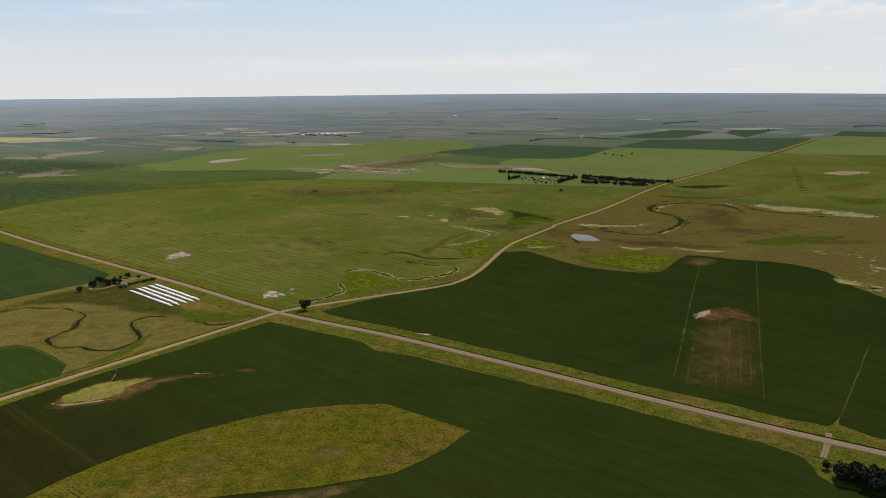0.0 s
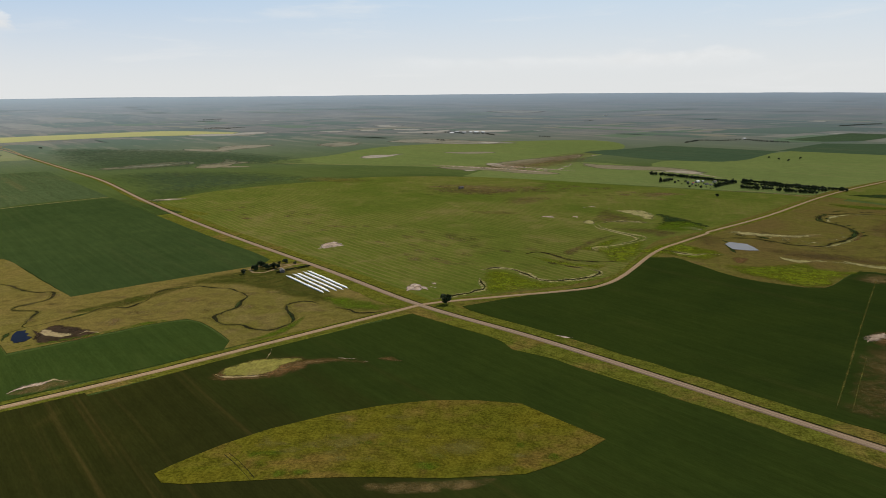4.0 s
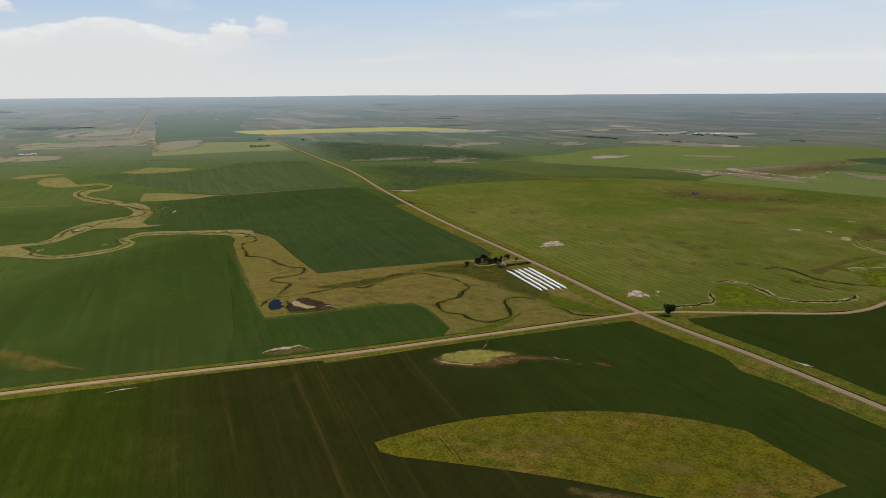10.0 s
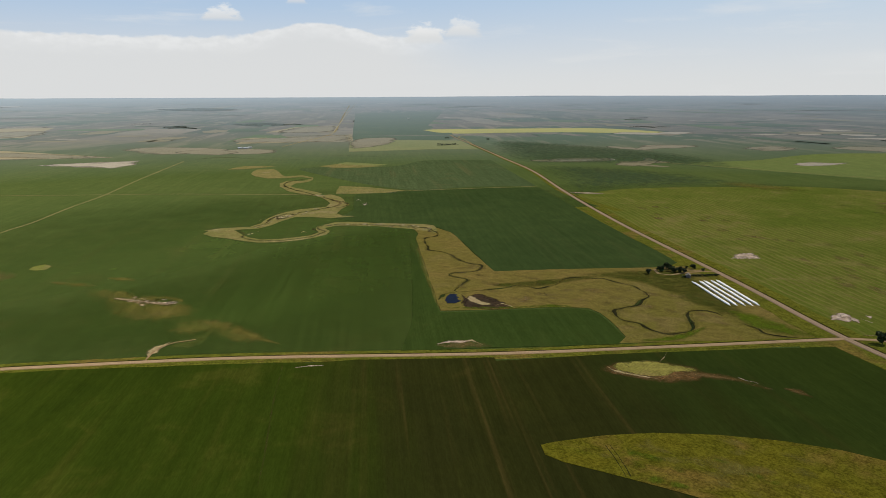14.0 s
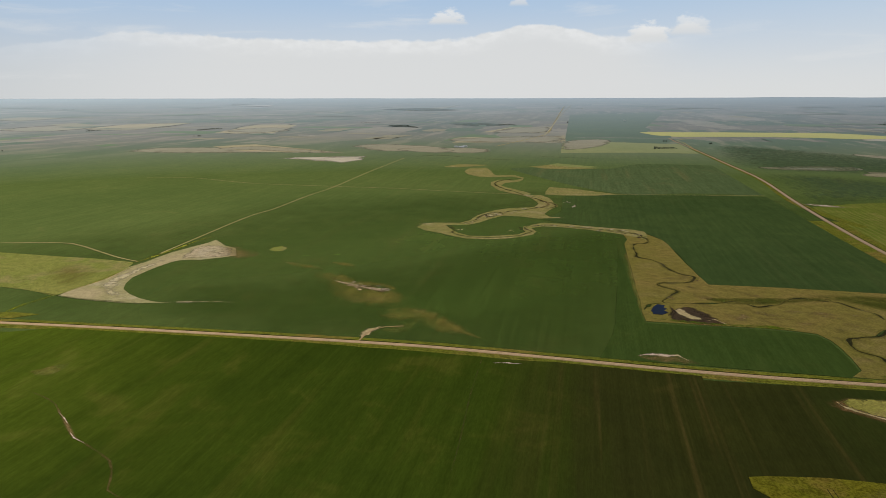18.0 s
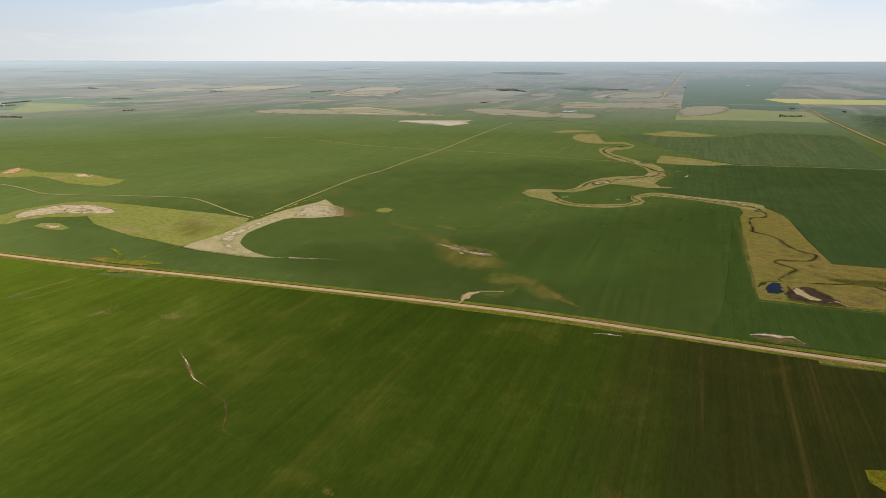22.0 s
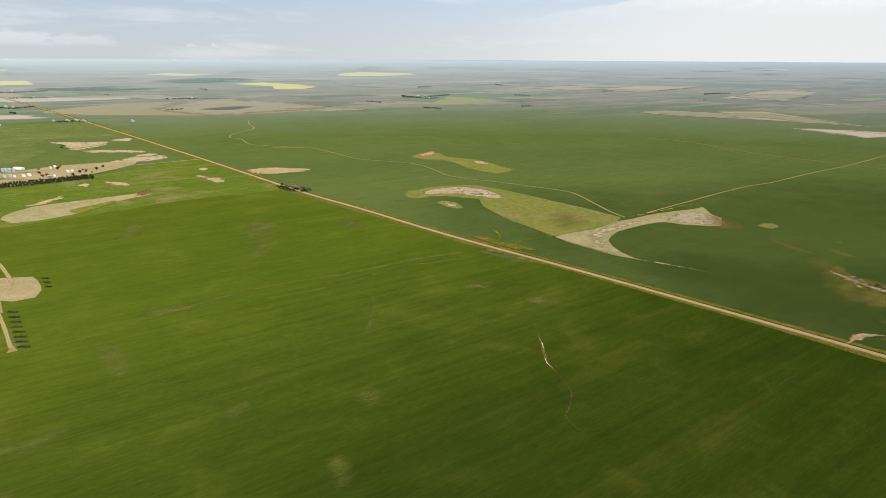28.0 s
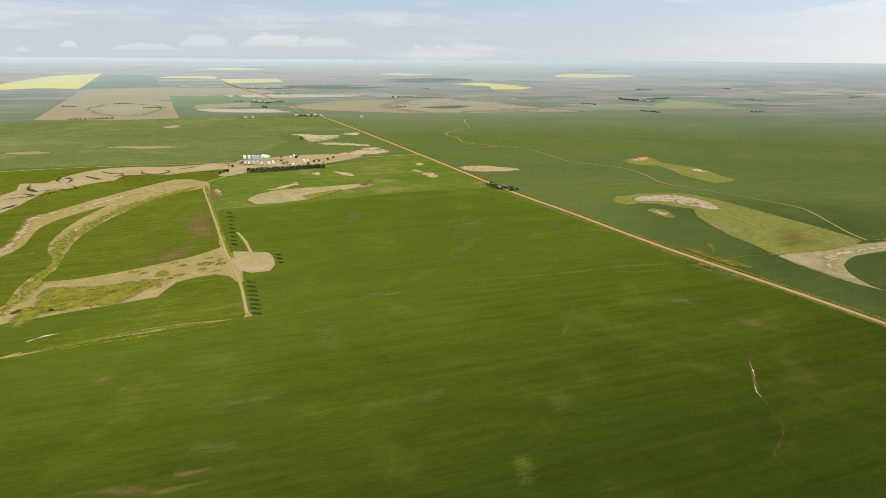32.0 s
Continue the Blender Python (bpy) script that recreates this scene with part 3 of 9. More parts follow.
def lay(x, y, z=0.0):
    """A place of the flat plan, laid on the ground sheet."""
    r = math.hypot(x, y)
    if r <= NEAR:
        return Vector((x, y, z))
    s = NEAR + RIM * (1 - NEAR / r)
    return Vector((x * s / r, y * s / r, EYE * (1 - s / r) + z * (1 + 5 * (1 - NEAR / r))))


def curve(points, closed, step=14.0):
    """A smooth line through the points; a point with a third value is a sharp corner."""
    pts = []
    for p in points:
        pts += [p[:2]] * (2 if len(p) > 2 else 1)
    count, out = len(pts), []
    for i in range(count if closed else count - 1):
        if closed:
            a, b, c, d = (Vector(pts[(i + k) % count]) for k in (-1, 0, 1, 2))
        else:
            a, b, c, d = (Vector(pts[min(max(i + k, 0), count - 1)]) for k in (-1, 0, 1, 2))
        gap = (c - b).length
        if gap < 0.01:
            continue
        if (b - a).length > 3 * gap:
            a = b + (a - b).normalized() * 3 * gap
        if (d - c).length > 3 * gap:
            d = c + (d - c).normalized() * 3 * gap
        far = max(1.0, b.length / 700.0)
        steps = min(24, max(1, int(gap / (step * far))))
        for k in range(steps):
            t = k / steps
            out.append(0.5 * (2 * b + (c - a) * t + (2 * a - 5 * b + 4 * c - d) * t * t + (3 * b - a - 3 * c + d) * t * t * t))
    if not closed:
        out.append(Vector(pts[-1]))
    return out


def inside(p, ring):
    hit, j = False, len(ring) - 1
    for i in range(len(ring)):
        a, b = ring[i], ring[j]
        if (a.y > p.y) != (b.y > p.y) and p.x < (b.x - a.x) * (p.y - a.y) / (b.y - a.y) + a.x:
            hit = not hit
        j = i
    return hit


def mesh_object(name, verts, faces, mat, parent=None, fades=None, plan=None, smooth=False):
    me = bpy.data.meshes.new(name)
    if plan is not None:      # the upper side of the ground faces up
        faces = [f if sum(verts[f[i - 1]][0] * verts[f[i]][1] - verts[f[i]][0] * verts[f[i - 1]][1] for i in range(len(f))) >= 0 else tuple(reversed(f)) for f in faces]
    me.from_pydata([tuple(v) for v in verts], [], faces)
    if plan is not None:
        me.attributes.new("plan", "FLOAT_VECTOR", "POINT").data.foreach_set("vector", [c for p in plan for c in (p[0], p[1], 0.0)])
    if fades is not None:
        me.attributes.new("fade", "FLOAT", "POINT").data.foreach_set("value", fades)
    me.materials.append(mat)
    if smooth:
        me.polygons.foreach_set("use_smooth", [True] * len(me.polygons))
    me.update()
    ob = new(name, me)
    if parent is not None:
        ob.parent = parent
    return ob


def wobble(ring, amount, size):
    """An edge that wanders a little, as sown edges do."""
    out = []
    for p in ring:
        v = noise.noise_vector(Vector((p.x / size, p.y / size, 0.3)))
        out.append(p + Vector((v.x, v.y)) * amount)
    return out


LAID = []      # (outline, height, cover, extent) of the slabs that lie so far
TAKEN = []     # (height, extent) of all that lies on the ground


def extent(ring):
    return (min(p.x for p in ring), max(p.x for p in ring), min(p.y for p in ring), max(p.y for p in ring))


def lift(z, ring):
    """The first free height from z up, so that no two slabs lie in one plane."""
    a = extent(ring)
    near = [h for h, b in TAKEN if a[0] < b[1] and b[0] < a[1] and a[2] < b[3] and b[2] < a[3]]
    while any(abs(h - z) < 0.0045 for h in near):
        z += 0.005
    TAKEN.append((z, a))
    return z


def under(points):
    """The cover and the height of what lies under the middle of these places."""
    mid = sum(points, Vector((0, 0))) / len(points)
    cover, z = "green_crop", 0.0
    for ring, height, name, b in LAID:
        if height >= z and b[0] < mid.x < b[1] and b[2] < mid.y < b[3] and inside(mid, ring):
            cover, z = name, height
    return cover, z


def field(name, mat, z, points, label, thick=0.35, rough_edge=1.2, category="field", closed=True):
    """A sown field, meadow or bare area: a slab of low cover with its own edge."""
    ring = curve(points, True)
    z = lift(z, ring)
    if mat.name in COVERS:
        LAID.append((ring, z, mat.name, extent(ring)))
    if rough_edge:
        ring = wobble(ring, rough_edge, 9.0)
    verts2 = list(ring)
    edges = [(i, (i + 1) % len(ring)) for i in range(len(ring))]
    far = max(p.length for p in ring)
    if far > NEAR * 0.97:      # more places inside, so that the slab follows the sheet
        azs = [math.atan2(-p.x, p.y) for p in ring]
        if max(azs) - min(azs) > math.pi:
            azs = [a % (2 * math.pi) for a in azs]
        inv = [1 / p.length for p in ring]
        for i in range(1, 40):
            q = min(inv) + (max(inv) - min(inv)) * i / 40
            if 1 / q < NEAR * 0.9:
                continue
            count = max(2, int((max(azs) - min(azs)) / radians(1.5)))
            for k in range(1, count):
                a = min(azs) + (max(azs) - min(azs)) * k / count
                p = Vector((-math.sin(a) / q, math.cos(a) / q))
                if inside(p, ring):
                    verts2.append(p)
    vs, _, fs, _, _, _ = geometry.delaunay_2d_cdt(verts2, edges, [], 1, 0.01)
    verts = [lay(p.x, p.y, z) for p in vs]
    faces = [tuple(f) for f in fs]
    plan = [(p.x, p.y) for p in vs]
    base = len(verts)
    for p in ring:
        verts += [lay(p.x, p.y, z), lay(p.x, p.y, z - thick)]
        plan += [(p.x, p.y)] * 2
    m = len(ring)
    for i in range(m):
        j = (i + 1) % m
        faces.append((base + 2 * i, base + 2 * i + 1, base + 2 * j + 1, base + 2 * j))
    ob = mesh_object(name, verts, faces, mat, plan=plan)
    return tagged(ob, label, category, kind="structure")


def soft_patch(name, mat, z, points, label, category="bare patch", band=0.0, low=None):
    """A patch that thins out into its surroundings over a band along its edge."""
    ring = curve(points, True, 6.0)
    top = max(under([p])[1] for p in ring[::3] + [sum(ring, Vector((0, 0))) / len(ring)])
    if low is not None:
        top = low[1]
    cover = mat
    mat, z = thinning(mat), lift(max(top + 0.05, z if low else 0.2), ring)
    if low is not None:
        LAID.append((ring, z, mat.name.replace("_thinning", ""), extent(ring)))
    xy = np.array([(p.x, p.y) for p in ring])
    nxt = np.roll(xy, -1, 0)
    box = extent(ring)

    def gap(p):
        d, q = nxt - xy, np.array((p.x, p.y)) - xy
        t = np.clip((q * d).sum(1) / np.maximum((d * d).sum(1), 1e-9), 0, 1)[:, None]
        return float(np.sqrt(((q - d * t) ** 2).sum(1).min()))

    grid, cells = [], 16
    for i in range(cells):
        for j in range(cells):
            p = Vector((box[0] + (box[1] - box[0]) * (i + 0.5) / cells, box[2] + (box[3] - box[2]) * (j + 0.5) / cells))
            if inside(p, ring):
                grid.append((p, gap(p)))
    reach = band or (0.42 if COVERS[cover]["far"] else 0.9 if COVERS[cover]["strength"] < 0.7 else 0.6) * max([g for _, g in grid] + [1.0])
    grid = [(p, g) for p, g in grid if g > 0.12 * reach]
    edges = [(i, (i + 1) % len(ring)) for i in range(len(ring))]
    vs, _, fs, _, _, _ = geometry.delaunay_2d_cdt(ring + [p for p, _ in grid], edges, [], 1, 0.01)
    plan = [(p.x, p.y) for p in vs]
    fades = [min(1.0, max(0.0, gap(p) / reach)) ** 0.7 for p in vs]
    ob = mesh_object(name, [lay(p.x, p.y, z) for p in vs], [tuple(f) for f in fs], mat, fades=fades, plan=plan)
    return tagged(ob, label, category, kind="structure")


def ribbon(name, mat, points, profile, label, category="road", step=14.0, vary=0.0, seed=0.0, kind="structure", ends=False):
    """A strip along a line. profile: rows of (offset, height, fade) from its one side to the other."""
    line = curve(points, False, step)
    top = max(h for _, h, _ in profile)
    up = lift(top, line) - top
    profile = [(off, h + up, f) for off, h, f in profile]
    verts, fades, plan, faces = [], [], [], []
    m = len(profile)
    for i, p in enumerate(line):
        a, b = line[max(i - 1, 0)], line[min(i + 1, len(line) - 1)]
        t = (b - a).normalized()
        side = Vector((t.y, -t.x))
        w = 1.0 + vary * noise.noise(Vector((p.x / 14.0, p.y / 14.0, seed)))
        if ends:
            k = min(i, len(line) - 1 - i) / max(1, min(4, len(line) // 3))
            w *= min(1.0, 0.12 + 0.88 * k)
        for off, h, f in profile:
            q = p + side * off * w
            verts.append(lay(q.x, q.y, h)), fades.append(f), plan.append((q.x, q.y))
        if i:
            for k in range(m - 1):
                c = (i - 1) * m + k
                faces.append((c, c + m, c + m + 1, c + 1))
    if mat.name in COVERS:
        sides = [Vector(plan[i * m]) for i in range(len(line))] + [Vector(plan[i * m + m - 1]) for i in reversed(range(len(line)))]
        LAID.append((sides, max(p[1] for p in profile), mat.name, extent(sides)))
    return tagged(mesh_object(name, verts, faces, mat, fades=fades, plan=plan), label, category, kind=kind)


def road(name, mat, points, width, label, z=0.75):
    h = width / 2
    return ribbon(name, mat, points, [(-h - 0.7, z - 0.5, 0), (-h, z - 0.1, 0), (-h * 0.5, z, 0.25), (0, z + 0.06, 0.5), (h * 0.5, z, 0.75), (h, z - 0.1, 1), (h + 0.7, z - 0.5, 1)], label)


def verge(points, left, right, label, z=0.47, mat=None, name="verge"):
    return ribbon(name, mat or VERGE, points, [(-left, z - 0.4, 0), (-left + 0.8, z, 0.1), (-left * 0.45, z + 0.01, 0.3), (0, z + 0.02, 0.5), (right * 0.45, z + 0.01, 0.7), (right - 0.8, z, 0.9), (right, z - 0.4, 1)], label, "verge", vary=0.12)


def soft_ribbon(name, mat, points, width, label, z=0.6, category="bare patch", vary=0.5, seed=1.0):
    h = width / 2
    if mat in COVERS:
        low = max(under([p])[1] for p in curve(points, False, 20.0))
        mat, z = thinning(mat), max(low + 0.06, 0.25 if low else 0.2)
    return ribbon(name, mat, points, [(-h * 1.5, z, 0), (-h * 0.6, z, 0.5), (0, z, 0.95), (h * 0.6, z, 0.5), (h * 1.5, z, 0)], label, category, 7.0, vary, seed, ends=True)


def speckle(name, mat, points, count, size, spread, label, seed, category="bare patch", peak=0.62):
    """Many small ragged patches strewn along a line, in one mesh."""
    rnd = random.Random(seed)
    line = curve(points, False, 6.0)
    cover, z = under(line)
    verts, fades, plan, faces = [], [], [], []
    for k in range(count):
        i = rnd.randrange(len(line) - 1)
        t = (line[i + 1] - line[i]).normalized()
        mid = line[i].lerp(line[i + 1], rnd.random()) + Vector((t.y, -t.x)) * rnd.gauss(0, spread * 0.5)
        long, wide = size * rnd.uniform(0.6, 1.4), size * rnd.uniform(0.4, 0.9)
        turn = Vector((t.y, -t.x))
        if any(under([p])[0] != cover for p in (mid, mid + t * long, mid - t * long, mid + turn * wide, mid - turn * wide)):
            continue
        h, base = max(z, 0.13) + 0.1 + 0.0031 * (k % 40), len(verts)
        for f, scale in ((peak, 0.3), (0.0, 1.15)):
            for j in range(10):
                a = 2 * math.pi * j / 10
                q = mid + (t * math.cos(a) * long + Vector((t.y, -t.x)) * math.sin(a) * wide) * scale * (1 if f else rnd.uniform(0.7, 1.25))
                verts.append(lay(q.x, q.y, h if f else z - 0.02)), fades.append(f), plan.append((q.x, q.y))
        faces.append(tuple(range(base, base + 10)))
        for j in range(10):
            m = (j + 1) % 10
            faces.append((base + j, base + 10 + j, base + 10 + m, base + m))
    return tagged(mesh_object(name, verts, faces, thinning(mat), fades=fades, plan=plan), label, category, kind="structure")


def brook(points, width, label, pale=False):
    """A small stream: a worn dark channel of uneven width between ragged fringes of paler grass. pale: straw fringes,
    which also paint water glints.
    """
    line = [(p.x, p.y) for p in wobble(curve(points, False, 3.0), 0.55 * width, 3.4 * width)]
    low = max(under([p])[1] for p in curve(points, False, 20.0))
    z, h = low + 0.1, width * (1.5 if pale else 1.2)
    ribbon("creek_edge", thinning(SOFT_STRAW if pale else SOFT_YELLOW), points, [(-h * 1.5, z, 0), (-h * 0.8, z, 0.7), (0, z, 0.8), (h * 0.8, z, 0.7), (h * 1.5, z, 0)], "pale grass along a creek", "creek edge", 4.0, 0.9, width, ends=True)
    z, h = low + 0.18, width * 0.42
    ribbon("creek_bank", MUD, line, [(-h, z - 0.06, 0), (-h * 0.6, z, 0), (0, z - 0.03, 0), (h * 0.6, z, 0), (h, z - 0.06, 0)], label, "creek bank", 4.0, 1.6, width, ends=True)


def reach(a):
    """How far off the skyline lies: nearer to the east, where the land falls away."""
    east = min(1.0, max(0.0, (math.sin(a) + 0.05) / 0.6)) if math.cos(a) > 0 else 0.0
    return 85000 * (22500 / 85000) ** east


# the sheet: rings round the spot under the camera
def sheet(name, mat, radii, label, category):
    verts, plan, faces = [], [], []
    for r in radii:
        for k in range(240):
            a = 2 * math.pi * k / 240
            far = SPLIT + (r - SPLIT) * (1 if r < 9000 else (9000 + (r - 9000) * (reach(a) - 9000) / 76000 - SPLIT) / (r - SPLIT))
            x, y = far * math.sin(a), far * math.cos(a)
            verts.append(lay(x, y)), plan.append((x, y))
    for i in range(len(radii) - 1):
        for k in range(240):
            j = (k + 1) % 240
            faces.append((i * 240 + k, i * 240 + j, i * 240 + 240 + j, i * 240 + 240 + k))
    if radii[0] < 5:
        faces.append(tuple(range(240)))
    ob = mesh_object(name, verts, faces, mat, plan=plan, smooth=True)
    return tagged(ob, label, category, kind="structure")


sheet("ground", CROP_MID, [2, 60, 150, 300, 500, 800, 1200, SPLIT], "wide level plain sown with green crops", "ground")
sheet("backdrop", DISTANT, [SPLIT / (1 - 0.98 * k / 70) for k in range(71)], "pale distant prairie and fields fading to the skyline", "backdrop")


# low hills along the skyline
verts, plan, faces = [], [], []
for k in range(480):
    a = 2 * math.pi * k / 480
    swell = 0.5 + 0.5 * noise.noise(Vector((3.0 * math.cos(a), 3.0 * math.sin(a), 2.0)))
    rough = noise.fractal(Vector((14 * math.cos(a), 14 * math.sin(a), 5.0)), 0.8, 2.0, 4)
    top = EYE - 10 + 10 * swell * swell + 3 * rough * swell
    top -= 4850 * EYE * (1 / reach(a) - 1 / 85000)
    for r, z in ((4700, EYE - 80), (4790, top - 4), (4850, top)):
        # a plan radius of 45 km gives the hills nearly full painted haze
        verts.append((r * math.sin(a), r * math.cos(a), z)), plan.append((45000 * math.sin(a), 45000 * math.cos(a)))
for k in range(480):
    j = (k + 1) % 480
    for q in range(2):
        faces.append((3 * k + q, 3 * j + q, 3 * j + q + 1, 3 * k + q + 1))
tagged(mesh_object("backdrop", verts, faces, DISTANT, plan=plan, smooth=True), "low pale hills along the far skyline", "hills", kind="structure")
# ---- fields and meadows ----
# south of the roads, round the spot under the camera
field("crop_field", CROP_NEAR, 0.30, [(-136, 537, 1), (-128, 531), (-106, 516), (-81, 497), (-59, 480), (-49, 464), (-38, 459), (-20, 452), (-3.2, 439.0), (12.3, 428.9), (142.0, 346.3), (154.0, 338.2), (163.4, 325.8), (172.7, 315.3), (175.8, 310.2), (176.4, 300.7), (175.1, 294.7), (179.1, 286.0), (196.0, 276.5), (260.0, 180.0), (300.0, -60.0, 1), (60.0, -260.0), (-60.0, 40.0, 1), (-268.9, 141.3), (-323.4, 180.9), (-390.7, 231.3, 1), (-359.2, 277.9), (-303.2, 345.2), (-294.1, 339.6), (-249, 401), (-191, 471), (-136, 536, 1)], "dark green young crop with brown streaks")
field("crop_field", CROP_WEST, 0.26, [(-636, -104, 1), (-610, -65), (-600, -24), (-539, 62), (-470, 145), (-395.6, 233.4, 1), (-383.3, 245.8), (-314.2, 192.8), (-273.5, 159.4), (-241.0, 135.2), (-60.0, 40.0, 1), (60.0, -260.0), (-200, -500, 1), (-500, -350), (-208, -427), (-261.9, -395.2), (-338.5, -344.9, 1), (-395.0, -313.0), (-483, -272), (-564, -194), (-608, -161, 1)], "mid green crop with faint drill rows")
field("crop_field", CROP_WEST, 0.28, [(-644, -94, 1), (-591, -156), (-548, -188), (-471, -265), (-387.0, -306.8), (-336.8, -332.5, 1), (-346.3, -354.2), (-392, -407), (-425, -446, 1), (-460, -500), (-581, -640, 1), (-644, -595), (-710, -557), (-785, -518), (-887, -428, 1), (-856, -380), (-773, -270), (-712, -185), (-653, -115)], "yellowish green crop beside the gravel road")
field("crop_field", PADDOCK, 0.24, [(-721, -807, 1), (-783, -816), (-869, -781), (-936, -755), (-1061, -738), (-1167, -706, 1), (-1030, -557), (-888, -412, 1), (-842, -456), (-769, -501), (-702, -543), (-644, -583), (-588, -618), (-567, -628, 1), (-647, -721)], "bright green crop below the farmstead")
field("dry_slope", WASH, 0.32, [(-643, -654), (-677, -669), (-711, -671), (-744, -651), (-783, -623), (-817, -605), (-837, -597), (-819, -581), (-774, -592), (-732, -593), (-686, -592), (-651, -607), (-631, -625)], "tan bare slope in the green crop", 0.2, 2.5, "dry slope")
# creek flats west of the camera, with fields cut into them
field("meadow", FLATS, 0.20, [(-206, -425, 1), (-260.0, -392.7), (-329.5, -346.9, 1), (-329.7, -333.8), (-343.1, -355.0), (-400, -418), (-408, -426), (-426, -411, 1), (-441, -420), (-470, -454), (-465, -471), (-458, -490, 1), (-505, -557), (-659, -738), (-713, -806), (-698, -867), (-596, -857), (-481, -804), (-413, -757), (-349, -684, 1), (-200, -850, 1), (-60, -560, 1)], "pale dry creek flats between crops")
field("crop_field", CROP_LIGHT, 0.34, [(-217, -422), (-227, -433), (-237, -433), (-257, -429), (-278, -423), (-301, -424), (-322, -432), (-344, -446), (-363, -455), (-379, -452), (-394, -443), (-396, -430), (-388, -411), (-361, -378), (-342, -355, 1), (-332, -349), (-310, -370), (-281, -392), (-250, -407), (-224, -420)], "small olive field inside the creek flats", 0.25)
field("crop_field", CROP_LIGHT, 0.34, [(-676, -766, 1), (-581, -651), (-503, -559), (-460, -507, 1), (-422, -504), (-385, -512), (-353, -521), (-322, -536), (-307, -549), (-334, -572), (-366, -608), (-411, -656), (-464, -694), (-520, -726), (-590, -758), (-640, -768)], "olive green field with a straight lane beside it", 0.25)
field("crop_field", CROP_LIGHT, 0.32, [(-258, -518), (-288, -549), (-312, -570), (-345, -594), (-372, -645), (-416, -694), (-475, -741), (-529, -775), (-483, -763), (-421, -734), (-368, -676), (-345, -658), (-332, -653)], "green field between two dry channels", 0.25)
field("crop_field", CROP_LIGHT, 0.32, [(-349, -683), (-382, -713), (-443, -783), (-488, -803), (-577, -831), (-666, -853), (-737, -863), (-766, -880), (-763, -905), (-721, -920), (-687, -943), (-611, -915), (-544, -892), (-494, -872), (-446, -824), (-419, -811)], "green strip of crop beside a meandering creek", 0.25)
soft_patch("lush_grass", SOFT_LIME, 0.3, [(-269, -496), (-298, -531), (-315, -518), (-337, -493), (-364, -478), (-362, -462), (-330, -455), (-305, -448), (-282, -468)], "yellow-green grass in creek flats", "grass", 8.0)
soft_patch("lush_grass", SOFT_LIME, 0.3, [(-243, -485), (-265, -503), (-274, -482), (-253, -468), (-236, -466)], "yellow-green grass in creek flats", "grass", 8.0)
soft_ribbon("lush_grass", SOFT_LUSH, [(-215, -423), (-234, -413), (-264, -398), (-293, -379), (-319, -353), (-333, -339)], 9, "yellow-green grass margin of a field", 0.5, "grass")
soft_ribbon("lush_grass", SOFT_LIME, [(-305, -553), (-342, -591), (-367, -622), (-403, -661), (-462, -702), (-539, -746), (-616, -768), (-680, -786)], 22, "yellow-green grass of a dry channel", 0.5, "grass")
soft_ribbon("lush_grass", SOFT_LIME, [(-247, -499), (-274, -525), (-300, -547), (-330, -572)], 14, "yellow-green grass of a dry channel", 0.5, "grass")
field("meadow", CROP_LIGHT, 0.15, [(-614, -1164, 1), (-728, -1040), (-828, -859, 1), (-736, -806), (-671, -758, 1), (-463, -674), (-317, -626, 1)], "olive green grass round the creek flats", 0.1)
soft_ribbon("lush_grass", SOFT_LIME, [(-458, -502), (-522, -578), (-594, -663), (-672, -757)], 4, "yellow-green grass beside a lane", 0.5, "grass")
soft_patch("thin_crop", SOFT_DRY, 0.3, [(-558, -658), (-585, -658), (-513, -568), (-477, -533), (-473, -562), (-501, -612)], "brown dry corner of a field")
soft_patch("thin_crop", SOFT_DRY, 0.3, [(-378, -525), (-432, -546), (-453, -531), (-420, -508), (-390, -511)], "brown dry edge of a field")
# east of the paved road
field("crop_field", CROP_DARK, 0.40, [(-44, 606), (25, 662), (53, 743), (68, 770), (94, 774), (130, 718), (149, 695), (180, 677), (216, 673), (253, 724), (268, 742), (312, 721), (361, 698), (380, 663), (374, 627), (378, 598), (381, 572), (353, 527, 1), (294, 454), (221.4, 356.3, 1), (210.8, 346.4), (205.7, 342.6), (201.2, 342.1), (189.7, 349.6), (167.4, 370.8), (140.2, 387.0), (110.2, 402.9), (-23, 494), (-40, 508), (-57, 521), (-75, 535), (-95, 550), (-102, 558)], "dark green crop beside the crossroads")
field("crop_field", CROP_DARK, 0.36, [(356, 532, 1), (299, 460), (217.8, 351.6, 1), (213.2, 345.1), (226.6, 325.4), (420, 250, 1), (700, 420, 1)], "dark green crop behind a faint track")
# beyond the crossroads
field("hay_field", HAY, 0.22, [(-143, 567, 1), (-276, 685), (-444, 819), (-727, 1056, 1), (-707, 1177), (-638, 1283), (-549, 1373), (-470, 1456), (-270, 1487), (-98, 1450), (98, 1375), (376, 1282, 1), (164, 959), (83, 862), (48, 748), (20, 676), (-45, 623), (-112, 583, 1)], "wide yellow-green hay field with mown rows")
field("meadow", BROWN, 0.20, [(85, 841, 1), (171, 954), (377, 1252, 1), (449, 1195), (494, 1097), (570, 1035), (642, 990), (2100, 1400), (1500, 700, 1), (353, 527, 1), (369, 627), (361, 698), (312, 721), (268, 742), (216, 673), (180, 677), (149, 695), (130, 718), (94, 771)], "brownish creek meadow beyond the dark crop")
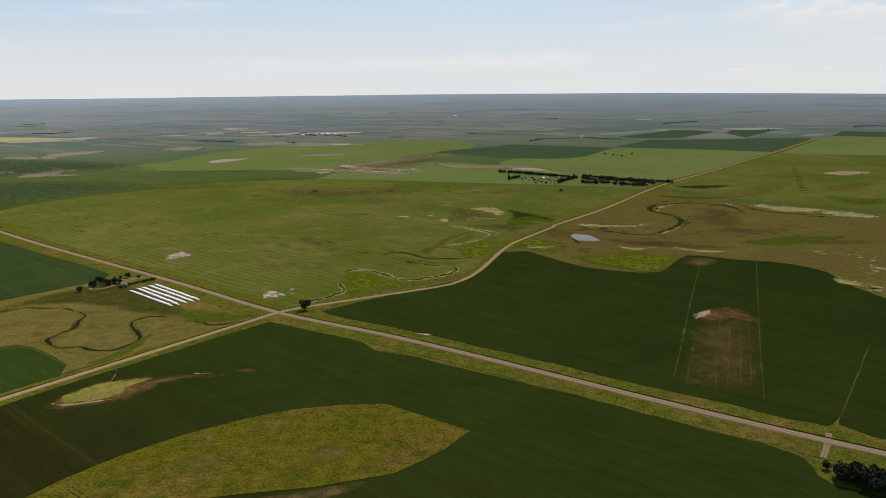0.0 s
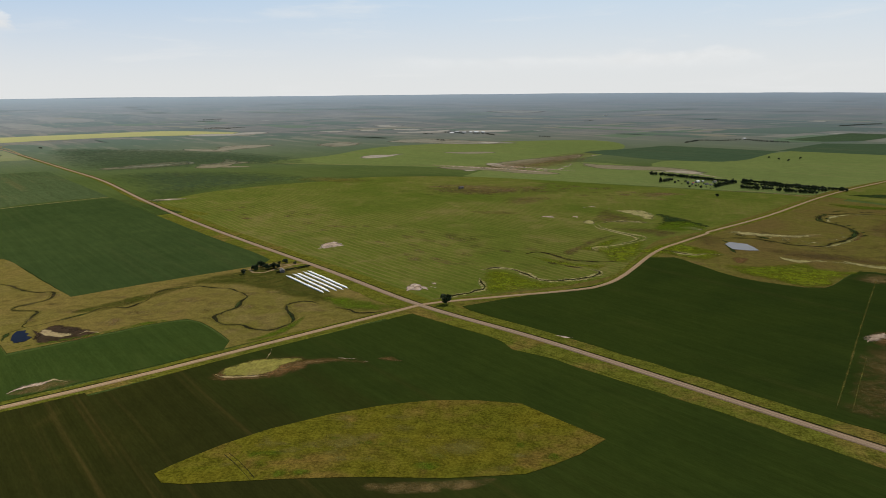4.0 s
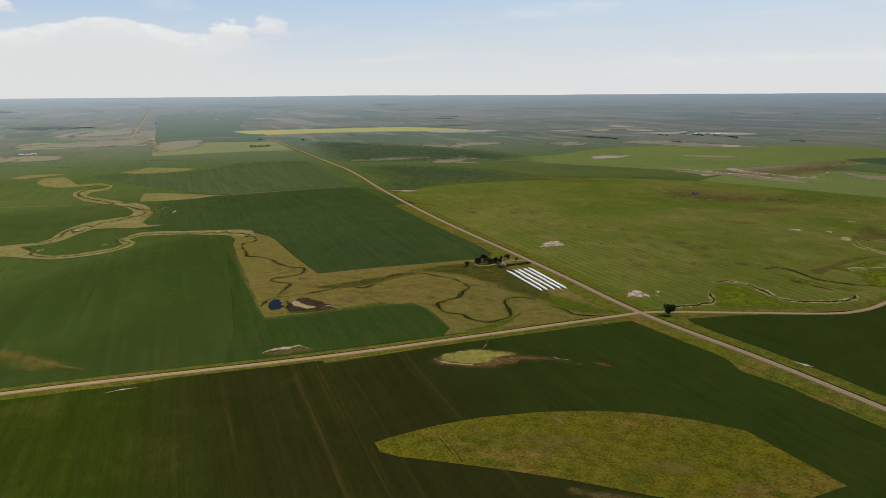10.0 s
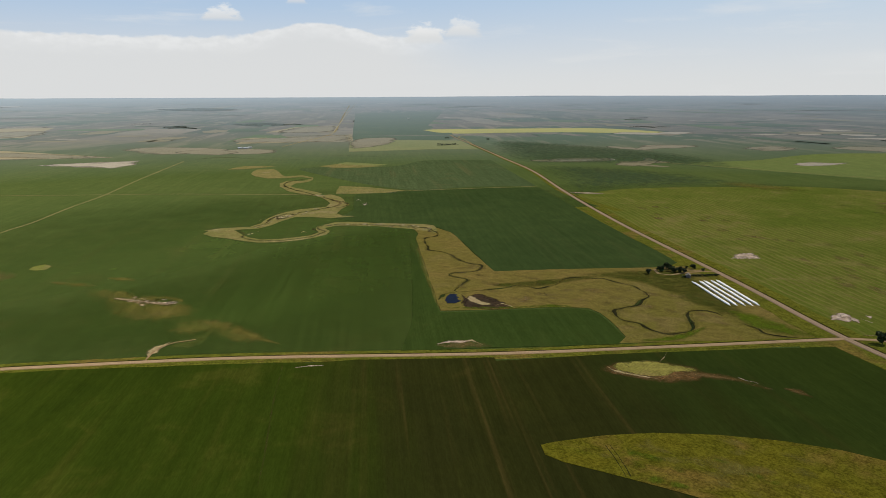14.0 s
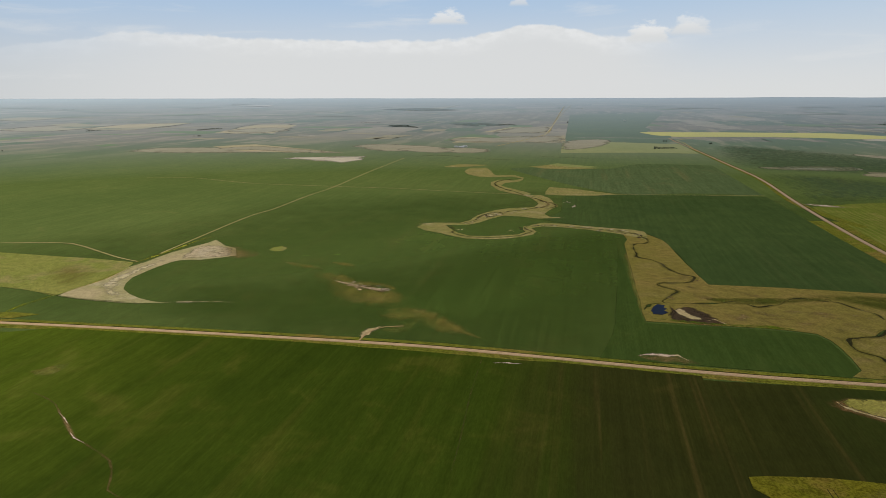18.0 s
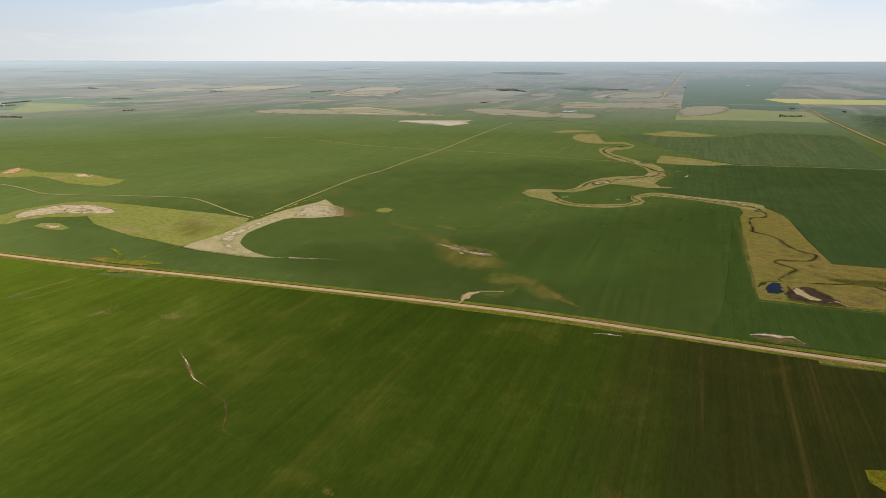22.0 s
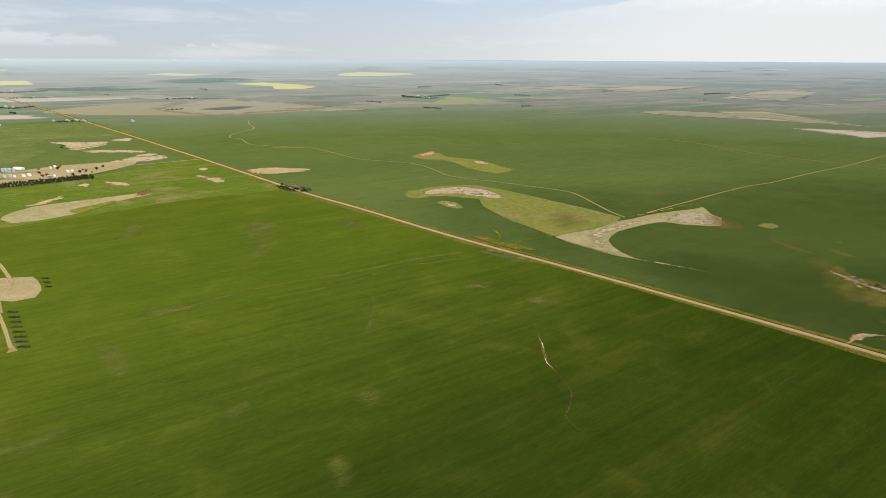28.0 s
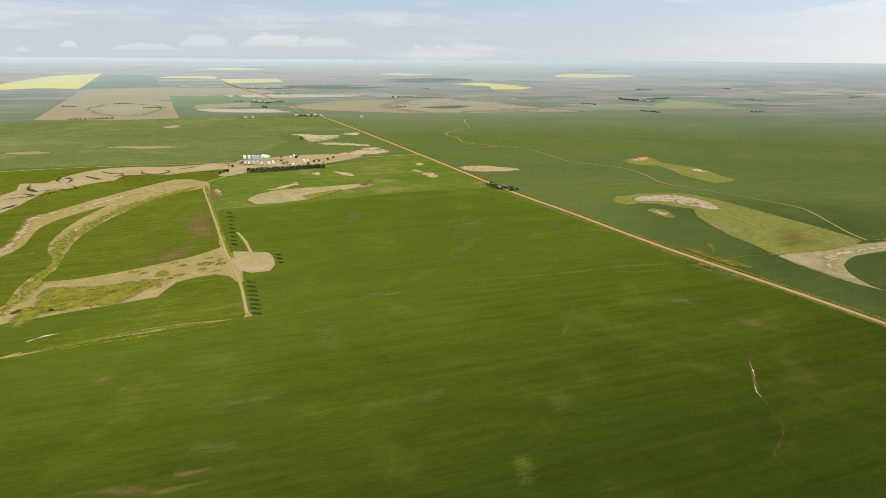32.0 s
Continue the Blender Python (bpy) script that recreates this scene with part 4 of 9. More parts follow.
field("hay_field", HAY, 0.22, [(391, 1281, 1), (535, 1463), (697, 1653), (946, 1965, 1), (1187, 1858, 1), (2400, 2100), (660, 1018, 1), (578, 1051), (507, 1125), (456, 1215)], "green field with pale swaths")
field("crop_field", CROP_BRIGHT, 0.18, [(-272, 1497, 1), (99, 1384), (378, 1290, 1), (470, 1411), (614, 1576), (962, 2001, 1), (681, 2286), (481, 2135), (180, 1880), (139, 1749), (-3, 1841), (-201, 1735)], "bright green crop round a tree-lined farmstead")
field("crop_field", CROP_BRIGHT, 0.18, [(-855, 1746), (-765, 1955), (-684, 2338), (-300, 2620), (18, 2687), (113, 2407), (13, 2025), (-125, 1872), (-252, 1701), (-527, 1695)], "far bright green crop")
field("crop_field", CROP_HAZED, 0.2, [(-21, 2148), (33, 2226, 1), (127, 2304), (243, 2439, 1), (412, 2331), (549, 2236, 1), (412, 1968, 1), (335, 1892), (185, 1929), (79, 2034)], "blue-green crop", 0.2)
field("crop_field", CROP_HAZED, 0.2, [(554, 2259, 1), (767, 2578, 1), (972, 2571), (1190, 2593), (1377, 2590, 1), (962, 2001, 1), (831, 2102)], "blue-green crop", 0.2)
field("crop_field", CROP_HAZED, 0.7, [(692, 2761, 1), (1048, 3186, 1), (1184, 3059), (938, 2712, 1), (794, 2671)], "far blue-green crop", 0.2)
field("crop_field", CROP_HAZED, 0.7, [(1188, 2927, 1), (1361, 3261, 1), (1554, 3213, 1), (1328, 2897), (1146, 2636, 1)], "far blue-green crop", 0.2)
field("crop_field", CROP_HAZED, 0.7, [(1488, 2670, 1), (1682, 2944, 1), (1797, 2833, 1), (1633, 2572, 1)], "far blue-green crop", 0.2)
field("crop_field", CROP_BRIGHT, 0.16, [(1325, 2473, 1), (970, 1999), (1197, 1874, 1), (2800, 2500), (1691, 2664, 1), (1560, 2691)], "green crop beside a straight road", 0.15)
soft_patch("crop_field", CROP_HAZED.name, 0, [(-725, 1071), (-715, 1192), (-642, 1291), (-572, 1432), (-649, 1483), (-760, 1532), (-1012, 1529), (-1105, 1439), (-1191, 1473), (-933, 1239)], "blue-green crop beside the paved road", "field", 120.0)
soft_patch("crop_field", CROP_HAZED.name, 0, [(-1569, 1764), (-1215, 1482), (-1028, 1554), (-897, 1675), (-676, 1694), (-897, 1968), (-1266, 2125), (-1575, 2173), (-1855, 2119)], "blue-green crop beside the paved road", "field", 120.0)
# west of the paved road
field("meadow", MEADOW, 0.30, [(-647, 586, 1), (-402, 391, 1), (-381, 417), (-344, 463), (-318, 485), (-289, 471), (-257, 444), (-253, 429), (-226, 461), (-142, 552, 1), (-189, 597), (-240, 651), (-305, 699), (-352, 656, 1), (-417, 581), (-461, 526, 1), (-541, 577), (-640, 641), (-693, 649), (-702, 631), (-664, 606)], "olive and tan creek meadow between dark crops")
field("crop_field", CROP_BLUE, 0.34, [(-459, 524, 1), (-416, 579), (-351, 654, 1), (-343, 691), (-521, 832), (-837, 1088, 1), (-925, 982), (-992, 865), (-1027, 787), (-880, 662), (-838, 599), (-777, 613), (-711, 640), (-699, 655), (-643, 643), (-543, 580)], "dark green crop along the paved road")
field("crop_field", CROP_SHADY, 0.30, [(-399.1, 387.4, 1), (-378, 413), (-341, 459), (-315, 481), (-288, 468), (-257, 441), (-253, 426, 1), (-312.7, 356.1), (-355.2, 305.0, 1), (-411, 367), (-632, 563, 1)], "dark green crop beside the creek meadow")
field("crop_field", CROP_MID2, 0.18, [(-859, 1104, 1), (-943, 1001), (-1010, 882), (-1342, 920), (-1502, 981), (-1368, 1159), (-1426, 1331), (-1307, 1470, 1)], "brownish green field along the paved road", 0.15)
# darker cover that thins outwards, which paints the paling by haze farther off
soft_patch("crop_field", CROP_DEEP.name, 0.06, [(-900, -330), (-330.0, -20.0), (0.0, 60.0), (500, 700), (-300, 1600), (-888, 1194), (-1040, 1050), (-1150, 900), (-1200, 760), (-1230, 600), (-1250, 470), (-1260, 340), (-1220, 220), (-1150, 100), (-1110, -20), (-1060, -140), (-1000, -250)], "deep green crop north of the gravel road", "field", 420.0, ("green_crop", 0.0))
# a darker tone over the crop, fading out along its edge
soft_patch("crop_field", CROP_DARKER, 0.12, [(-700, 60), (-560, 40), (-340, 230), (-300, 330), (-400, 420), (-640, 640), (-760, 600), (-740, 460), (-700, 300), (-690, 170)], "dense dark crop along a creek meadow", "field", 150.0, ("green_crop", 0.06))
# the grassy wedge north of the gravel road, and the dry wash beside it
field("pasture", WEDGE, 0.32, [(-989, -169), (-973, -136), (-934, -87), (-886, -33), (-847, 10), (-817, 37, 1), (-796, 29), (-766, 15), (-740, -4), (-717, -28), (-709, -39, 1), (-730, -52), (-747, -65), (-768, -85), (-792, -100), (-818, -116), (-845, -132), (-873, -140), (-902, -147)], "yellow-green triangle of rough grass")
soft_patch("worn_grass", SOFT_YELLOW, 0.4, [(-817, -50), (-840, -24), (-799, 3), (-754, -4), (-735, -28), (-758, -41)], "pinkish worn grass", "grass", 30.0)
field("dry_wash", WASH, 0.40, [(-796, 29), (-813, 47), (-834, 65), (-853, 81), (-872, 105), (-889, 126), (-903, 139), (-861, 142), (-842, 150), (-800, 143), (-796, 123), (-798, 103), (-806, 84), (-801, 73), (-784, 58), (-765, 44), (-745, 31), (-725, 23), (-705, 20), (-683, 23), (-663, 31), (-647, 41), (-638, 49), (-646, 29), (-658, 13), (-673, -4), (-696, -27), (-706, -36), (-729, -16), (-748, 2), (-774, 19)], "tan dry wash fanning out into crops", 0.2, 2.2, "dry wash")
soft_patch("dry_wash", SOFT_WASH, 0.44, [(-778, 28), (-803, 50), (-824, 68), (-811, 72), (-788, 55), (-763, 37), (-737, 23), (-713, 17), (-682, 19), (-658, 29), (-662, 18), (-693, 2), (-727, -1), (-755, 12)], "pale silt of a dry wash", "dry wash", 10.0)
soft_patch("alkali_flat", SOFT_PALE2, 0.46, [(-858, 103), (-874, 124), (-854, 143), (-836, 148), (-803, 141), (-802, 120), (-807, 101), (-816, 84)], "grey alkali crust of a dry wash", "bare patch", 8.0)
soft_ribbon("dry_grass", SOFT_LIME, [(-812, 30), (-826, 48), (-851, 70), (-881, 95), (-909, 117), (-927, 139)], 7, "yellow-green fringe of a dry wash", 0.5, "grass")
soft_ribbon("dry_grass", SOFT_LIME, [(-720, -28), (-743, -4), (-779, 22), (-804, 40)], 3, "yellow-green fringe of a dry wash", 0.5, "grass")
soft_ribbon("dry_wash", SOFT_PALE, [(-642, 42), (-634, 60), (-628, 73), (-622, 86), (-617, 96), (-610, 106)], 2.6, "white dried channel in the crop", 0.56)
soft_ribbon("worn_track", SOFT_TAN, [(-720, -28), (-740, -4), (-763, 15), (-796, 36), (-813, 45)], 2.2, "faint wheel track through a wash", 0.6)
soft_ribbon("reeds", SOFT_SHADE, [(-730, -52), (-698, -27), (-670, 2), (-648, 29)], 3, "darker grass below a wash", 0.5, "grass")
field("meadow", WEDGE, 0.30, [(-898, -247), (-924, -250), (-934, -237), (-957, -228), (-975, -205), (-990, -177), (-988, -158), (-964, -133), (-929, -114), (-898, -112), (-890, -140), (-892, -161), (-899, -190), (-891, -213), (-874, -223), (-876, -238)], "bow-shaped strip of dry grass in green crop")
soft_patch("bare_strip", SOFT_PALE2, 0, [(-914, -230), (-941, -224), (-963, -203), (-977, -175), (-966, -150), (-938, -127), (-910, -114), (-895, -119), (-902, -149), (-913, -179), (-908, -206), (-899, -222)], "pale bare core of a grass strip", band=6.0)
soft_ribbon("bare_soil", SOFT_RUST, [(-970, -193), (-972, -174), (-961, -150)], 5, "reddish bare soil on a low rise", 0.5)
field("meadow", WEDGE, 0.30, [(-851, -193), (-867, -188), (-859, -169), (-831, -154), (-822, -159), (-830, -174)], "small oval of dry grass in green crop")
soft_patch("bare_strip", SOFT_TAN, 0, [(-851, -188), (-860, -183), (-852, -168), (-835, -158), (-833, -171)], "pale core of a grass oval", band=8.0)
field("meadow", WEDGE, 0.30, [(-1265, -336), (-1308, -332), (-1344, -319), (-1326, -294), (-1280, -270), (-1270, -243), (-1253, -211), (-1229, -184), (-1188, -159), (-1154, -130), (-1126, -134), (-1105, -153), (-1124, -178), (-1150, -208), (-1176, -222), (-1216, -248), (-1238, -271), (-1235, -303)], "long strip of dry grass on a low rise")
soft_patch("bare_strip", SOFT_REDDISH, 0, [(-1293, -332), (-1322, -326), (-1352, -315), (-1327, -298), (-1297, -298), (-1277, -313)], "reddish bare crest of a low rise", band=9.0)
soft_patch("bare_strip", SOFT_TAN, 0, [(-1226, -216), (-1245, -200), (-1229, -183), (-1202, -173), (-1198, -193)], "pale bare crest of a low rise", band=9.0)
field("meadow", WEDGE, 0.34, [(-812, 185), (-824, 192), (-826, 204), (-813, 207), (-800, 198), (-801, 189)], "round patch of grass in green crop")

# ---- roads ----
HIGHWAY = [(760, 120), (218.5, 312.5), (198.2, 325.5), (131.6, 371.1), (-23, 482), (-139, 555), (-266, 659), (-519, 859), (-755, 1063), (-1038, 1320), (-1312, 1534), (-1779, 1897), (-2090, 2133), (-2288, 2292)]
WEST = [(-139, 555), (-226, 444), (-302.2, 349.5), (-405, 237), (-462, 168), (-583, 5), (-685, -138), (-795, -277), (-895, -407), (-1147, -703), (-1596, -1242), (-2346, -2165), (-3042, -3065), (-3719, -3911)]
EAST = [(-139, 555), (-124, 566), (-78, 590), (-8, 626), (16, 647), (37, 687), (76, 798), (111, 858), (150, 918), (151, 926), (251, 1060), (382, 1266), (475, 1392), (616, 1564), (807, 1812), (955, 2002), (1331, 2502)]
NEAR_HIGHWAY = [(760, 120), (218.5, 312.5), (198.2, 325.5), (131.6, 371.1), (-23, 482), (-139, 555), (-266, 659), (-519, 859), (-627, 954)]
verge(NEAR_HIGHWAY, 46, 34, "wide rough grass margin along the paved road", 0.21, name="margin")
verge(WEST, 10, 11, "rough grass margin along the gravel road", 0.19, name="margin")
verge(NEAR_HIGHWAY, 20, 18, "green and yellow grass ditch beside the paved road")
verge([(-573, 951), (-755, 1063), (-1038, 1320), (-1312, 1534), (-1779, 1897)], 9, 8, "grass strip along the far paved road", 0.4)
verge(WEST, 7, 7.5, "grassy ditch beside the gravel road", 0.46)
verge(EAST, 45, 40, "olive grass margin along the gravel road", 0.15, mat=BROWN, name="margin")
verge(EAST, 9, 9, "grassy ditch beside the gravel road", 0.38)
road("road", PAVED, HIGHWAY, 5.6, "straight grey-brown country road with worn lanes", 0.85)
road("road", GRAVEL, WEST, 4.6, "straight orange-tan gravel road", 0.80)
road("road", GRAVEL, EAST, 4.0, "pale gravel road that bends across the creek", 0.78)
# mud-coloured strips paint the shaded, dark brown banks of the ditches
ribbon("ditch", MUD, WEST, [(3.0, 0.5, 0), (3.3, 0.62, 0.4), (3.9, 0.6, 0.5), (4.2, 0.44, 0)], "dark shaded edge of a roadside ditch", "ditch", vary=0.3)
ribbon("ditch", MUD, HIGHWAY, [(3.6, 0.58, 0), (3.9, 0.68, 0.4), (4.7, 0.64, 0.5), (5.0, 0.5, 0)], "dark worn edge of a roadside ditch", "ditch", vary=0.1)
field("verge", VERGE, 0.47, [(-689, -116), (-693, -105), (-685, -95), (-672, -81), (-667, -67), (-650, -47), (-650, -68), (-665, -91)], "grassy field entrance beside the gravel road", 0.3)
soft_ribbon("lush_grass", SOFT_LUSH, [(-680, -90), (-693, -89), (-710, -94), (-725, -102), (-733, -102)], 6, "short grassy field drive", 0.5, "grass")
soft_ribbon("lush_grass", SOFT_LUSH, [(-669, -73), (-686, -63), (-698, -50), (-709, -38)], 5, "short grassy field drive", 0.5, "grass")
field("verge", VERGE, 0.47, [(-637, -94), (-655, -91), (-640, -67), (-624, -40), (-608, -19), (-617, -45), (-627, -71)], "patch of verge grass by a field entrance", 0.3)
for label, width, points in (
    ("dirt track between fields", 4.0, [(-851, 67), (-907, 105), (-1063, 213), (-1121, 267), (-1233, 351), (-1352, 448), (-1564, 598), (-1902, 849)]),
    ("thin track across the crop", 3.0, [(-1710, 122), (-1650, 212), (-1481, 313), (-1352, 448), (-1267, 543), (-1185, 614), (-1117, 677), (-1074, 727)]),
    ("winding dirt track along a fence", 3.8, [(-820, 41), (-849, 24), (-898, 4), (-948, -17), (-976, -39), (-1016, -118), (-1059, -214), (-1122, -260), (-1179, -313), (-1208, -416), (-1252, -467), (-1339, -567), (-1325, -648)]),
    ("winding dirt track", 4.0, [(-1339, -567), (-1353, -672), (-1371, -723), (-1454, -785), (-1474, -823), (-1548, -857), (-1683, -871), (-1799, -944), (-1901, -999)]),
    ("dirt farm lane beside young trees", 4.2, [(-809, -834), (-746, -811), (-706, -798), (-675, -769), (-592, -666), (-513, -568), (-459, -501), (-416, -445), (-398, -421), (-370.4, -387.9), (-339.1, -352.7)]),
    ("gravel farm road", 7.0, [(-1140, -699), (-1091, -731), (-1015, -793), (-965, -857), (-890, -895), (-799, -989), (-704, -1080), (-605, -1148)]),
    ("field track through the hay", 4.5, [(-931, 1728), (-745, 1720), (-531, 1708), (-337, 1711), (-192, 1656), (-81, 1584)]),
    ("field edge track", 3.5, [(-1054, 756), (-1023, 810), (-992, 865), (-925, 982), (-851, 1099)]),
    ("far straight dirt road", 9.0, [(-10346, 7782), (-6240, 4637), (-4003, 2928), (-2999, 2162), (-2655, 1861), (-2400, 1575), (-2200, 1350)]),
    ("dirt farm drive", 5.5, [(-292, 683), (-307, 673), (-316, 657), (-323, 637), (-334, 634), (-345, 646), (-340, 663), (-324, 665), (-306, 679)]),
    ("lane along shelterbelt trees", 4.5, [(382, 1266), (337, 1294), (290, 1323), (236, 1328)]),
    ("curved side road", 8.0, [(-1751, 1879), (-2032, 2114), (-2134, 2187), (-2201, 2308), (-2212, 2415), (-2135, 2585)]),
    ("field entrance", 6.0, [(202.2, 335.1), (198.3, 327.9), (192.5, 319.3), (185.8, 310.0)]),
    ("short dirt track", 2.4, [(-465, 168), (-478, 179), (-484, 187), (-486, 198), (-481, 212)]),
    ("narrow dirt path on a bare pad", 5.0, [(-511, -537), (-492, -508), (-471, -481), (-455, -461)]),
):
    width *= 0.5
    dirt = DIRT if any(w in label for w in ("farm drive", "entrance", "shelterbelt", "short dirt")) else TRACK
    ribbon("track", dirt, points, [(-width * 0.62, 0.42, 0), (-width / 2, 0.52, 0.1), (0, 0.55, 0.5), (width / 2, 0.52, 0.9), (width * 0.62, 0.42, 1)], label, "track", 10.0, 0.25)

# ---- the leaf-shaped island and the bare streak in the near crop ----
field("pasture", PASTURE, 0.5, [(-200.4, 266.6, 1), (-196.9, 274.6), (-182.0, 299.8), (-165.5, 320.6), (-140.3, 342.1), (-112.0, 360.8), (-87.3, 371.4), (-61.2, 376.0), (-35.2, 376.9), (-12.2, 361.3), (13.4, 342.1, 1), (0.6, 325.0), (-12.0, 311.4), (-24.1, 300.4), (-62.3, 289.8), (-102.2, 282.8), (-142.0, 272.8), (-181.4, 260.8, 1), (-192.4, 260.6)], "leaf-shaped island of yellow-green grass in the crop")
for k in (0.0, 2.4):
    ribbon("wheel_track", MUD, [(-176.0 + 0.6 * k, 290.0 + 0.8 * k), (-167.0 + 0.6 * k, 283.5 + 0.8 * k), (-158.0 + 0.6 * k, 276.0 + 0.8 * k), (-152.5 + 0.6 * k, 271.0 + 0.8 * k)], [(-0.2, 0.51, 0), (0, 0.53, 0), (0.2, 0.51, 0)], "pair of wheel tracks through pasture grass", "track", 6.0, 0.6, k)
soft_patch("bare_patch", SOFT_YELLOW, 0.62, [(-80.5, 317.9), (-62.7, 332.7), (-47.5, 331.0), (-40.7, 323.9), (-55.0, 308.0), (-71.6, 305.8)], "brown worn grass")
soft_patch("bare_patch", SOFT_YELLOW, 0.62, [(-145.8, 307.5), (-126.2, 323.4), (-101.7, 327.4), (-109.4, 312.2), (-130.8, 302.6)], "brown worn grass")
soft_patch("bare_patch", SOFT_DRY, 0.42, [(-103.1, 277.3), (-72.4, 286.2), (-36.6, 295.1), (-45.3, 284.1), (-74.3, 273.3), (-95.5, 271.6)], "brown thin crop along a grass island")
soft_patch("bare_patch", SOFT_RUST, 0.40, [(-239.6, 378.5), (-236, 394), (-224, 413), (-202, 424), (-181, 425), (-163, 429), (-144, 427), (-138.9, 422.3), (-148.9, 418.6), (-164.1, 415.8), (-177.2, 407.3), (-185.5, 393.3), (-195.2, 383.2), (-213.5, 377.7), (-226.4, 373.7)], "rusty bare soil round a streak of grass", band=8.0)
soft_patch("pasture", SOFT_STREAK, 0.44, [(-234, 386), (-234, 395), (-231, 403), (-224, 411), (-213, 417), (-200, 421), (-185, 421), (-189, 414), (-198, 406), (-197.8, 398.5), (-202.6, 389.5), (-216.9, 383.7), (-227.0, 382.2)], "streak of yellow grass on bare soil", "grass", 3.0)
soft_ribbon("bare_soil", SOFT_TAN, [(-235, 384), (-229.1, 381.2), (-220.3, 382.1), (-209.3, 385.7), (-199.7, 388.7)], 2.6, "pale bare soil edge", 0.5, vary=0.9)
soft_ribbon("bare_soil", SOFT_DRY, [(-197.6, 396.4), (-192, 407), (-181, 416), (-166, 421)], 6, "brown dry soil", 0.5)
soft_ribbon("bare_soil", SOFT_PALE, [(-166, 427), (-160, 426), (-154, 427), (-150, 426)], 3.2, "white alkali soil", 0.56, vary=0.9)
soft_ribbon("bare_soil", SOFT_PALE, [(-147.5, 423.8), (-142.6, 423.9)], 2.4, "white alkali soil", 0.56, vary=0.9)
soft_ribbon("bare_soil", SOFT_RUST, [(-138, 430), (-131, 431), (-120.5, 428.9)], 9, "reddish bare soil", 0.5)
soft_ribbon("bare_soil", SOFT_TAN, [(-214, 416), (-216, 426), (-219, 435)], 1.6, "thin dry run in the crop", 0.5)
soft_ribbon("bare_soil", SOFT_TAN, [(-347, 334), (-341, 346), (-334, 357), (-322, 356)], 3.0, "pale bare patch beside the road", 0.5, vary=0.9)

# ---- creeks ----
soft_patch("lush_grass", SOFT_LUSH, 0.3, [(-102, 681), (-82, 688), (-63, 672), (-39, 649), (-7, 661), (15, 685), (33, 720), (15, 672), (-12, 642), (-48, 623), (-87, 600), (-89, 629)], "lush grass inside a creek bend", "grass", 9.0)
soft_patch("lush_grass", SOFT_LUSH, 0.3, [(-65, 756), (-33, 744), (4, 727), (40, 741), (15, 709), (21, 690), (4, 712), (-32, 718)], "lush grass by a creek", "grass", 9.0)
soft_patch("lush_grass", SOFT_LUSH, 0.3, [(38, 773), (66, 818), (92, 846), (129, 831), (151, 806), (141, 785), (98, 786), (67, 788)], "lush grass by a creek", "grass", 9.0)
soft_patch("lush_grass", SOFT_LUSH, 0.3, [(-16, 803), (7, 824), (17, 848), (46, 876), (31, 833), (10, 794)], "lush grass by a creek", "grass", 9.0)
soft_patch("lush_grass", SOFT_LUSH, 0.3, [(139, 737), (164, 723), (186, 748), (208, 768), (233, 771), (229, 731), (228, 686), (209, 672), (186, 679), (155, 706)], "lush bright grass", "grass", 14.0)
brook([(-132, 573), (-125, 579), (-119, 585), (-110, 594), (-103, 600), (-97, 610), (-93, 612), (-93, 622), (-96, 632), (-100, 644), (-103, 654)], 2.6, "muddy bank of a creek by the crossroads", True)
brook([(-106, 685), (-100, 690), (-92, 696), (-83, 695), (-72, 691), (-66, 685), (-58, 675), (-52, 666), (-45, 658), (-37, 655), (-29, 654), (-18, 660), (-7, 665), (1, 672), (7, 678), (13, 690), (14, 699), (10, 703), (3, 705)], 3.0, "muddy bank of a winding creek", True)
brook([(-2, 709), (-17, 715), (-23, 719)], 1.6, "muddy bank of a small creek bend")
brook([(-29, 723), (-35, 725), (-41, 730)], 1.6, "muddy bank of a small creek bend")
brook([(-67, 765), (-60, 774), (-51, 775), (-44, 773), (-34, 763), (-24, 750), (-14, 743), (-5, 741), (7, 740), (19, 741), (28, 745), (39, 752)], 3.2, "muddy bank of a winding creek")
brook([(33, 751), (32, 767), (31, 784), (32, 793), (39, 794), (49, 801), (56, 808), (63, 814), (68, 812)], 2.6, "muddy bank of a creek", True)
brook([(78, 807), (88, 808), (100, 800), (111, 793), (120, 791), (131, 798), (140, 796), (153, 800)], 2.6, "muddy bank of a creek", True)
brook([(158, 887), (176, 893), (193, 895), (206, 892), (217, 880), (228, 871), (238, 862), (251, 860), (263, 858), (276, 869), (285, 880), (300, 895), (317, 918), (330, 942), (336, 966), (334, 982), (330, 1002), (323, 1015), (318, 1023), (314, 1041)], 4.2, "dark reedy bank of a meandering creek")
brook([(314, 1041), (327, 1071), (341, 1088), (355, 1094), (373, 1101), (396, 1098), (418, 1095), (432, 1091), (442, 1077), (448, 1054), (446, 1022), (445, 1001)], 4.2, "dark reedy bank of a meandering creek")
brook([(414, 1074), (455, 1088), (471, 1064), (475, 1032), (496, 1005), (529, 988), (571, 990), (599, 969), (617, 949)], 4.5, "dark reedy bank of a meandering creek")
brook([(19, 972), (35, 987), (55, 989), (71, 986), (89, 979)], 3.0, "dark bank of an old creek bend", True)
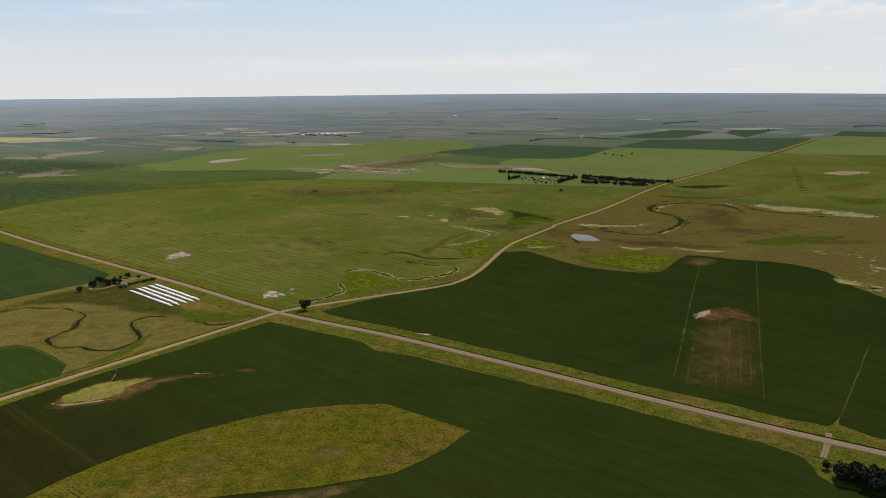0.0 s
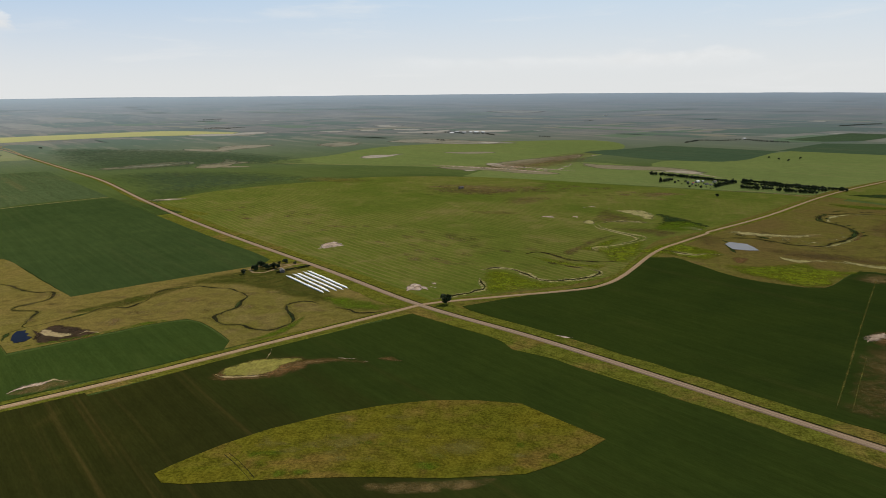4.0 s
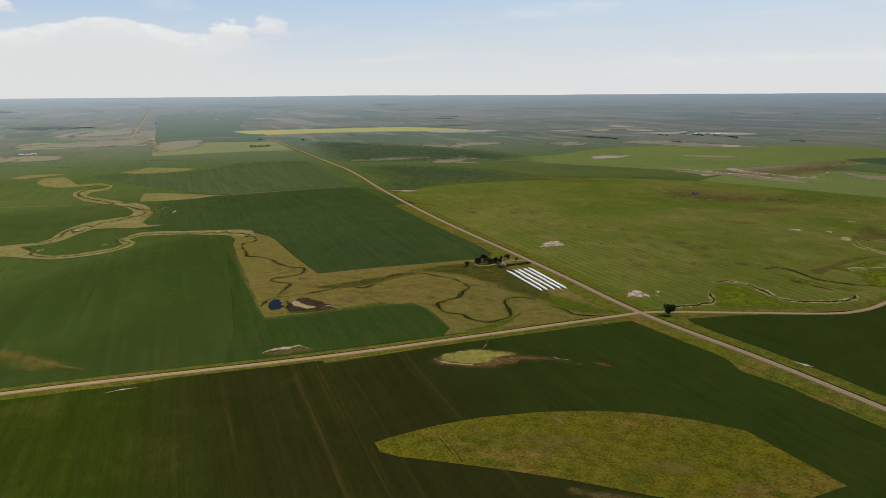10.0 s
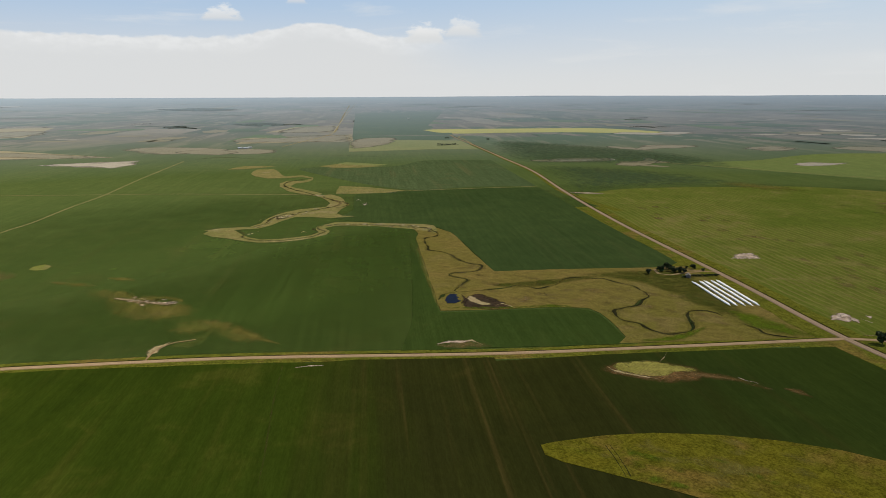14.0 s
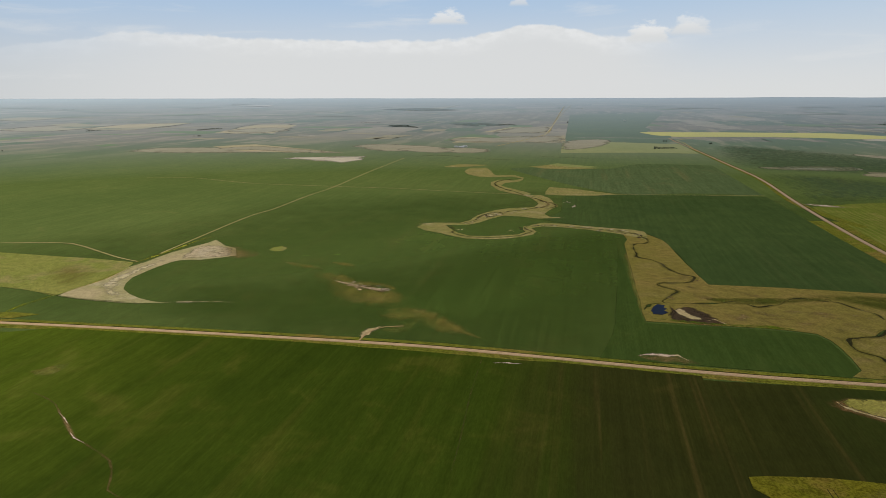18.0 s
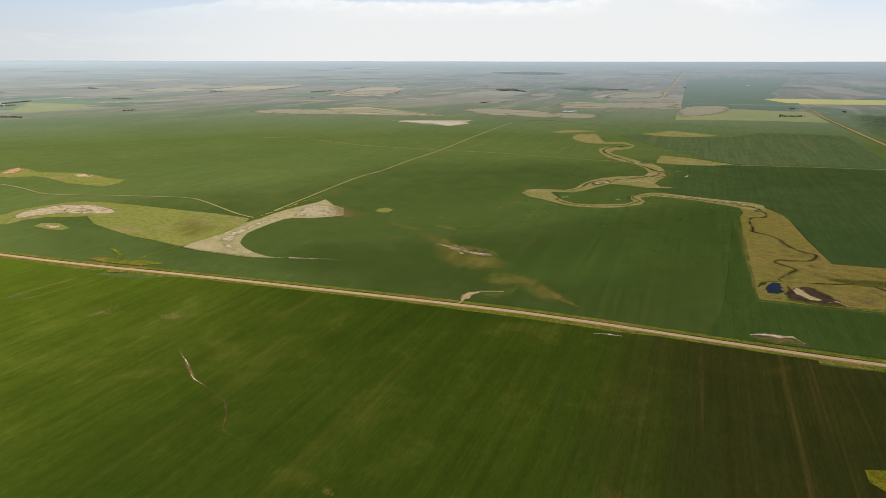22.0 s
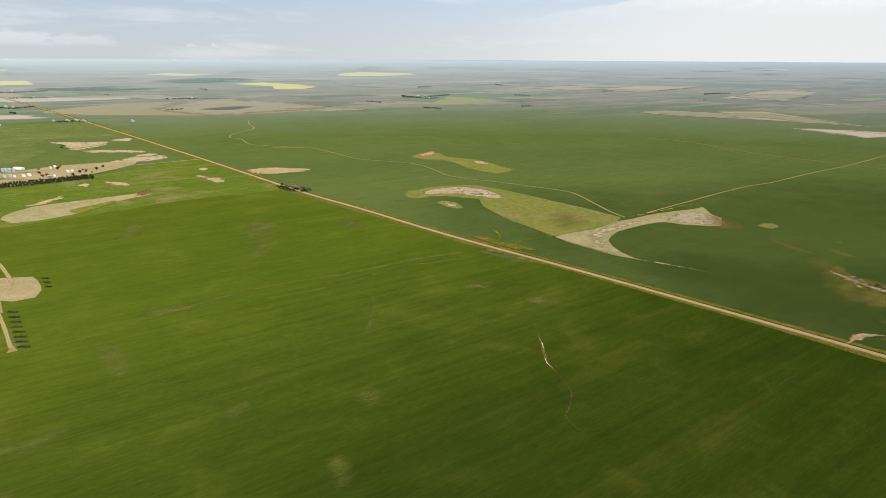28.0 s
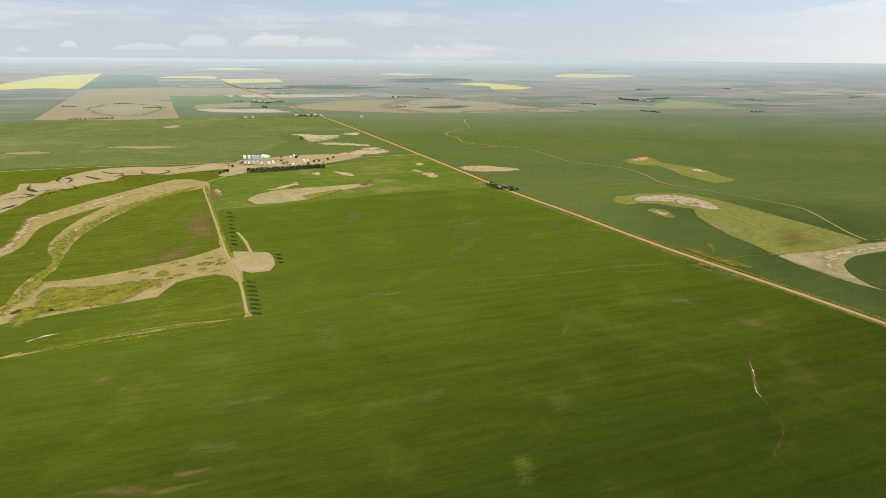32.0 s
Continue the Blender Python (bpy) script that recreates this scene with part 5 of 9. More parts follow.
for width, points in ((3.0, [(14, 967), (17, 942), (28, 927), (40, 912), (51, 902), (60, 895), (68, 889), (72, 871), (62, 857), (51, 842), (37, 831), (24, 820), (14, 815), (7, 808), (10, 797), (20, 798), (29, 805)]), (3.2, [(8, 958), (13, 933), (26, 919), (39, 904), (48, 894), (56, 884), (61, 870), (52, 852), (36, 837)])):
    soft_ribbon("dry_grass", SOFT_STRAW, points, width * 2.2, "straw-coloured grass along an old creek bend", 0.45, vary=0.7, seed=width)
soft_ribbon("reeds", SOFT_DARK, [(11, 954), (21, 930), (33, 915), (47, 900), (58, 888), (67, 878), (59, 860), (44, 841), (27, 826)], 1.7, "thin dark line of reeds in an old creek bend", 0.6, "reeds")
for mat, label, points in (
    (SOFT_STRAW, "pale cream grass on an old creek flat", [(25, 1107), (47, 1087), (65, 1094), (86, 1085), (97, 1055), (98, 1021), (88, 1006), (75, 1018), (62, 1046), (40, 1070)]),
    (SOFT_STRAW, "pale cream grass on an old creek flat", [(-8, 978), (0, 997), (12, 980), (8, 958), (-2, 961)]),
    (SOFT_STRAW, "pale cream grass on an old creek flat", [(5, 799), (12, 818), (24, 823), (30, 811), (20, 792), (10, 788)]),
    (SOFT_BROWN2, "brown dead grass round a creek bend", [(6, 1021), (21, 1095), (54, 1056), (87, 996), (67, 985), (27, 977), (11, 962), (2, 984)]),
    (SOFT_BROWN2, "brown dead grass round a creek bend", [(26, 935), (64, 947), (101, 938), (120, 913), (88, 880), (76, 901), (48, 913)]),
    (SOFT_BROWN2, "brown dead grass along a creek", [(-28, 778), (-10, 822), (11, 872), (47, 898), (18, 852), (-3, 804), (-15, 762)]),
    (SOFT_BROWN2, "brown dead grass in a meadow", [(126, 906), (161, 909), (163, 860), (142, 832), (121, 870)]),
    (SOFT_BROWN2, "brown dead grass in a meadow", [(189, 844), (232, 836), (271, 822), (310, 798), (351, 786), (296, 760), (257, 776), (215, 793)]),
    (SOFT_BROWN2, "brown dead grass in a meadow", [(352, 992), (410, 1032), (433, 983), (393, 888), (361, 902), (340, 935)]),
    (SOFT_RUST, "reddish bare ring in a meadow", [(153, 781), (164, 790), (173, 783), (167, 763), (155, 757)]),
    (SOFT_STRAW, "straw-coloured grass along a creek", [(185, 943), (222, 931), (261, 923), (296, 938), (257, 908), (216, 908), (187, 916)]),
    (SOFT_STRAW, "straw-coloured creek edge", [(262, 793), (280, 779), (305, 768), (327, 761), (299, 753), (276, 765)]),
    (SOFT_STRAW, "straw-coloured creek edge", [(204, 797), (219, 788), (237, 779), (220, 769), (206, 781)]),
    (SOFT_STRAW, "straw-coloured flat along the creek", [(482, 1086), (509, 1089), (539, 1059), (573, 1040), (584, 1013), (544, 1002), (506, 1009), (481, 1037)]),
    (SOFT_STRAW, "straw-coloured flat along the creek", [(552, 1016), (595, 1018), (615, 982), (619, 954), (586, 947), (555, 977)]),
    (SOFT_STRAW, "straw-coloured creek edge", [(371, 641), (384, 635), (389, 617), (391, 603), (379, 608), (368, 621)]),
    (SOFT_PALE, "white crust beside the road", [(117, 956), (134, 966), (146, 959), (150, 939), (137, 938)]),
    (SOFT_DARK, "dark green reeds in a wet hollow", [(95, 1059), (114, 1056), (134, 1029), (150, 1002), (165, 965), (145, 963), (126, 965), (102, 963), (91, 975), (100, 1011)]),
    (SOFT_DARK, "dark green reeds in a creek bend", [(311, 1046), (329, 1086), (347, 1098), (326, 1061), (320, 1019), (312, 1023)]),
    (SOFT_DARK, "dark green reeds in a creek bend", [(336, 978), (339, 962), (330, 934), (312, 903), (305, 899), (326, 938)]),
    (SOFT_DARK, "dark green reeds by a pond", [(158, 867), (162, 847), (167, 829), (164, 807), (160, 816), (159, 847)]),
):
    soft_patch("creek_flat", mat, 0.5, points, label, "creek flat", 0.0)
for mat, label, points in (
    (SOFT_LUSH, "bright lime grass on a creek flat", [(176, 752), (214, 764), (243, 744), (270, 737), (255, 721), (229, 688), (208, 669), (187, 683), (154, 712), (140, 748)]),
    (SOFT_LUSH, "bright lime grass on a creek flat", [(81, 800), (103, 856), (131, 827), (150, 804), (125, 762), (98, 780)]),
    (SOFT_LUSH, "lush grass inside creek bends", [(-103, 666), (-87, 682), (-49, 649), (-16, 645), (13, 672), (28, 712), (48, 753), (30, 684), (10, 649), (-35, 624), (-77, 598), (-93, 610)]),
    (SOFT_LUSH, "lush grass inside creek bends", [(7, 810), (36, 828), (67, 873), (67, 816), (47, 745), (25, 743), (14, 771)]),
    (SOFT_LUSH, "lush grass beside the gravel road", [(23, 670), (39, 729), (62, 797), (70, 806), (42, 714)]),
    (SOFT_GREEN, "green grass round a reedy hollow", [(85, 936), (128, 929), (158, 951), (138, 1007), (98, 989)]),
):
    soft_patch("lush_grass", mat, 0.5, points, label, "grass", 12.0)
for width, mat, points, label in (
    (9, SOFT_STRAW, [(252, 863), (269, 857), (297, 884), (330, 931)], "cream grass along a meandering creek"), (8, SOFT_STRAW, [(323, 1030), (341, 1069), (373, 1093), (400, 1090)], "cream grass along a meandering creek"), (8, SOFT_STRAW, [(425, 1092), (452, 1089), (466, 1055)], "cream grass along a meandering creek"),
    (7, SOFT_STRAW, [(182, 939), (213, 919), (246, 918), (288, 933)], "pale strip of grass on a creek flat"), (6, SOFT_STRAW, [(212, 783), (254, 781), (284, 769), (324, 758)], "pale strip of grass on a creek flat"),
    (12, SOFT_DARK, [(314, 1040), (326, 1074), (343, 1091)], "dark reeds at a creek bend"), (7, SOFT_DARK, [(333, 979), (331, 949), (314, 911)], "dark reeds at a creek bend"), (9, SOFT_RUST, [(341, 960), (332, 931), (314, 898)], "reddish mud at a creek bend"),
    (5, SOFT_DARK, [(160, 882), (167, 856), (164, 818)], "dark reeds by a small pond"),
):
    soft_ribbon("creek_flat", mat, points, width, label, 0.5, "creek flat", 0.9, width)
# white spots; the first two stand for small white ponds, in soil colour
for width, points in ((4, [(-62, 1010), (-50, 1006)]), (3.5, [(-23, 1009), (-15, 1010)]), (5, [(-7, 1104), (8, 1117), (12, 1106)]), (2.2, [(61, 987), (71, 986)]), (4, [(181, 919), (196, 909)])):
    soft_ribbon("bare_soil", SOFT_PALE, points, width, "white crust in the meadow", 0.5, seed=width)
field("pond", GREY_WATER, 0.5, [(160, 854), (167, 868), (185, 859), (190, 841), (192, 825), (180, 823), (164, 827)], "small grey pond in the meadow", 0.2, 0.5, "pond")
# creek through the olive meadow
brook([(-688, 615), (-693, 635), (-669, 633), (-648, 625), (-633, 608), (-636, 593), (-620, 576), (-598, 560), (-580, 546), (-564, 550), (-542, 546), (-529, 538), (-502, 531), (-489, 535), (-479, 527), (-473, 513), (-479, 498), (-484, 488), (-480, 480), (-468, 480), (-456, 481), (-451, 472), (-444, 457), (-438, 445), (-431, 441)], 2.3, "dark bank of a winding meadow creek")
brook([(-437, 443), (-430, 446), (-424, 455), (-416, 470), (-412, 478), (-409, 487), (-408, 498), (-398, 503), (-386, 504), (-384, 515), (-383, 529), (-388, 544), (-388, 557), (-382, 565), (-371, 570), (-363, 578), (-351, 576), (-341, 575), (-328, 574), (-314, 566)], 2.4, "dark bank of a winding meadow creek")
brook([(-314, 566), (-301, 556), (-297, 538), (-292, 521), (-297, 507), (-299, 495), (-292, 486), (-281, 477), (-272, 478), (-265, 479), (-256, 473), (-247, 471), (-238, 472), (-232, 480), (-229, 491), (-232, 502), (-240, 514), (-247, 523), (-252, 536), (-248, 545), (-242, 549), (-233, 547), (-227, 544)], 2.3, "dark bank of a winding meadow creek")
brook([(-211, 537), (-203, 534), (-194, 531), (-187, 525), (-178, 526), (-170, 529), (-165, 533)], 1.9, "dark bank of a meadow creek")
for width, points in ((3.2, [(-299, 539), (-293, 521), (-294, 514)]), (3.0, [(-228, 490), (-232, 502), (-240, 513), (-246, 522)]), (2.6, [(-443, 453), (-437, 443), (-430, 442)]), (3.0, [(-415, 471), (-412, 478), (-408, 488)])):
    soft_ribbon("reeds", SOFT_DARK, points, width, "dark reeds at a wide place of the creek", 0.6, "reeds")
soft_patch("mudflat", SOFT_MUD, 0.52, [(-400, 414), (-417, 438), (-414, 453), (-402, 453), (-388, 452), (-376, 448), (-366, 445), (-368, 433), (-375, 422), (-386, 414)], "dark drying mud of a shrunken pond", "mud", 5.0)
soft_patch("mudflat", SOFT_TAN, 0.56, [(-414, 433), (-417, 444), (-398, 438), (-387, 438), (-381, 434), (-387, 426), (-397, 426)], "pale dried mud beside a pond", "mud", 4.0)
soft_ribbon("mudflat", SOFT_RUST, [(-393, 415), (-376, 424), (-366, 436), (-365, 445)], 5, "rusty rim of drying mud", 0.58, "mud")
soft_ribbon("mudflat", SOFT_TAN, [(-379, 435), (-379, 444), (-369, 443), (-364, 442)], 2.5, "pale rim of drying mud", 0.58, "mud")
field("pond", WATER, 0.56, [(-421, 415), (-428, 424), (-432, 433), (-427, 437), (-423, 431), (-419, 431), (-416, 425), (-410, 424), (-408, 415), (-413, 410), (-416, 413)], "small deep blue pond", 0.2, 0.5, "pond")
soft_ribbon("reeds", SOFT_DARK, [(-426, 412), (-432, 421), (-436, 431), (-433, 440)], 5, "dark reeds along a small pond", 0.5, "reeds", 0.9)
soft_ribbon("reeds", SOFT_MUD, [(-424, 439), (-416, 434), (-408, 428), (-404, 418)], 4, "dark mud rim of a small pond", 0.5, "mudflat", 0.9)
soft_ribbon("dry_grass", SOFT_YELLOW, [(-607, 553), (-519, 483), (-451, 429), (-406, 394)], 7, "pale grass at the meadow's edge", 0.5, "grass")
soft_patch("lush_grass", SOFT_SHADE, 0.44, [(-396, 571), (-373, 611), (-332, 660), (-301, 651), (-254, 600), (-221, 573), (-219, 543), (-249, 553), (-285, 568), (-318, 584), (-356, 583)], "darker grass round the farmstead and grain bags", "grass", 12.0)
soft_patch("lush_grass", SOFT_SHADE, 0.44, [(-427, 482), (-415, 511), (-398, 544), (-389, 571), (-368, 580), (-379, 537), (-390, 506), (-404, 488)], "darker grass along a creek", "grass", 5.0)
soft_patch("lush_grass", SOFT_GREEN, 0.44, [(-232, 561), (-209, 569), (-174, 555), (-149, 547), (-179, 529), (-205, 533)], "greener grass by the grain bags", "grass")
soft_patch("lush_grass", SOFT_GREEN, 0.44, [(-407, 401), (-379, 420), (-341, 465), (-319, 485), (-347, 473), (-364, 448)], "greener grass along the crop", "grass")
soft_patch("lush_grass", SOFT_GREEN, 0.44, [(-247, 443), (-234, 469), (-225, 511), (-221, 482), (-228, 457)], "greener grass along the road", "grass")

# creek corridor in the far crop
for points in (
    [(-691, 660), (-726, 644), (-757, 619), (-791, 599), (-810, 578), (-804, 552), (-785, 541), (-788, 562), (-769, 583), (-737, 602), (-697, 619), (-663, 623), (-649, 623)],
    [(-800, 551), (-798, 538), (-781, 525), (-765, 519), (-754, 499), (-758, 478), (-764, 455), (-778, 439), (-800, 434), (-821, 437), (-855, 446), (-872, 444), (-884, 426), (-866, 404), (-837, 404), (-812, 413), (-787, 418), (-763, 427), (-748, 445), (-739, 467), (-739, 495), (-747, 517), (-761, 533), (-778, 538)],
    [(-886, 415), (-885, 441), (-876, 455), (-865, 473), (-878, 496), (-911, 528), (-939, 575), (-947, 607), (-942, 637), (-939, 652), (-967, 680), (-1016, 702), (-1061, 715), (-1052, 743), (-1012, 736), (-964, 709), (-929, 692), (-902, 656), (-874, 626), (-848, 618), (-830, 628), (-845, 594), (-872, 580), (-891, 561), (-875, 529), (-857, 503), (-847, 476), (-860, 447)],
    [(-1052, 714), (-1100, 711), (-1139, 710), (-1224, 741), (-1266, 766), (-1294, 800), (-1266, 823), (-1292, 863), (-1333, 862), (-1344, 823), (-1361, 796), (-1417, 795), (-1477, 818), (-1553, 878), (-1531, 912), (-1442, 874), (-1372, 845), (-1360, 885), (-1299, 872), (-1244, 820), (-1241, 787), (-1205, 754), (-1146, 746), (-1073, 738)],
    [(-1604, 826), (-1651, 895), (-1624, 936), (-1594, 954), (-1584, 913), (-1583, 858)],
    [(-1138, 825, 1), (-1099, 852), (-1042, 863), (-995, 876, 1), (-998, 827), (-1032, 774), (-1059, 760)],
    [(-1508, 1030), (-1519, 1100), (-1449, 1122), (-1392, 1155), (-1402, 1086), (-1453, 1034)],
):
    field("creek_meadow", OLIVE, 0.38, points, "tan grassy creek corridor through the crop", 0.3, 2.0, "meadow")
for width, points in ((1.7, [(-848, 441), (-844, 447), (-824, 441), (-807, 429), (-789, 428), (-772, 434), (-756, 450), (-749, 471), (-747, 496), (-755, 513), (-764, 528), (-778, 529), (-794, 536), (-796, 549)]), (1.6, [(-796, 549), (-793, 571), (-779, 585), (-751, 604), (-724, 622), (-703, 634), (-680, 639), (-656, 626)]), (2.2, [(-859, 466), (-869, 493), (-881, 510), (-900, 526), (-913, 544), (-922, 570), (-908, 572), (-921, 593), (-920, 617), (-927, 638), (-928, 659), (-917, 665), (-930, 690), (-966, 705), (-979, 698), (-1005, 707), (-1044, 712)]), (2.4, [(-1059, 716), (-1118, 727), (-1165, 733), (-1228, 753), (-1274, 791), (-1288, 829), (-1295, 858)]), (1.8, [(-913, 544), (-889, 534), (-895, 553), (-898, 568)])):
    brook(points, width, "dark creek bank in a far crop")
    speckle("ground_cover", SOFT_WASH, points, 46, 5, 14, "tan crusts along a far creek", int(-points[0][0]), "creek edge", 0.8)
    speckle("ground_cover", SOFT_MUD, points, 40, 3.5, 9, "dark mud along a far creek", int(-points[0][1]), "creek edge", 0.9)
# bare patches; some of the pale ones paint glints of creek water
for mat, width, points in ((SOFT_PALE, 6, [(-955, 723), (-965, 739), (-948, 733)]), (SOFT_PALE, 6, [(-928, 717), (-923, 724), (-906, 705)]), (SOFT_TAN, 7, [(-778, 497), (-786, 509), (-774, 505)]), (SOFT_PALE, 6, [(-997, 829), (-987, 845)]), (SOFT_PALE, 5, [(-1388, 798), (-1381, 808)]), (SOFT_PALE, 7, [(-1061, 715), (-1038, 729)]), (SOFT_RUST, 7, [(-1005, 707), (-952, 691), (-928, 659), (-922, 635)]), (SOFT_RUST, 6, [(-927, 573), (-904, 569), (-904, 539)]), (SOFT_TAN, 5, [(-905, 509), (-913, 525)]), (SOFT_TAN, 5, [(-937, 558), (-946, 576)]), (SOFT_TAN, 5, [(-849, 616), (-828, 631)]), (SOFT_PALE, 4, [(-883, 418), (-880, 432)]), (SOFT_TAN, 4, [(-769, 432), (-747, 453), (-740, 492)]), (SOFT_PALE, 3, [(-744, 500), (-748, 516)])):
    soft_ribbon("bare_soil", mat, points, width, "pale bare patch by the creek", 0.62, seed=width)
for width, points in ((14, [(-1931, 892), (-1949, 977), (-1874, 1016), (-1815, 1033)]), (12, [(-1798, 1023), (-1725, 1066), (-1714, 1118)]), (10, [(-2021, 1161), (-2038, 1226)]), (16, [(-2267, 1070), (-2174, 1112), (-2190, 1188)]), (12, [(-1759, 1231), (-1705, 1276), (-1618, 1337)])):
    soft_ribbon("dry_grass", SOFT_YELLOW, points, width, "yellowed grass in a far crop", 0.45, seed=width)

# ---- bare and thin places in the crops ----
for mat, label, points in (
    (SOFT_YELLOW, "thin yellowed crop round rocks", [(-685, 198), (-668, 225), (-601, 247), (-547, 251), (-533, 217), (-578, 188), (-620, 190)]),
    (SOFT_YELLOW, "thin yellowed crop", [(-518, 204), (-532, 230), (-505, 253), (-444, 249), (-452, 229), (-487, 226), (-493, 207)]),
    (SOFT_THIN, "thin yellowed crop", [(-528, 203), (-537, 238), (-501, 249), (-458, 247), (-460, 228), (-497, 217)]),
    (SOFT_THIN, "thin yellowed crop", [(-487, 193), (-494, 221), (-483, 230), (-466, 205), (-471, 194)]),
    (SOFT_DRY, "dry brown crop", [(-848, 131), (-856, 154), (-800, 172), (-777, 153), (-792, 129)]),
    (SOFT_BROWN2, "thin crop between field tracks", [(198, 526), (234, 531), (244, 503), (218, 436), (189.4, 383.2), (167.0, 386.2), (147.2, 392.5), (139.6, 401.1), (166, 458)]),
    (SOFT_RUST, "rusty bare crop", [(206, 544), (226, 557), (246, 549), (253, 522), (243, 506), (229, 520), (205, 516), (199, 524)]),
    (SOFT_DRY, "brown dry crop corner", [(253, 719), (278, 736), (295, 717), (277, 693), (253, 699)]),
    (SOFT_DRY, "brown hay on dry ground", [(-310, 1338), (-250, 1374), (-92, 1359), (-3, 1460), (-68, 1316), (-162, 1214), (-250, 1256)]),
    (SOFT_DRY, "brown hay on dry ground", [(-307, 1695), (-210, 1822), (-72, 2114), (31, 2140), (-32, 1770), (-110, 1647), (-186, 1608)]),
    (SOFT_DRY, "brown hay on dry ground", [(-141, 1199), (-62, 1205), (-78, 1143), (-132, 1117)]),
    (SOFT_DRY, "brown pasture", [(81, 1279), (147, 1304), (130, 1244), (88, 1227)]),
    (SOFT_DRY, "brown dry crop near the gravel road", [(-349.3, 332.6), (-337.0, 355.7), (-313.2, 360.3), (-317.9, 347.2), (-336.4, 331.4)]),
    (SOFT_THIN, "thin crop on a low swell", [(-686, -372), (-710, -351), (-687, -330), (-667, -344)]),
    (SOFT_THIN, "thin crop on a low swell", [(-651, -350), (-666, -323), (-647, -311), (-624, -329)]),
    (SOFT_THIN, "thin crop on a low swell", [(-598, -319), (-616, -305), (-585, -294), (-576, -307)]),
    (SOFT_THIN, "thin crop on a low swell", [(-542, -298), (-562, -288), (-534, -277), (-523, -285)]),
    (SOFT_THIN, "thin crop on a low swell", [(-638, -497), (-674, -504), (-659, -482), (-628, -475)]),
    (SOFT_THIN, "thin crop on a low swell", [(-414, -311), (-433, -298), (-434, -276), (-413, -295)]),
    (SOFT_THIN, "thin crop on a low swell", [(-564, -266), (-576, -251), (-555, -253)]),
    (SOFT_THIN, "thin crop on a low swell", [(-733, -290), (-718, -250), (-695, -235), (-703, -265)]),
    (SOFT_DRY, "brown worn spot", [(-642, -727), (-670, -736), (-642, -690), (-616, -688)]),
    (SOFT_THIN, "thin yellowed crop", [(-598, -478), (-647, -483), (-615, -451), (-590, -456)]),
    (SOFT_THIN, "thin yellowed crop", [(-652, -363), (-703, -362), (-687, -332), (-628, -329), (-571, -315)]),
    (SOFT_THIN, "thin yellowed crop", [(-408, -312), (-440, -292), (-432, -278), (-405, -299)]),
    (SOFT_DRY, "dry weeds", [(-144.1, -261.8), (-157.5, -250.8), (-167.1, -230.3), (-158.3, -233.5), (-146.0, -253.2)]),
    (SOFT_YELLOW, "yellow weeds", [(-153.6, -241.6), (-169.1, -229.2), (-184.5, -216.8), (-178.7, -215.8), (-161.9, -227.4)]),
    (SOFT_DRY, "dry weeds", [(-175.4, -236.7), (-190.1, -224.6), (-188.5, -221.1), (-173.7, -231.1)]),
    (SOFT_THIN, "thin crop", [(-349.3, -304.8), (-362.7, -293.0), (-331.4, -256.9), (-314.4, -259.4)]),
    (SOFT_YELLOW, "yellow weeds", [(-215.0, -330.3), (-221.9, -325.2), (-216.3, -321.5)]),
    (SOFT_DRY, "dry weeds", [(-211.4, -350.1), (-227.8, -348.0), (-234.9, -346.5), (-223.9, -340.1), (-212.4, -341.5)]),
    (SOFT_YELLOW, "yellow weeds", [(-260.6, 31.8), (-266.6, 35.0), (-262.0, 38.2), (-255.8, 38.5), (-257.1, 33.8)]),
    (SOFT_THIN, "thin crop", [(-529, -97), (-537, -85), (-529, -75), (-519, -82)]),
    (SOFT_THIN, "thin crop", [(-512, -39), (-517, -22), (-504, -26)]),
    (SOFT_YELLOW, "thin crop", [(-530, -94), (-538, -86), (-527, -74), (-520, -84)]),
    (SOFT_YELLOW, "thin crop", [(-511, -49), (-515, -31), (-504, -27), (-497, -37)]),
):
    soft_patch("thin_crop", mat, 0, points, label)
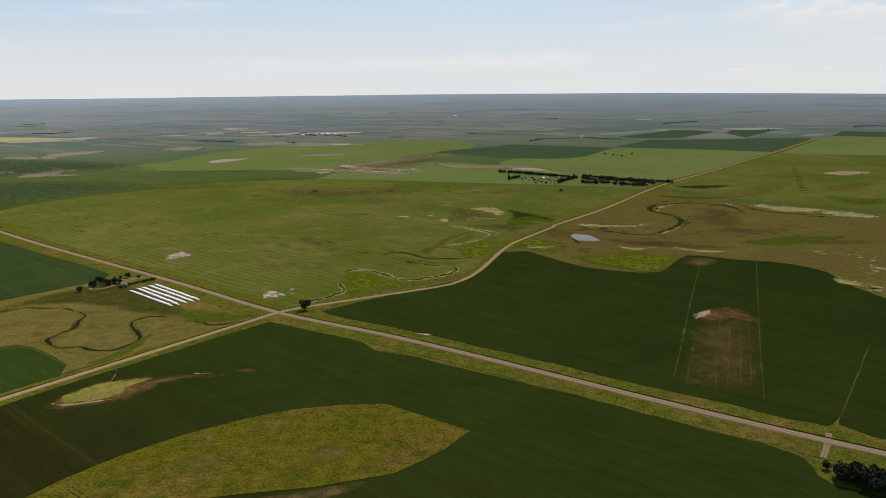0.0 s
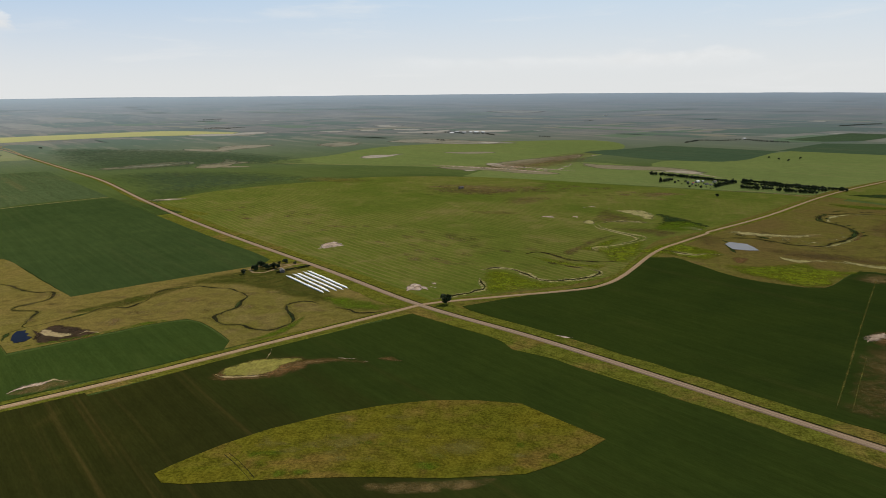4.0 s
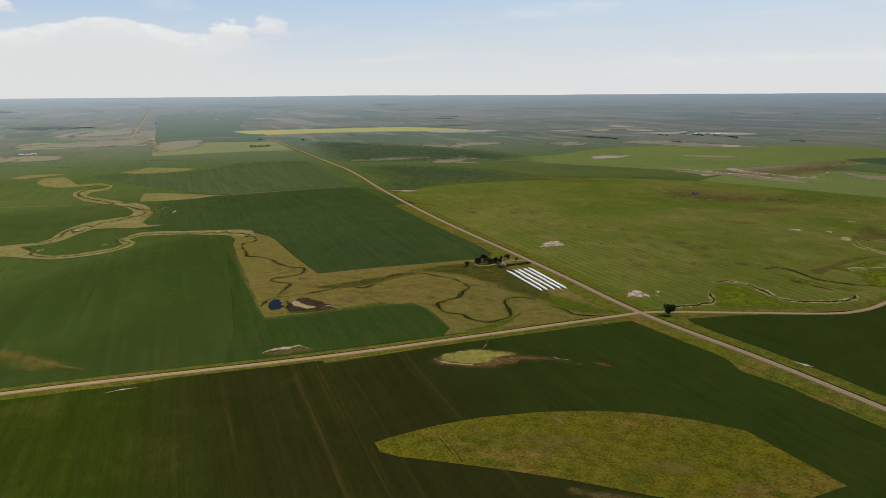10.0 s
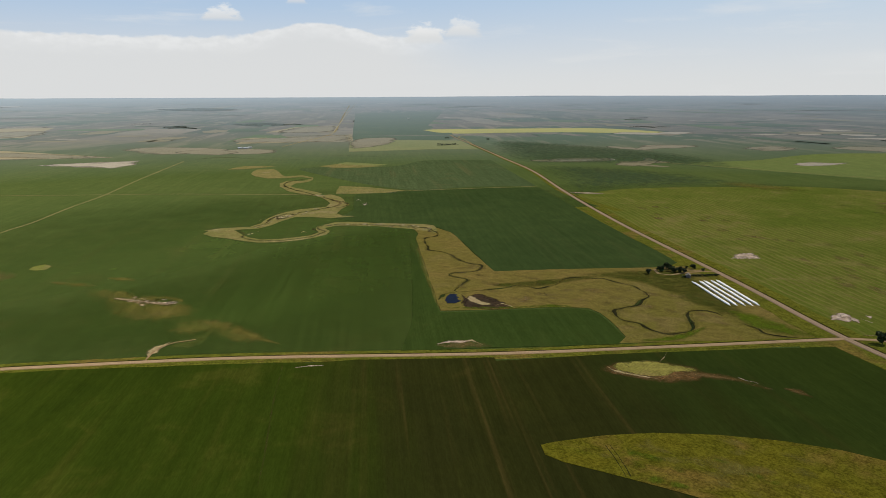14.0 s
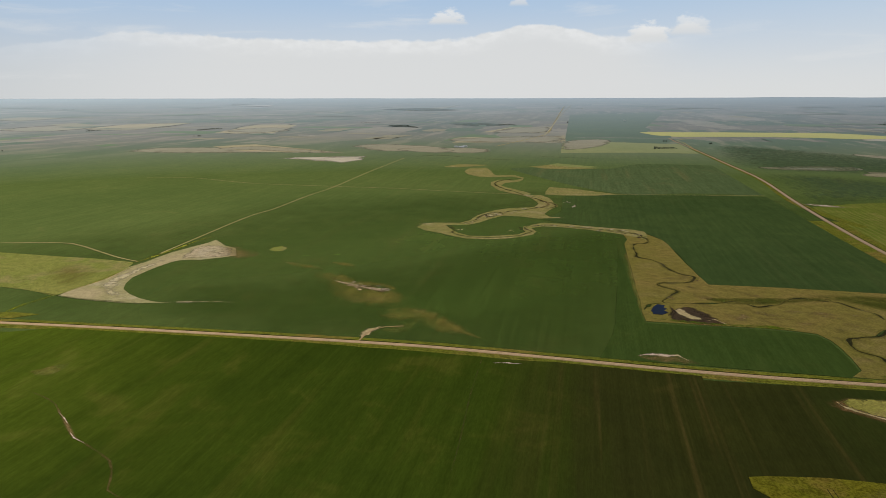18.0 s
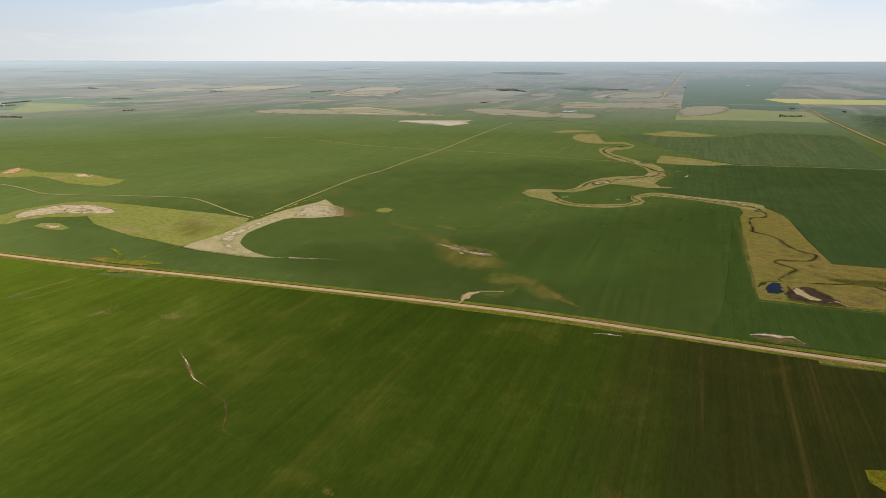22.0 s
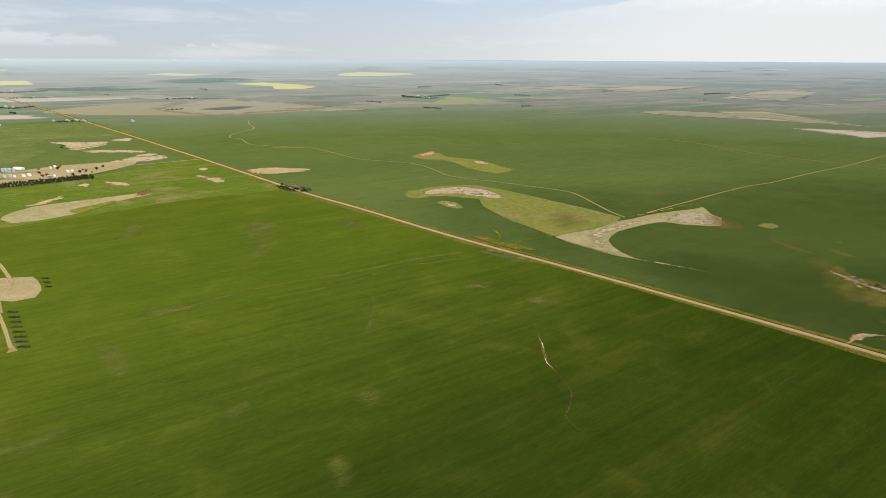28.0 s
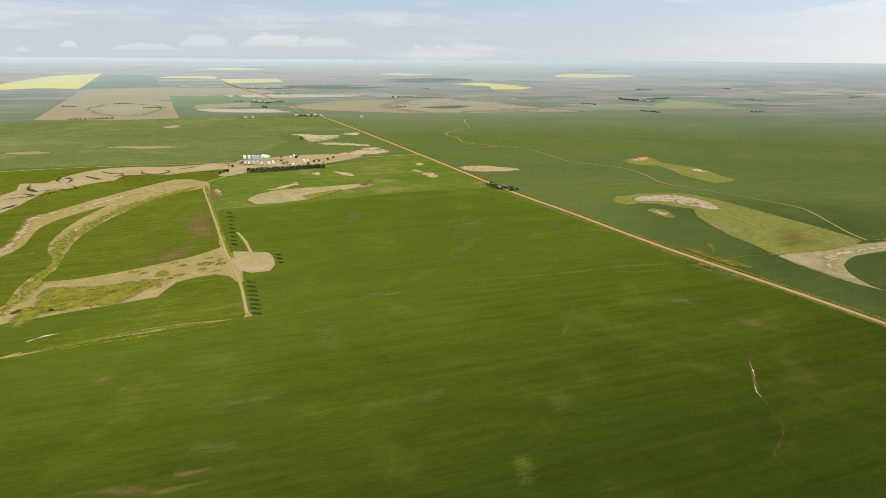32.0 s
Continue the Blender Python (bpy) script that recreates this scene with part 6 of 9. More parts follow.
for width, mat, points, label in (
    (9, SOFT_PALE, [(-642, 208), (-622, 217), (-601, 227), (-581, 237)], "white rocky bare streak"), 
    (1.5, SOFT_BROWN2, [(-477, -47), (-461, -37), (-445, -30), (-428, -27), (-410, -23), (-395, -21), (-384, -15), (-377, -12), (-358, -4), (-341, -4), (-329, -6), (-321, -2), (-314, 4), (-307, 8)], "dark eroded gully in the crop"), (2.2, SOFT_DRY, [(-445, -30), (-428, -27), (-410, -23), (-396, -20), (-383, -15)], "rusty bank of a gully"), (1.1, SOFT_PALE, [(-432, -28), (-422, -25), (-413, -23)], "broken pale bed of a gully"), (0.9, SOFT_PALE, [(-401, -22), (-393, -20), (-384, -15)], "broken pale bed of a gully"),
    (6, SOFT_THIN, [(-481, -174), (-489, -165), (-471, -154), (-435, -146), (-409, -141)], "faint yellow arc in the crop"), (2.2, SOFT_YELLOW, [(-458, -242), (-483, -217), (-515, -190), (-567, -162), (-591, -130), (-619, -98)], "faint track between fields"),
    (4, SOFT_YELLOW, [(-340.4, -330.6), (-388.0, -307.5), (-471, -265), (-514, -226), (-551, -189), (-592, -156), (-641, -100)], "faint grassy line between fields"),
    (5, SOFT_PALE, [(-229, -437), (-241, -436), (-250, -432)], "white salty edge"),
    (30, SOFT_TAN, [(-422, -452), (-435, -446), (-446, -429)], "pale worn ground round a pad"), (12, SOFT_TAN, [(-338, -663), (-396, -727), (-445, -786), (-491, -786), (-577, -809), (-666, -828), (-711, -809)], "tan dry channel"),
    (16, SOFT_REDDISH, [(-792, -590), (-814, -581)], "reddish bare spot"),
    (16, SOFT_PALE, [(-645, 1892), (-610, 1968), (-541, 2011)], "pale bare spot"), (22, SOFT_PALE, [(-398, 1732), (-307, 1695), (-206, 1658), (-81, 1584)], "pale bare strip"), (16, SOFT_PALE, [(-262, 1770), (-141, 1688), (-30, 1626)], "pale bare strip"),
    (14, SOFT_PALE, [(131, 1644), (209, 1623), (272, 1534)], "pale bare strip"), (10, SOFT_PALE, [(-69, 1004), (-50, 1013)], "pale spot in hay"), (5, SOFT_PALE, [(-66, 1012), (-49, 1011)], "pale spot in hay"),
    (18, SOFT_PALE, [(-759, 1069), (-723, 1086), (-697, 1100)], "pale field corner"), (20, SOFT_PALE, [(-1220, 1555), (-1142, 1620), (-1063, 1705)], "pale fallow strip"), (18, SOFT_PALE, [(-980, 1641), (-960, 1727), (-921, 1719)], "pale bare strip"),
    (10, SOFT_PALE, [(-161, 595), (-156, 615), (-143, 603)], "bare ground by the crossroads"), (7, SOFT_PALE, [(-146, 616), (-136, 611)], "bare ground by the crossroads"),
    (5, SOFT_PALE, [(-21, 499), (-14, 496), (-8, 495)], "white salty spot at the crop's edge"), (12, SOFT_PALE, [(200, 524), (211, 538), (219, 547)], "white bare spot in dark crop"),
    (14, SOFT_PALE, [(-311, 753), (-301, 769), (-287, 776)], "pale bare patch in hay"), (7, SOFT_PALE, [(-346.0, 332.3), (-344.7, 339.6), (-333.7, 355.3)], "pale bare patch beside the road"),
    (3, SOFT_PALE, [(-381.1, 234.5), (-377.3, 242.8), (-370.4, 251.2)], "row of pale stones"), 
    (1.2, SOFT_YELLOW, [(301, 463), (257, 404), (216.0, 349.6)], "faint track between crops"), (5, SOFT_PALE, [(202.7, 337.6), (202.1, 332.7)], "gravel field entrance"),
    (1.3, SOFT_YELLOW, [(275, 718), (209, 563), (170, 469), (141.4, 401.1)], "faint wheel track in dark crop"),
    (1.0, SOFT_YELLOW, [(346, 746), (253, 531), (212, 436), (183.2, 366.6)], "faint wheel track in dark crop"),
    (0.7, SOFT_YELLOW, [(189, 493), (165, 437), (146.5, 392.5)], "faint wheel track in dark crop"),
    (0.7, SOFT_YELLOW, [(232, 554), (191, 458), (163.9, 390.4)], "faint wheel track in dark crop"),
    (0.6, SOFT_YELLOW, [(227, 524), (195, 447), (170.6, 390.2)], "faint wheel track in dark crop"),
    (0.6, SOFT_YELLOW, [(238, 531), (207, 457), (179.4, 391.5)], "faint wheel track in dark crop"),
    (0.6, SOFT_YELLOW, [(236, 510), (205, 436), (186.2, 391.3)], "faint wheel track in dark crop"),
    (3.5, SOFT_DRY, [(-391.0, 231.0), (-382.6, 224.5)], "bare field corner"), (1.0, SOFT_BROWN, [(-381.0, 223.5), (-347.1, 197.8), (-317.8, 177.2), (-288.5, 156.7), (-268.5, 141.7)], "dark dead furrow between crops"),
):
    soft_ribbon("bare_soil", mat, points, width, label, 0.56, seed=width)

# meandering creek by the farmstead
field("meadow", TAN, 0.36, [(-493, -945, 1), (-528, -967), (-560, -1015), (-582, -990), (-624, -1016), (-675, -1037), (-725, -1036), (-757, -1007), (-782, -968), (-820, -944), (-869, -928), (-880, -885, 1), (-838, -856), (-800, -881), (-756, -897), (-727, -901), (-712, -935), (-686, -956), (-650, -926), (-618, -932), (-571, -921), (-543, -927), (-512, -900), (-495, -885), (-457, -855), (-438, -844, 1), (-330, -1150, 1)], "tan creek flat with old meanders", 0.2, 3.0)
for points in (
    [(-1284, -1155), (-1316, -1129), (-1319, -1079), (-1342, -1043), (-1282, -1000), (-1220, -991), (-1187, -1003), (-1201, -1040), (-1251, -1091)],
    [(-1180, -993), (-1220, -952), (-1222, -892), (-1219, -858), (-1188, -853), (-1178, -904), (-1160, -950)],
    [(-1038, -841), (-1110, -838), (-1164, -853), (-1192, -827), (-1153, -770), (-1111, -758), (-1068, -794)],
    [(-1351, -1053), (-1417, -1051), (-1404, -1021), (-1355, -1002)],
):
    soft_patch("creek_flat", SOFT_WASH, 0.33, points, "tan creek flat with old meanders", "meadow", 14.0)
for points in (
    [(-695, -1025), (-687, -1005), (-687, -984), (-694, -973), (-685, -956), (-672, -957), (-669, -972)], [(-730, -969), (-711, -945), (-716, -927), (-729, -917), (-753, -933), (-753, -954)], [(-768, -931), (-781, -933), (-797, -931), (-817, -934)],
    [(-596, -975), (-604, -998), (-619, -1012), (-625, -1003), (-616, -980), (-597, -963)], [(-849, -934), (-852, -917), (-857, -908), (-866, -932)], [(-571, -1006), (-543, -966), (-535, -938), (-549, -931), (-563, -933), (-566, -912), (-577, -910), (-592, -946), (-578, -951)], [(-478, -918), (-492, -917), (-506, -910), (-518, -912), (-517, -936), (-503, -943)],
    [(-1282, -1135), (-1255, -1085), (-1216, -1059), (-1208, -1029), (-1243, -1018), (-1288, -1013)], [(-1188, -1001), (-1180, -974), (-1197, -949)], [(-1147, -863), (-1143, -835), (-1148, -811), (-1184, -805)], [(-651, -1001), (-645, -971), (-645, -952), (-630, -957)], [(-446, -860), (-459, -864), (-475, -876)],
):
    soft_ribbon("reeds", SOFT_DARK, points, 9, "dark reeds in an old creek meander", 0.42, "reeds", 0.4)

field("yard", TAN, 0.36, [(-454, -485, 1), (-463, -470), (-469, -453), (-441, -419), (-426, -411, 1), (-413, -421), (-413, -434), (-428, -459)], "pale worn pad beside a lane", 0.2, 2.0, "yard")
soft_patch("lush_grass", SOFT_LIME, 0.3, [(-700, -614), (-748, -606), (-772, -596), (-732, -584), (-692, -588)], "yellow-green grass on a bare slope", "grass")
soft_patch("bare_slope", SOFT_RUST, 0.3, [(-817, -605), (-849, -606), (-827, -585), (-802, -584)], "reddish end of a bare slope")
soft_patch("bare_slope", SOFT_DRY, 0, [(-642, -727), (-668, -739), (-653, -702), (-620, -682)], "pinkish worn corner of a field")
field("farmyard", TAN, 0.3, [(-758, -830), (-808, -858), (-903, -928), (-943, -905), (-1012, -884), (-1088, -795), (-1020, -771), (-951, -774), (-895, -765), (-812, -818), (-770, -812)], "tan bare farmyard with worn drives", 0.2, 2.0, "yard")
for width, points in ((10, [(-911, -915), (-932, -882), (-971, -862)]), (14, [(-855, -913), (-871, -876), (-882, -809)]), (12, [(-897, -773), (-948, -766), (-991, -762)])):
    soft_ribbon("lush_grass", SOFT_GREEN, points, width, "strip of lawn in a farmyard", category="grass")

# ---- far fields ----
for mat, label, points in (
    (CANOLA, "yellow flowering field", [(-2723, 2528), (-2594, 2779), (-2360, 3076), (-2186, 3274), (-1930, 3251), (-1569, 3086), (-1758, 2958), (-2038, 2819), (-2242, 2567), (-2379, 2385)]),
    (FAR_TAN, "far stubble field", [(-3073, 1907, 1), (-3424, 2234, 1), (-3363, 2446, 1), (-2905, 2095, 1)]), (FAR_TAN, "far stubble field", [(-2646, 1389, 1), (-2840, 1567, 1), (-2742, 1743), (-2525, 1906, 1), (-2248, 1691, 1), (-2443, 1501)]),
    (FAR_TAN, "far hatched field", [(-1901, 1421, 1), (-2221, 1670, 1), (-2079, 1777, 1), (-1812, 1552, 1)]), (FAR_DARK, "far dark field", [(-5756, 4401, 1), (-5658, 5561, 1), (-2709, 2515, 1), (-2204, 2251, 1), (-2008, 2002, 1), (-2359, 1783, 1)]),
    (WISP_TAN, "far stubble field", [(-2580, 394), (-2642, 551), (-2245, 755), (-2266, 584)]), (WISP_PALE, "far bare field", [(-2095, 531), (-1997, 653), (-1935, 747), (-1866, 627)]),
    (WISP_TAN, "far stubble field", [(-3760, 623), (-3999, 903), (-3856, 1047), (-3496, 789)]), (WISP_TAN, "far stubble field", [(-4742, 9), (-5235, 304), (-5284, 736), (-4481, 388)]),
    (FAR_GREEN, "far pale green field", [(-3154, -937), (-3608, -666), (-3242, -403), (-2938, -633)]), (CANOLA, "far yellow flowering field", [(-7304, -2756), (-8902, -3124), (-8284, -2126), (-7080, -2285)]),
    (CANOLA, "far yellow flowering field", [(-3924, -1865), (-4421, -2098), (-4404, -1825), (-4042, -1749)]), (WISP_TAN, "far dry field", [(-2356, -1131), (-2670, -1278), (-2470, -810), (-2315, -913)]),
    (CANOLA, "far yellow flowering field", [(-2141, -3934, 1), (-2569, -4710, 1), (-3846, -6221), (-4837, -6896, 1), (-2474, -3754, 1), (-2366, -4004)]), (FAR_DARK, "far dark field", [(-2528, -3808, 1), (-4562, -6452, 1), (-4713, -5994), (-2857, -3539, 1)]),
    (CANOLA, "far yellow flowering field", [(-4124, -5168, 1), (-4567, -5532, 1), (-4851, -5259, 1), (-4365, -4680, 1)]), (CANOLA, "far yellow flowering field", [(-4259, -4554, 1), (-4708, -4331, 1), (-4085, -3692, 1), (-3650, -3811, 1)]),
    (CANOLA, "far yellow flowering field", [(-7276, -8258), (-8845, -9274), (-8551, -8033), (-7431, -7572)]), (CANOLA, "far yellow flowering field", [(-6844, -4771, 1), (-7569, -4973, 1), (-7127, -4138, 1), (-6425, -4078, 1)]),
    (CANOLA, "far yellow flowering field", [(-4624, -2539, 1), (-4998, -2492, 1), (-4574, -1931, 1), (-4261, -1999, 1)]), (CANOLA, "far yellow flowering field", [(-7985, -2981, 1), (-9184, -3151, 1), (-8773, -2254, 1), (-7511, -2385, 1)]),
    (FAR_TAN, "far dry pasture", [(-1179, -2018, 1), (-2275, -3454, 1), (-2763, -3404, 1), (-1436, -1712, 1)]), (FAR_TAN, "far dry pasture", [(-2813, -3465), (-3119, -3096), (-2787, -2608), (-2290, -2786)]),
    (FAR_GREEN, "far green field", [(-2132, -2596), (-2513, -2497), (-2088, -1987), (-1717, -2066)]), (FAR_PALE, "far pale field", [(-2324, -2828), (-2604, -2744), (-2844, -2069), (-2466, -2309)]),
    (FAR_TAN, "far dry pasture", [(-2015, -1805), (-2548, -1824), (-2698, -1481), (-2522, -992), (-2190, -1068), (-2011, -1323)]), (FAR_PALE, "far pale strip", [(-1782, -2025), (-1824, -1818), (-1834, -1619), (-1683, -1833)]),
    (FAR_PADDOCK, "green field beyond the creek", [(-621, -1177, 1), (-808, -1000), (-900, -932), (-1161, -1045, 1), (-1298, -1185), (-1535, -1119), (-1801, -1493, 1), (-1451, -1726), (-1182, -1915), (-1059, -1972, 1)]),
    (FAR_GREEN, "far green field", [(-2220, -2702, 1), (-2552, -2612, 1), (-2189, -2158, 1), (-1821, -2068, 1), (-1775, -2132, 1)]), (FAR_PALE, "far pale strip", [(-1758, -1858), (-1874, -1840), (-1890, -1720), (-1807, -1696), (-1713, -1785)]), (FAR_TAN, "far dry strip", [(-1903, -2176, 1), (-2132, -2106, 1), (-1929, -1918, 1), (-1774, -2030, 1)]),
    (FAR_TAN, "far stubble field", [(-2487, -3721, 1), (-2928, -3566, 1), (-2131, -2587), (-1444, -1732, 1), (-1302, -1834), (-1178, -2015, 1), (-1532, -2469)]), (FAR_TAN, "far dry strip", [(-2467, -3000, 1), (-2958, -2915, 1), (-2602, -2548, 1), (-2255, -2737, 1)]),
    (WISP_TAN, "far tan field", [(-3078, 1852), (-3491, 2277), (-3313, 2396), (-2951, 2114)]), (WISP_TAN, "far tan field", [(-2531, 1518), (-2734, 1826), (-2565, 1926), (-2229, 1664)]),
    (WISP_PALE, "far pale strip", [(-928, 3170), (-806, 3322), (-678, 3490), (-674, 3203)]), (WISP_PALE, "far pale strip", [(-676, 3340), (-503, 3449), (-342, 3362), (-468, 3203)]),
    (WISP_TAN, "far dry strip", [(-754, 2582), (-630, 2775), (-290, 2531), (-439, 2447)]), (WISP_TAN, "far dry strip", [(-987, 2385), (-922, 2527), (-818, 2457), (-858, 2295)]), (WISP_TAN, "far dry strip", [(-1304, 2232), (-1253, 2378), (-1120, 2381), (-1156, 2190)]),
    (WISP_TAN, "far dry strip", [(-1036, 6783), (-761, 7272), (-380, 6683), (-657, 6267)]), (WISP_PALE, "far pale strip", [(1259, 3235), (1499, 3334), (1595, 3203), (1373, 3108)]), (FAR_DARK, "far dark field", [(1518, 2700), (1681, 2901), (1843, 2907), (1652, 2602)]),
    (FAR_GREEN, "far green field", [(655, 2769), (926, 3119), (1051, 3045), (865, 2691), (675, 2628)]), (FAR_DARK, "far dark field", [(529, 3309), (953, 3721), (1227, 3645), (904, 3220), (627, 3009)]),
    (WISP_PALE, "far pale strip", [(1206, 4436), (1356, 4583), (1294, 4314)]), (WISP_PALE, "far pale strip", [(-1799, 2855), (-1810, 3029), (-1486, 3119), (-1610, 2887)]),
    (WISP_TAN, "far pale strip", [(-2000, 583), (-2062, 682), (-1987, 762), (-1874, 683), (-1897, 613)]), (WISP_TAN, "far field", [(-2522, 909), (-2498, 1087), (-2199, 1160), (-2143, 929), (-2298, 859)]),
    (WISP_TAN, "far strip", [(-2357, 1792), (-2312, 1986), (-2007, 1700), (-1940, 1453)]), (WISP_TAN, "far strip", [(-2640, 1339), (-2734, 1644), (-2633, 1984), (-2307, 1726), (-2395, 1440)]), (WISP_TAN, "far strip", [(-3083, 1852), (-3479, 2241), (-3445, 2500), (-2961, 2126)]),
    (WISP_TAN, "far strip", [(-4454, 2), (-5023, 241), (-4896, 587), (-4272, 272)]), (WISP_TAN, "far strip", [(-3690, 622), (-4770, 998), (-4654, 1282), (-3563, 747)]), (WISP_TAN, "far strip", [(-4660, -467), (-5273, -161), (-4920, 158), (-4297, -133)]),
    (WISP_TAN, "far strip", [(-2553, 111), (-2723, 304), (-2338, 727), (-2308, 486)]), (WISP_PALE, "far strip", [(-2106, 487), (-2055, 606), (-2020, 777), (-1904, 643)]), (FAR_GREEN, "far yellow-green spot", [(-2959, 35), (-3033, 96), (-2952, 128), (-2882, 68)]),
    (FAR_STUBBLE, "far tan stubble block", [(-2465, 1309, 1), (-2771, 1548, 1), (-2655, 2009, 1), (-2282, 1728, 1)]), (FAR_STUBBLE, "far tan stubble block", [(-3121, 1823, 1), (-3546, 2276, 1), (-3492, 2542, 1), (-3023, 2187, 1)]), (FAR_DARK, "far dark green block", [(-2599, 1971, 1), (-2414, 2429, 1), (-2104, 2134, 1), (-2309, 1753, 1)]), (FAR_OLIVE, "far olive block of hay", [(-2244, 1687, 1), (-2171, 1896, 1), (-1963, 2028, 1), (-1599, 1738, 1), (-1719, 1612, 1), (-1837, 1374, 1)]), (FAR_STUBBLE, "far cut hay strip", [(-2217, 1669, 1), (-2190, 1745, 1), (-1927, 1532, 1), (-1972, 1479, 1)]), (FAR_STUBBLE, "far tan strip", [(-3979, 3459, 1), (-4481, 4030, 1), (-4345, 4011, 1), (-3838, 3540, 1)]), (FAR_OLIVE, "far olive grass patch", [(-1503, 1053, 1), (-1548, 1146, 1), (-1414, 1181, 1), (-1413, 1121, 1)]), (FAR_TAN, "far dry strip", [(-8434, 3763, 1), (-9937, 4840, 1), (-13292, 7209, 1), (-8825, 4429, 1)]), (FAR_OLIVE, "far pale green field", [(-2811, -662, 1), (-3425, -725, 1), (-3212, -406, 1), (-2834, -528, 1)]), (FAR_STUBBLE, "far tan strip", [(-2693, 427, 1), (-2743, 592, 1), (-2180, 756, 1), (-2407, 483, 1)]), (FAR_STUBBLE, "far tan strip", [(-3726, 603, 1), (-4582, 992, 1), (-4547, 1265, 1), (-3557, 860, 1)]), (FAR_STUBBLE, "far tan strip", [(-4584, 13, 1), (-5168, 280, 1), (-5240, 699, 1), (-4581, 331, 1)]), (FAR_TAN, "far dry strip", [(-5340, -202, 1), (-5663, -43, 1), (-4951, 135, 1), (-4889, -39, 1)]), (FAR_TAN, "far dry strip", [(-5091, -775, 1), (-5337, -578, 1), (-4940, -516, 1)]), (FAR_PALE, "far pale strip", [(-15478, 2902, 1), (-16542, 4055, 1), (-13521, 3211, 1)]), (FAR_TAN, "far dry strip", [(-6842, -681, 1), (-7516, -499, 1), (-7112, -112, 1), (-6334, -423, 1)]),
):
    if mat in COVERS:
        soft_patch("far_field", mat, 0, points, label, "field")
    else:
        field("far_field", mat, 0.3, points, label, 0.2, 0)


soft_patch("fallow_strip", SOFT_TAN, 0, [(-1039, -560), (-1078, -534), (-1082, -493), (-1074, -446), (-1031, -469), (-1001, -517)], "pale fallow strip by the road", band=10.0)
